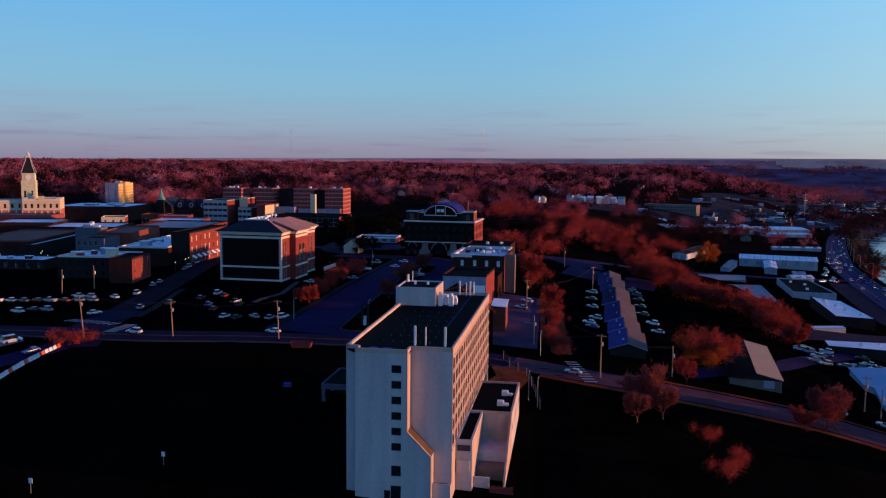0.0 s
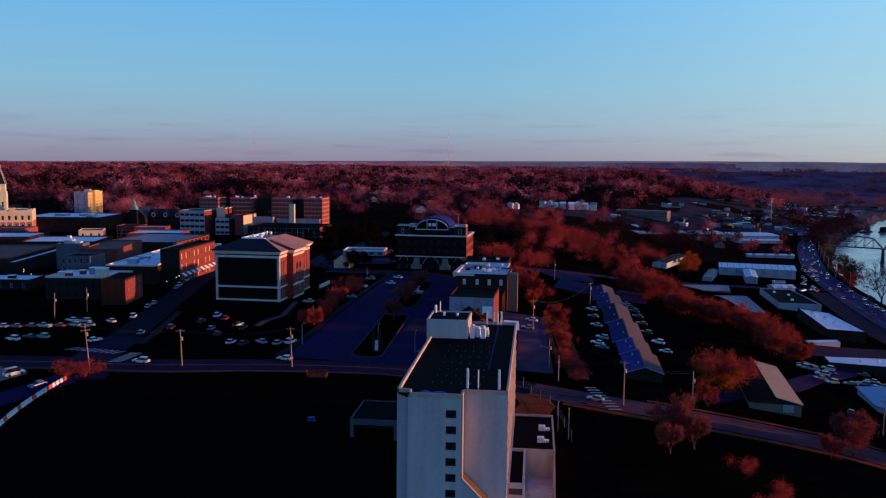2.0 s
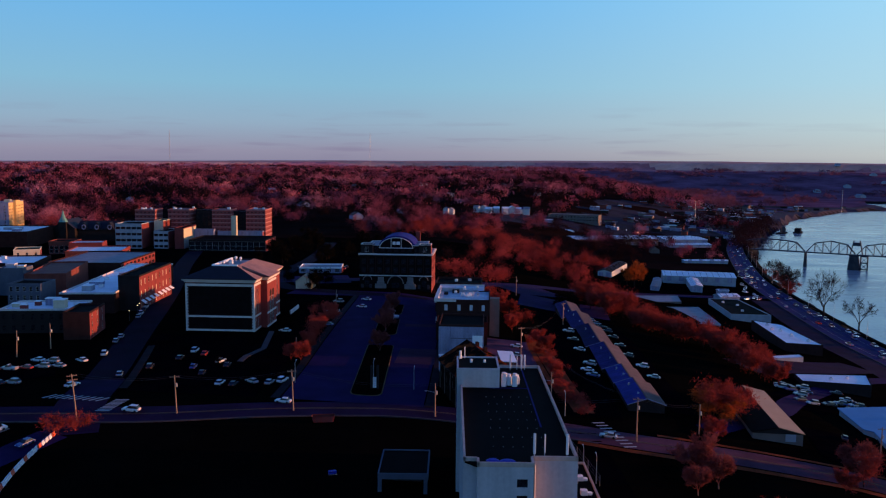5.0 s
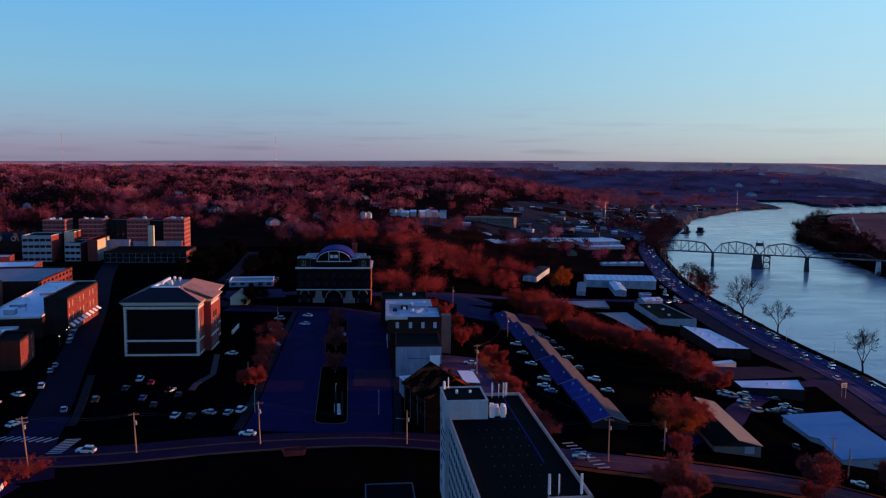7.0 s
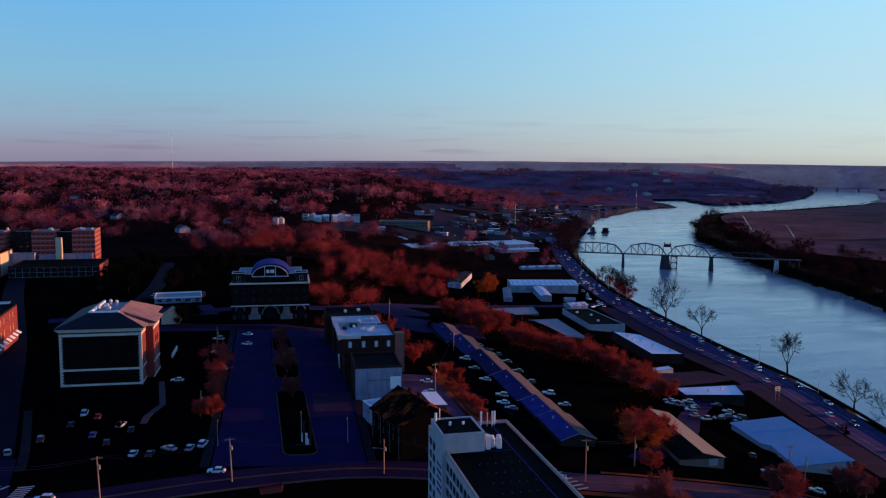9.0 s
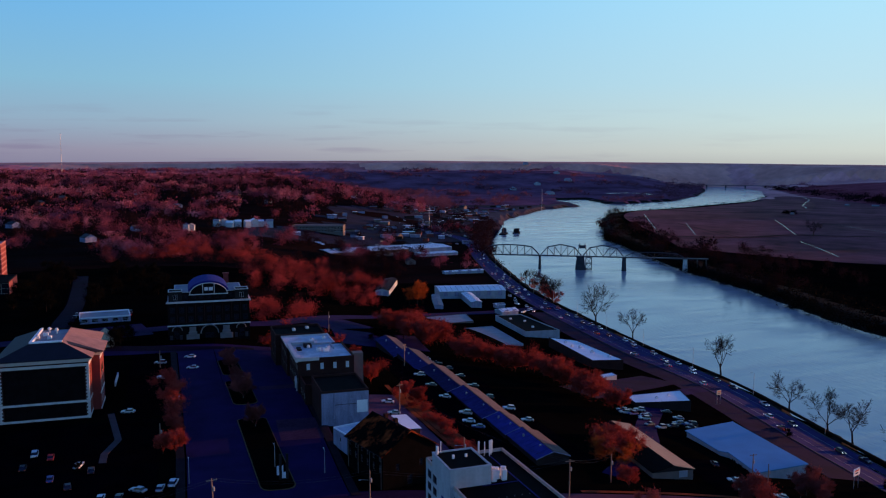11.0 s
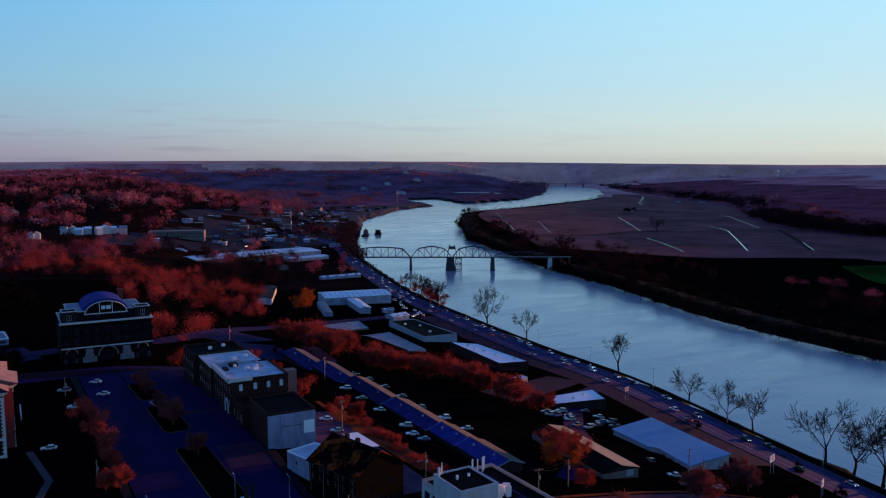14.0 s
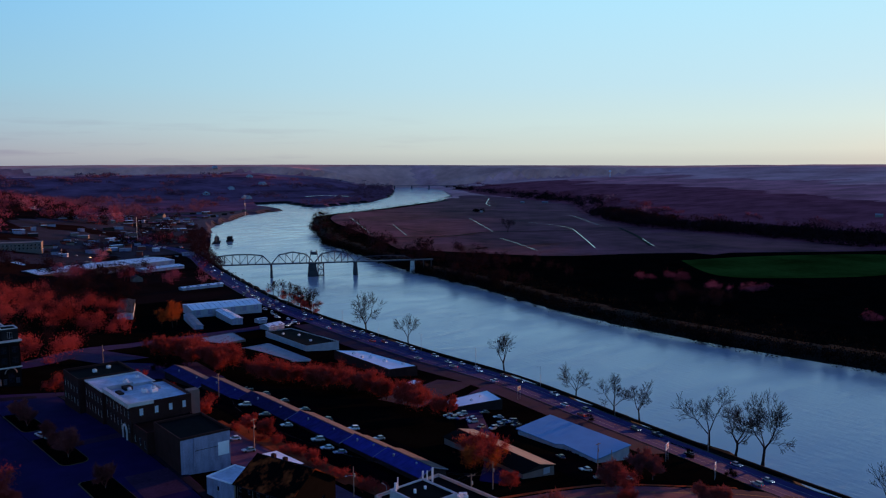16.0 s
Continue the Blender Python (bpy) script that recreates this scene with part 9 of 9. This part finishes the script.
for k in range(8):
    kd, cl = pick()
    car(-140.5 - k * 2.1, 196 + k * 7.5, 16, kd, cl, where="parked along the downtown street")
for k in range(20):
    kd, cl = pick()
    car(rng.uniform(110, 134), rng.uniform(152, 180), rng.uniform(60, 110), kd, rng.choice(("dark", "grey", "dark", "blue", "silver")), where="standing in a crowded yard", group="yard cars")
for k in range(12):
    kd, cl = pick()
    car(-112 + (k % 6) * 5.5, 340 + 22 + (k // 6) * 9, 5, kd, cl, where="parked in the far car park")
# traffic on the riverside road
RR = densify(RIVER_ROAD, 1.0)
for lane, sgn in ((-6.2, 1), (-2.6, 1), (2.6, -1), (6.2, -1)):
    i = next(k for k, q in enumerate(RR) if q[1] > 60) + rng.randint(0, 40)
    while i < len(RR) - 6 and RR[i][1] < 1000:
        (x, y), (x2, y2) = RR[i], RR[i + 3]
        d = math.hypot(x2 - x, y2 - y)
        nx, ny = -(y2 - y) / d, (x2 - x) / d
        yaw = math.degrees(math.atan2(-(x2 - x), y2 - y)) + (0 if sgn > 0 else 180)
        kd, cl = pick()
        car(x + nx * lane * -1, y + ny * lane * -1, yaw, kd, cl, lit=rng.random() < 0.8, where="driving on the riverside road", group="traffic")
        busy = 170 < y < 470
        i += int(rng.uniform(11, 40) if busy and sgn < 0 else rng.uniform(30, 95))

# cars packed in a lot beside the riverside road
for k in range(24):
    v = rng.random()
    kd, cl = pick()
    car(187 + 44 * v + rng.uniform(-7, 5), 436 + 176 * v, rng.uniform(130, 200), kd, cl, lit=rng.random() < 0.5, where="standing in a lot beside the road", group="lot cars", lift=0.1)


# ---- poles, wires, signs ----
def utility_pole(x, y, h, lean=(0, 0), arms=1, yaw=0.0, lamp=False):
    T = thing("utility_pole", stand(x, y, yaw) @ pose(0, 0, 0, lean[0], lean[1], 0), "weathered wooden utility pole with a crossarm", "utility pole", "utility poles")
    bm = B()
    rod(bm, (0, 0, -0.8), (0, 0, h), 0.20, 0.13, 8)
    part("pole", bm, M["pole"], T)
    for k in range(arms):
        bm = B()
        box(bm, -1.25, 1.25, -0.07, 0.07, h - 0.6 - 1.1 * k, h - 0.42 - 1.1 * k)
        for u in (-1.1, -0.5, 0.5, 1.1):
            rod(bm, (u, 0, h - 0.42 - 1.1 * k), (u, 0, h - 0.2 - 1.1 * k), 0.05, n=5)
        part("crossarm", bm, M["pole"], T)
    bm = B()
    rod(bm, (0.35, 0.1, h - 3.2), (0.35, 0.1, h - 2.2), 0.26, n=8)
    part("transformer", bm, M["steel"], T, "grey pole transformer")
    if lamp:
        bm = B()
        rod(bm, (0, 0, h - 2.6), (-2.4, 0, h - 2.2), 0.05, n=5)
        box(bm, -2.9, -2.2, -0.14, 0.14, h - 2.32, h - 2.18, 0.03)
        part("lamp_arm", bm, M["steel"], T)
    return Vector((x, y, gz(x, y) + h - 0.3))


P = [utility_pole(-102.6, 70.8, 12.5, (0, -4), 2, 20), utility_pole(-80, 79.5, 10.5, (0, -2), 1, 10), utility_pole(-50.5, 86.6, 11.5, (0, -2), 1, 5), utility_pole(-12.2, 89.4, 9.5, (0, 0), 0, 0, True),
     utility_pole(41.2, 84.0, 12.0, (0, 0), 1, -10), utility_pole(60.5, 96.0, 8.5, (0, 0), 0, 0), utility_pole(14.0, 160.0, 11, (0, 0), 1, 20), utility_pole(36, 236, 10, (0, 0), 1, 40),
     utility_pole(18.5, 330, 11, (0, 0), 0, 0), utility_pole(110, 96.5, 9.5, (0, 0), 1, 0), utility_pole(113.0, 93.0, 8.0, (0, 0), 0, 0), utility_pole(21, 112, 9, (0, 0), 0, 0, True), utility_pole(-148, 142, 9, (0, 0), 0), utility_pole(-153, 130, 9, (0, 2), 0),
     utility_pole(-66, 235, 7, (0, 0), 0), utility_pole(-64, 148, 5, (0, 0), 0)]
for nm in ((0, 1), (1, 2), (2, 3), (3, 4), (4, 5), (4, 6), (6, 7)):
    a, b = P[nm[0]], P[nm[1]]
    for off in (-0.9, 0.9):
        bm = B()
        prev = None
        for k in range(13):
            u = k / 12
            q = a.lerp(b, u) + Vector((0, off, -0.045 * (b - a).length * 4 * u * (1 - u)))
            ring = [bm.verts.new(q + Vector((0, 0.02 * math.cos(w), 0.02 * math.sin(w)))) for w in (0.5, 2.6, 4.7)]
            if prev:
                for i in range(3):
                    bm.faces.new((prev[i], prev[(i + 1) % 3], ring[(i + 1) % 3], ring[i]))
            prev = ring
        tagged(link("overhead_wire", bm, M["darksteel"]), "thin dark overhead wire between wooden poles", "wire", "overhead wires")


def lamp_post(x, y, h, yaw, label="slender steel street lamp beside the riverside road"):
    T = thing("street_lamp", stand(x, y, yaw), label, "street lamp", "street lamps")
    bm = B()
    rod(bm, (0, 0, -0.5), (0, 0, h), 0.11, 0.07, 6)
    part("post", bm, M["steel"], T)
    bm = B()
    rod(bm, (0, 0, h), (1.7, 0, h + 0.3), 0.05, n=5)
    part("arm", bm, M["steel"], T)
    bm = B()
    box(bm, 1.5, 2.2, -0.16, 0.16, h + 0.2, h + 0.34, 0.04)
    part("lantern", bm, M["steel"], T)


for i in range(0, len(RR), 52):
    if 60 < RR[i][1] < 780 and i + 3 < len(RR):
        (x, y), (x2, y2) = RR[i], RR[i + 3]
        d = math.hypot(x2 - x, y2 - y)
        lamp_post(x + (y2 - y) / d * 10.4, y - (x2 - x) / d * 10.4, 10.5, math.degrees(math.atan2(y2 - y, x2 - x)) + 90)
for x, y in ((-33.0, 118), (-20, 112), (-56, 112), (10, 128), (24, 100), (24.5, 60), (27, 56), (-8, 256)):
    lamp_post(x, y, 6.5, 90, "slender car park lamp on a steel post")


def sign(x, y, yaw, w, h, z, colour, label, bars=True):
    T = thing("sign", stand(x, y, yaw), label, "sign", "signs")
    bm = B()
    for u in (-w * 0.35, w * 0.35):
        rod(bm, (u, 0, -0.4), (u, 0, z), 0.09, n=6)
    part("post", bm, M["steel"], T)
    bm = B()
    box(bm, -w / 2, w / 2, -0.12, 0.12, z, z + h, 0.03)
    part("panel", bm, M[colour], T)
    if bars:
        for k, (u, v) in enumerate(((0.62, 0.7), (0.45, 0.36))):
            bm = B()
            box(bm, -w * u / 2, w * u / 2, -0.16, -0.125, z + h * v - h * 0.09, z + h * v + h * 0.09)
            part("lettering_bar", bm, M["orange" if k == 0 else "bluedark"], T, "plain bar of lettering")


sign(152, 98, 20, 4.2, 2.4, 4.5, "plastic", "white roadside sign on two posts")
sign(151, 77, 25, 3.6, 2.4, 3.5, "plastic", "white roadside sign on two posts")
sign(170, 195, 15, 3.0, 2.0, 4.5, "cream", "small square sign beside the riverside road")
sign(-32.2, 112.4, 0, 1.8, 2.6, 0.5, "plastic", "white sign board on the traffic island", False)

# dark twin-pylon sign at the corner of the avenue
T = thing("pylon_sign", stand(-31.5, 109.5), "dark twin-post pylon sign on the traffic island", "sign")
for u in (-0.9, 0.9):
    bm = B()
    box(bm, u - 0.35, u + 0.35, -0.35, 0.35, -0.3, 7.5, 0.05)
    part("pylon", bm, M["darkwall"], T)
bm = B()
box(bm, -0.5, 0.5, -0.2, 0.2, 0.8, 2.4)
part("panel", bm, M["plastic"], T)

# small pale fountain on the median
T = thing("fountain", stand(-37.0, 207.5), "small pale stone fountain on the traffic island", "fountain")
bm = B()
bmesh.ops.create_cone(bm, cap_ends=True, segments=20, radius1=2.2, radius2=2.4, depth=0.8, matrix=Matrix.Translation((0, 0, 0.6)))
part("basin", bm, M["stone"], T)
bm = B()
bmesh.ops.create_cone(bm, cap_ends=True, segments=12, radius1=0.6, radius2=0.25, depth=1.8, matrix=Matrix.Translation((0, 0, 1.9)))
bmesh.ops.create_cone(bm, cap_ends=True, segments=14, radius1=0.3, radius2=1.1, depth=0.4, matrix=Matrix.Translation((0, 0, 2.9)))
part("pedestal", bm, M["stone"], T)

# red and white barriers along the lane
n = 22
for k in range(n):
    u = k / (n - 1)
    x, y = -97.5 - 5.8 * u - 1.5 * math.sin(u * 3), 24 + 37 * u
    T = thing("road_barrier", lie(x, y, 9 + 4 * u, 0.05), f"{'orange-red' if k % 4 == 1 else 'white'} plastic road barrier in a row", "barrier", "road barriers")
    bm = B()
    pr = [(-0.35, 0), (0.35, 0), (0.28, 0.3), (0.12, 0.55), (0.10, 1.05), (-0.10, 1.05), (-0.12, 0.55), (-0.28, 0.3)]
    a = [bm.verts.new((p, -0.82, q)) for p, q in pr]
    b = [bm.verts.new((p, 0.82, q)) for p, q in pr]
    bm.faces.new(a)
    bm.faces.new(b[::-1])
    for i in range(8):
        bm.faces.new((a[i], b[i], b[(i + 1) % 8], a[(i + 1) % 8]))
    bmesh.ops.recalc_face_normals(bm, faces=bm.faces)
    part("shell", bm, M["orange" if k % 4 == 1 else "plastic"], T)

# white car park strip with its van, by the lane
ribbon("pavement", [(-132, 40), (-122, 66)], 13, "palegrey", 0.2, 3, label="pale concrete forecourt", category="forecourt")

# small house-like booth lit by the sun, and a red dumpster on the grass
T = thing("booth", stand(-91, 285), "small plain booth with a tan hipped roof", "booth")
gable(T, -4, 4, -5, 5, -0.5, 4.0, 7.0, "cream", "tanroof", "y", 0.4)
T = thing("dumpster", stand(-41, 80, 10), "open red metal dumpster on dark grass", "dumpster")
bm = B()
v = []
for z, k in ((0.2, 0.86), (1.7, 1.0)):
    v.append([bm.verts.new((3.0 * k * a, 1.2 * b, z)) for a, b in ((-1, -1), (1, -1), (1, 1), (-1, 1))])
for i in range(4):
    bm.faces.new((v[0][i], v[0][(i + 1) % 4], v[1][(i + 1) % 4], v[1][i]))
bm.faces.new(v[0][::-1])
part("bin", bm, M["redbrick"], T)
bm = B()
for y in (-1.26, 1.26):
    for x in (-2.4, -0.8, 0.8, 2.4):
        box(bm, x - 0.08, x + 0.08, y - 0.06, y + 0.06, 0.3, 1.75)
part("rib", bm, M["redbrick"], T)

# ---- far houses and masts ----
def house(x, y, yaw, w, d, h, wall, roof, label):
    T = thing("house", pose(x, y, gz(x, y), 0, 0, yaw), label, "house", "far houses")
    gable(T, -w / 2, w / 2, -d / 2, d / 2, -2, h, h + w * 0.28, wall, roof, "x" if rng.random() < 0.5 else "y", 0.4)


for x, y in ((-52, 963), (-46, 975), (-12, 1040), (-2, 1048), (5, 1033), (16, 1044), (28, 1036), (38, 1050), (48, 1056), (59, 1046), (52, 1070)):
    house(x, y, rng.uniform(-20, 20), rng.uniform(6.5, 10), rng.uniform(7, 11), rng.uniform(6, 9), "whitemetal", rng.choice(("whiteroof", "greyroof", "bluedark")), "white house among trees on the far hillside")
for k in range(40):
    for _ in range(20):
        d, a = rng.uniform(760, 2100), radians(rng.uniform(-34, 42))
        x, y = -20 - d * math.sin(a), d * math.cos(a)
        dn, df, wet, far, hill = zones(np.array([x]), np.array([y]))
        if not wet[0] and not far[0] and dn[0] > 60 and not any(q[0] < x < q[1] and q[2] < y < q[3] for q in KEEP_CLEAR) and not (x > 60 and y < 640):
            break
    s = 0.8 + d / 6000
    house(x, y, rng.uniform(-45, 45), rng.uniform(8, 14) * s, rng.uniform(8, 16) * s, rng.uniform(4, 7) * s, rng.choice(("whitewall", "tanwall", "brick", "greywall")), rng.choice(("greyroof", "slate", "brownroof", "slate")), "small far house showing between leafless trees")
for x, y in ((1694, 3946), (1374, 3077), (1610, 3386), (1558, 3162), (1250, 2685), (1229, 2991)):
    house(x, y, rng.uniform(-30, 30), 22, 34, 6, "whitewall", "greyroof", "far pale-roofed building on low land by the bend")
# commercial strip along the upstream bank
for k in range(130):
    y = rng.uniform(900, 2000)
    nb = np.interp(y, [q[1] for q in NEAR_BANK[:18]], [q[0] for q in NEAR_BANK[:18]])
    x = nb - rng.uniform(35, 300)
    if any(q[0] < x < q[1] and q[2] < y < q[3] for q in KEEP_CLEAR[:7]):
        continue
    w, d, h = rng.uniform(6, 17), rng.uniform(6, 13), rng.uniform(2.8, 5.0)
    c, s = math.cos(0.3), math.sin(0.3)
    g = gz(x, y)
    T = thing("store", pose(x, y, g, 0, 0, rng.uniform(-30, 10)), rng.choice(("far low commercial building with a pale flat roof", "far shop with pale walls beside the riverside road")), "shop", "far shops")
    bm = B()
    box(bm, -w / 2, w / 2, -d / 2, d / 2, -3, h)
    part("wall", bm, M[rng.choice(("darkwall", "tanwall", "brick", "greywall"))], T)
    bm = B()
    box(bm, -w / 2 - 0.3, w / 2 + 0.3, -d / 2 - 0.3, d / 2 + 0.3, h, h + 0.6)
    part("roof", bm, M[rng.choice(("whiteroof", "greyroof", "greyroof", "membrane", "slate", "rustroof"))], T)
# cars and lamps of the strip
for k in range(60):
    y = rng.uniform(940, 1700)
    nb = np.interp(y, [q[1] for q in NEAR_BANK[:18]], [q[0] for q in NEAR_BANK[:18]])
    kd, cl = pick()
    car(nb - rng.uniform(40, 220), y, rng.uniform(0, 360), kd, rng.choice(("white", "silver", cl)), lit=rng.random() < 0.5, where="parked in the far commercial strip", group="far cars")
T = thing("school", stand(128, 1050, -20), "long far tan-brick building with rows of windows", "school")
block(T, -36, 36, -10, 10, -6, 9, "tanwall", "shingle", {"front": [h for z in (0.8, 4.8) for h in grid_holes(72, 16, 2.2, [z], 2.2)]}, 0.4)
for x, y, h in ((-1300, 3200, 165), (-500, 3400, 160), (330, 1180, 40), (860, 1900, 60)):
    T = thing("radio_mast", stand(x, y), "slender distant radio mast", "mast", "masts")
    bm = B()
    w = 1.1 if h > 100 else 0.6
    for a in range(3):
        c, s = math.cos(a * 2.09) * w, math.sin(a * 2.09) * w
        rod(bm, (c, s, -2), (c * 0.6, s * 0.6, h), 0.25 if h > 100 else 0.15, n=4)
    for k in range(int(h / 6)):
        rod(bm, (w, 0, k * 6), (-w / 2, w * 0.8, k * 6 + 6), 0.12, n=3)
    part("lattice", bm, M["steel"], T)

# slim fence on the bank behind the hotel
T = thing("post_fence", pose(0, 0, 0), "slim pale fence with three wires behind the hotel annex", "fence")
FP = [(14.5, 90.5), (17.0, 84.4), (19.6, 81.2), (22.2, 78.1), (24.2, 70.5), (26.0, 63.0), (27.7, 55.0)]
for x, y in FP:
    bm = B()
    rod(bm, (x, y, gz(x, y) - 0.4), (x, y, gz(x, y) + 2.6), 0.09, n=6)
    part("post", bm, M["palegrey"], T)
for (xa, ya), (xb, yb) in zip(FP, FP[1:]):
    for h in (0.9, 1.7, 2.5):
        bm = B()
        rod(bm, (xa, ya, gz(xa, ya) + h), (xb, yb, gz(xb, yb) + h), 0.03, n=4)
        part("rail", bm, M["palegrey"], T)
T = thing("crate", stand(-33, 50, 20), "small bright blue covered crate on dark grass", "crate")
bm = B()
box(bm, -0.9, 0.9, -0.5, 0.5, 0, 0.75, 0.08)
part("cover", bm, M["bluetarp"], T)
bm = B()
box(bm, -1.0, 1.0, -0.6, 0.6, -0.15, 0.02)
part("pallet", bm, M["pole"], T)

# things out on the far fields: a lone tree, a copse, barns, a water tower on the hill
plant(BARE[1], 964, 1024, 40, 1.5, "lone leafless tree standing in a ploughed field", "tree", "field trees", z=WATER + 4.8)
for k in range(7):
    plant(DARK[k % 2], 1344 + 9 * (k % 4) - 12, 1524 + 8 * (k // 2) - 8, 50 * k, 1.1, "dark tree in a small copse among the fields", "tree", "field trees", z=WATER + 4.8)
for x, y, w, d, yw in ((1757, 1776, 8, 12, 20), (1806, 1724, 8, 18, 30), (1474, 571, 8, 12, 10), (1330, 1500, 7, 6, 15)):
    zz = gz(x, y)
    T = thing("barn", pose(x, y, max(zz, WATER + 4.8), 0, 0, yw), "far white farm barn at the edge of the fields", "barn", "far barns")
    gable(T, -w / 2, w / 2, -d / 2, d / 2, -2, 4, 6.2, "palegrey", "greyroof", "y", 0.4)
T = thing("water_tower", pose(3050, 2472, gz(3050, 2472)), "pale round water tower on the far wooded hill", "water tower")
wt = min(50 - gz(3050, 2472), 40)
bm = B()
rod(bm, (0, 0, -2), (0, 0, max(wt, 8)), 1.6, 1.2, 10)
part("stem", bm, M["plastic"], T)
bm = B()
bmesh.ops.create_uvsphere(bm, u_segments=14, v_segments=9, radius=6.5, matrix=Matrix.Translation((0, 0, max(wt, 8))) @ Matrix.Diagonal((1, 1, 0.75, 1)))
part("tank", bm, M["plastic"], T, smooth=True)

# small signs and a lamp out on the dark grass
for x, y, h in ((-38, 2, 1.6), (-52, -16, 1.8), (-3, -14, 1.2)):
    T = thing("marker_post", stand(x, y), "small pale marker post on dark grass", "post", "marker posts")
    bm = B()
    rod(bm, (0, 0, -0.3), (0, 0, h), 0.05, n=6)
    part("post", bm, M["steel"], T)
    bm = B()
    box(bm, -0.35, 0.35, -0.05, 0.05, h, h + 0.9, 0.02)
    part("plate", bm, M["plastic"], T)

# lit shop lamps on posts in the dusky streets
for x, y, h in ((-223, 211, 4.2), (-209, 196.4, 4.2), (-141.6, 190, 4.0), (-143.4, 202, 4.0), (-144.5, 207, 4.0), (-219, 205, 4.0)):
    T = thing("street_lamp", stand(x, y), "lit warm street lamp on a short dark post", "street lamp", "lit lamps")
    bm = B()
    rod(bm, (0, 0, -0.3), (0, 0, h), 0.07, n=6)
    part("post", bm, M["darksteel"], T)
    bm = B()
    bmesh.ops.create_icosphere(bm, subdivisions=2, radius=0.17, matrix=Matrix.Translation((0, 0, h + 0.15)))
    part("globe", bm, M["lampglow"], T, "glowing warm globe")
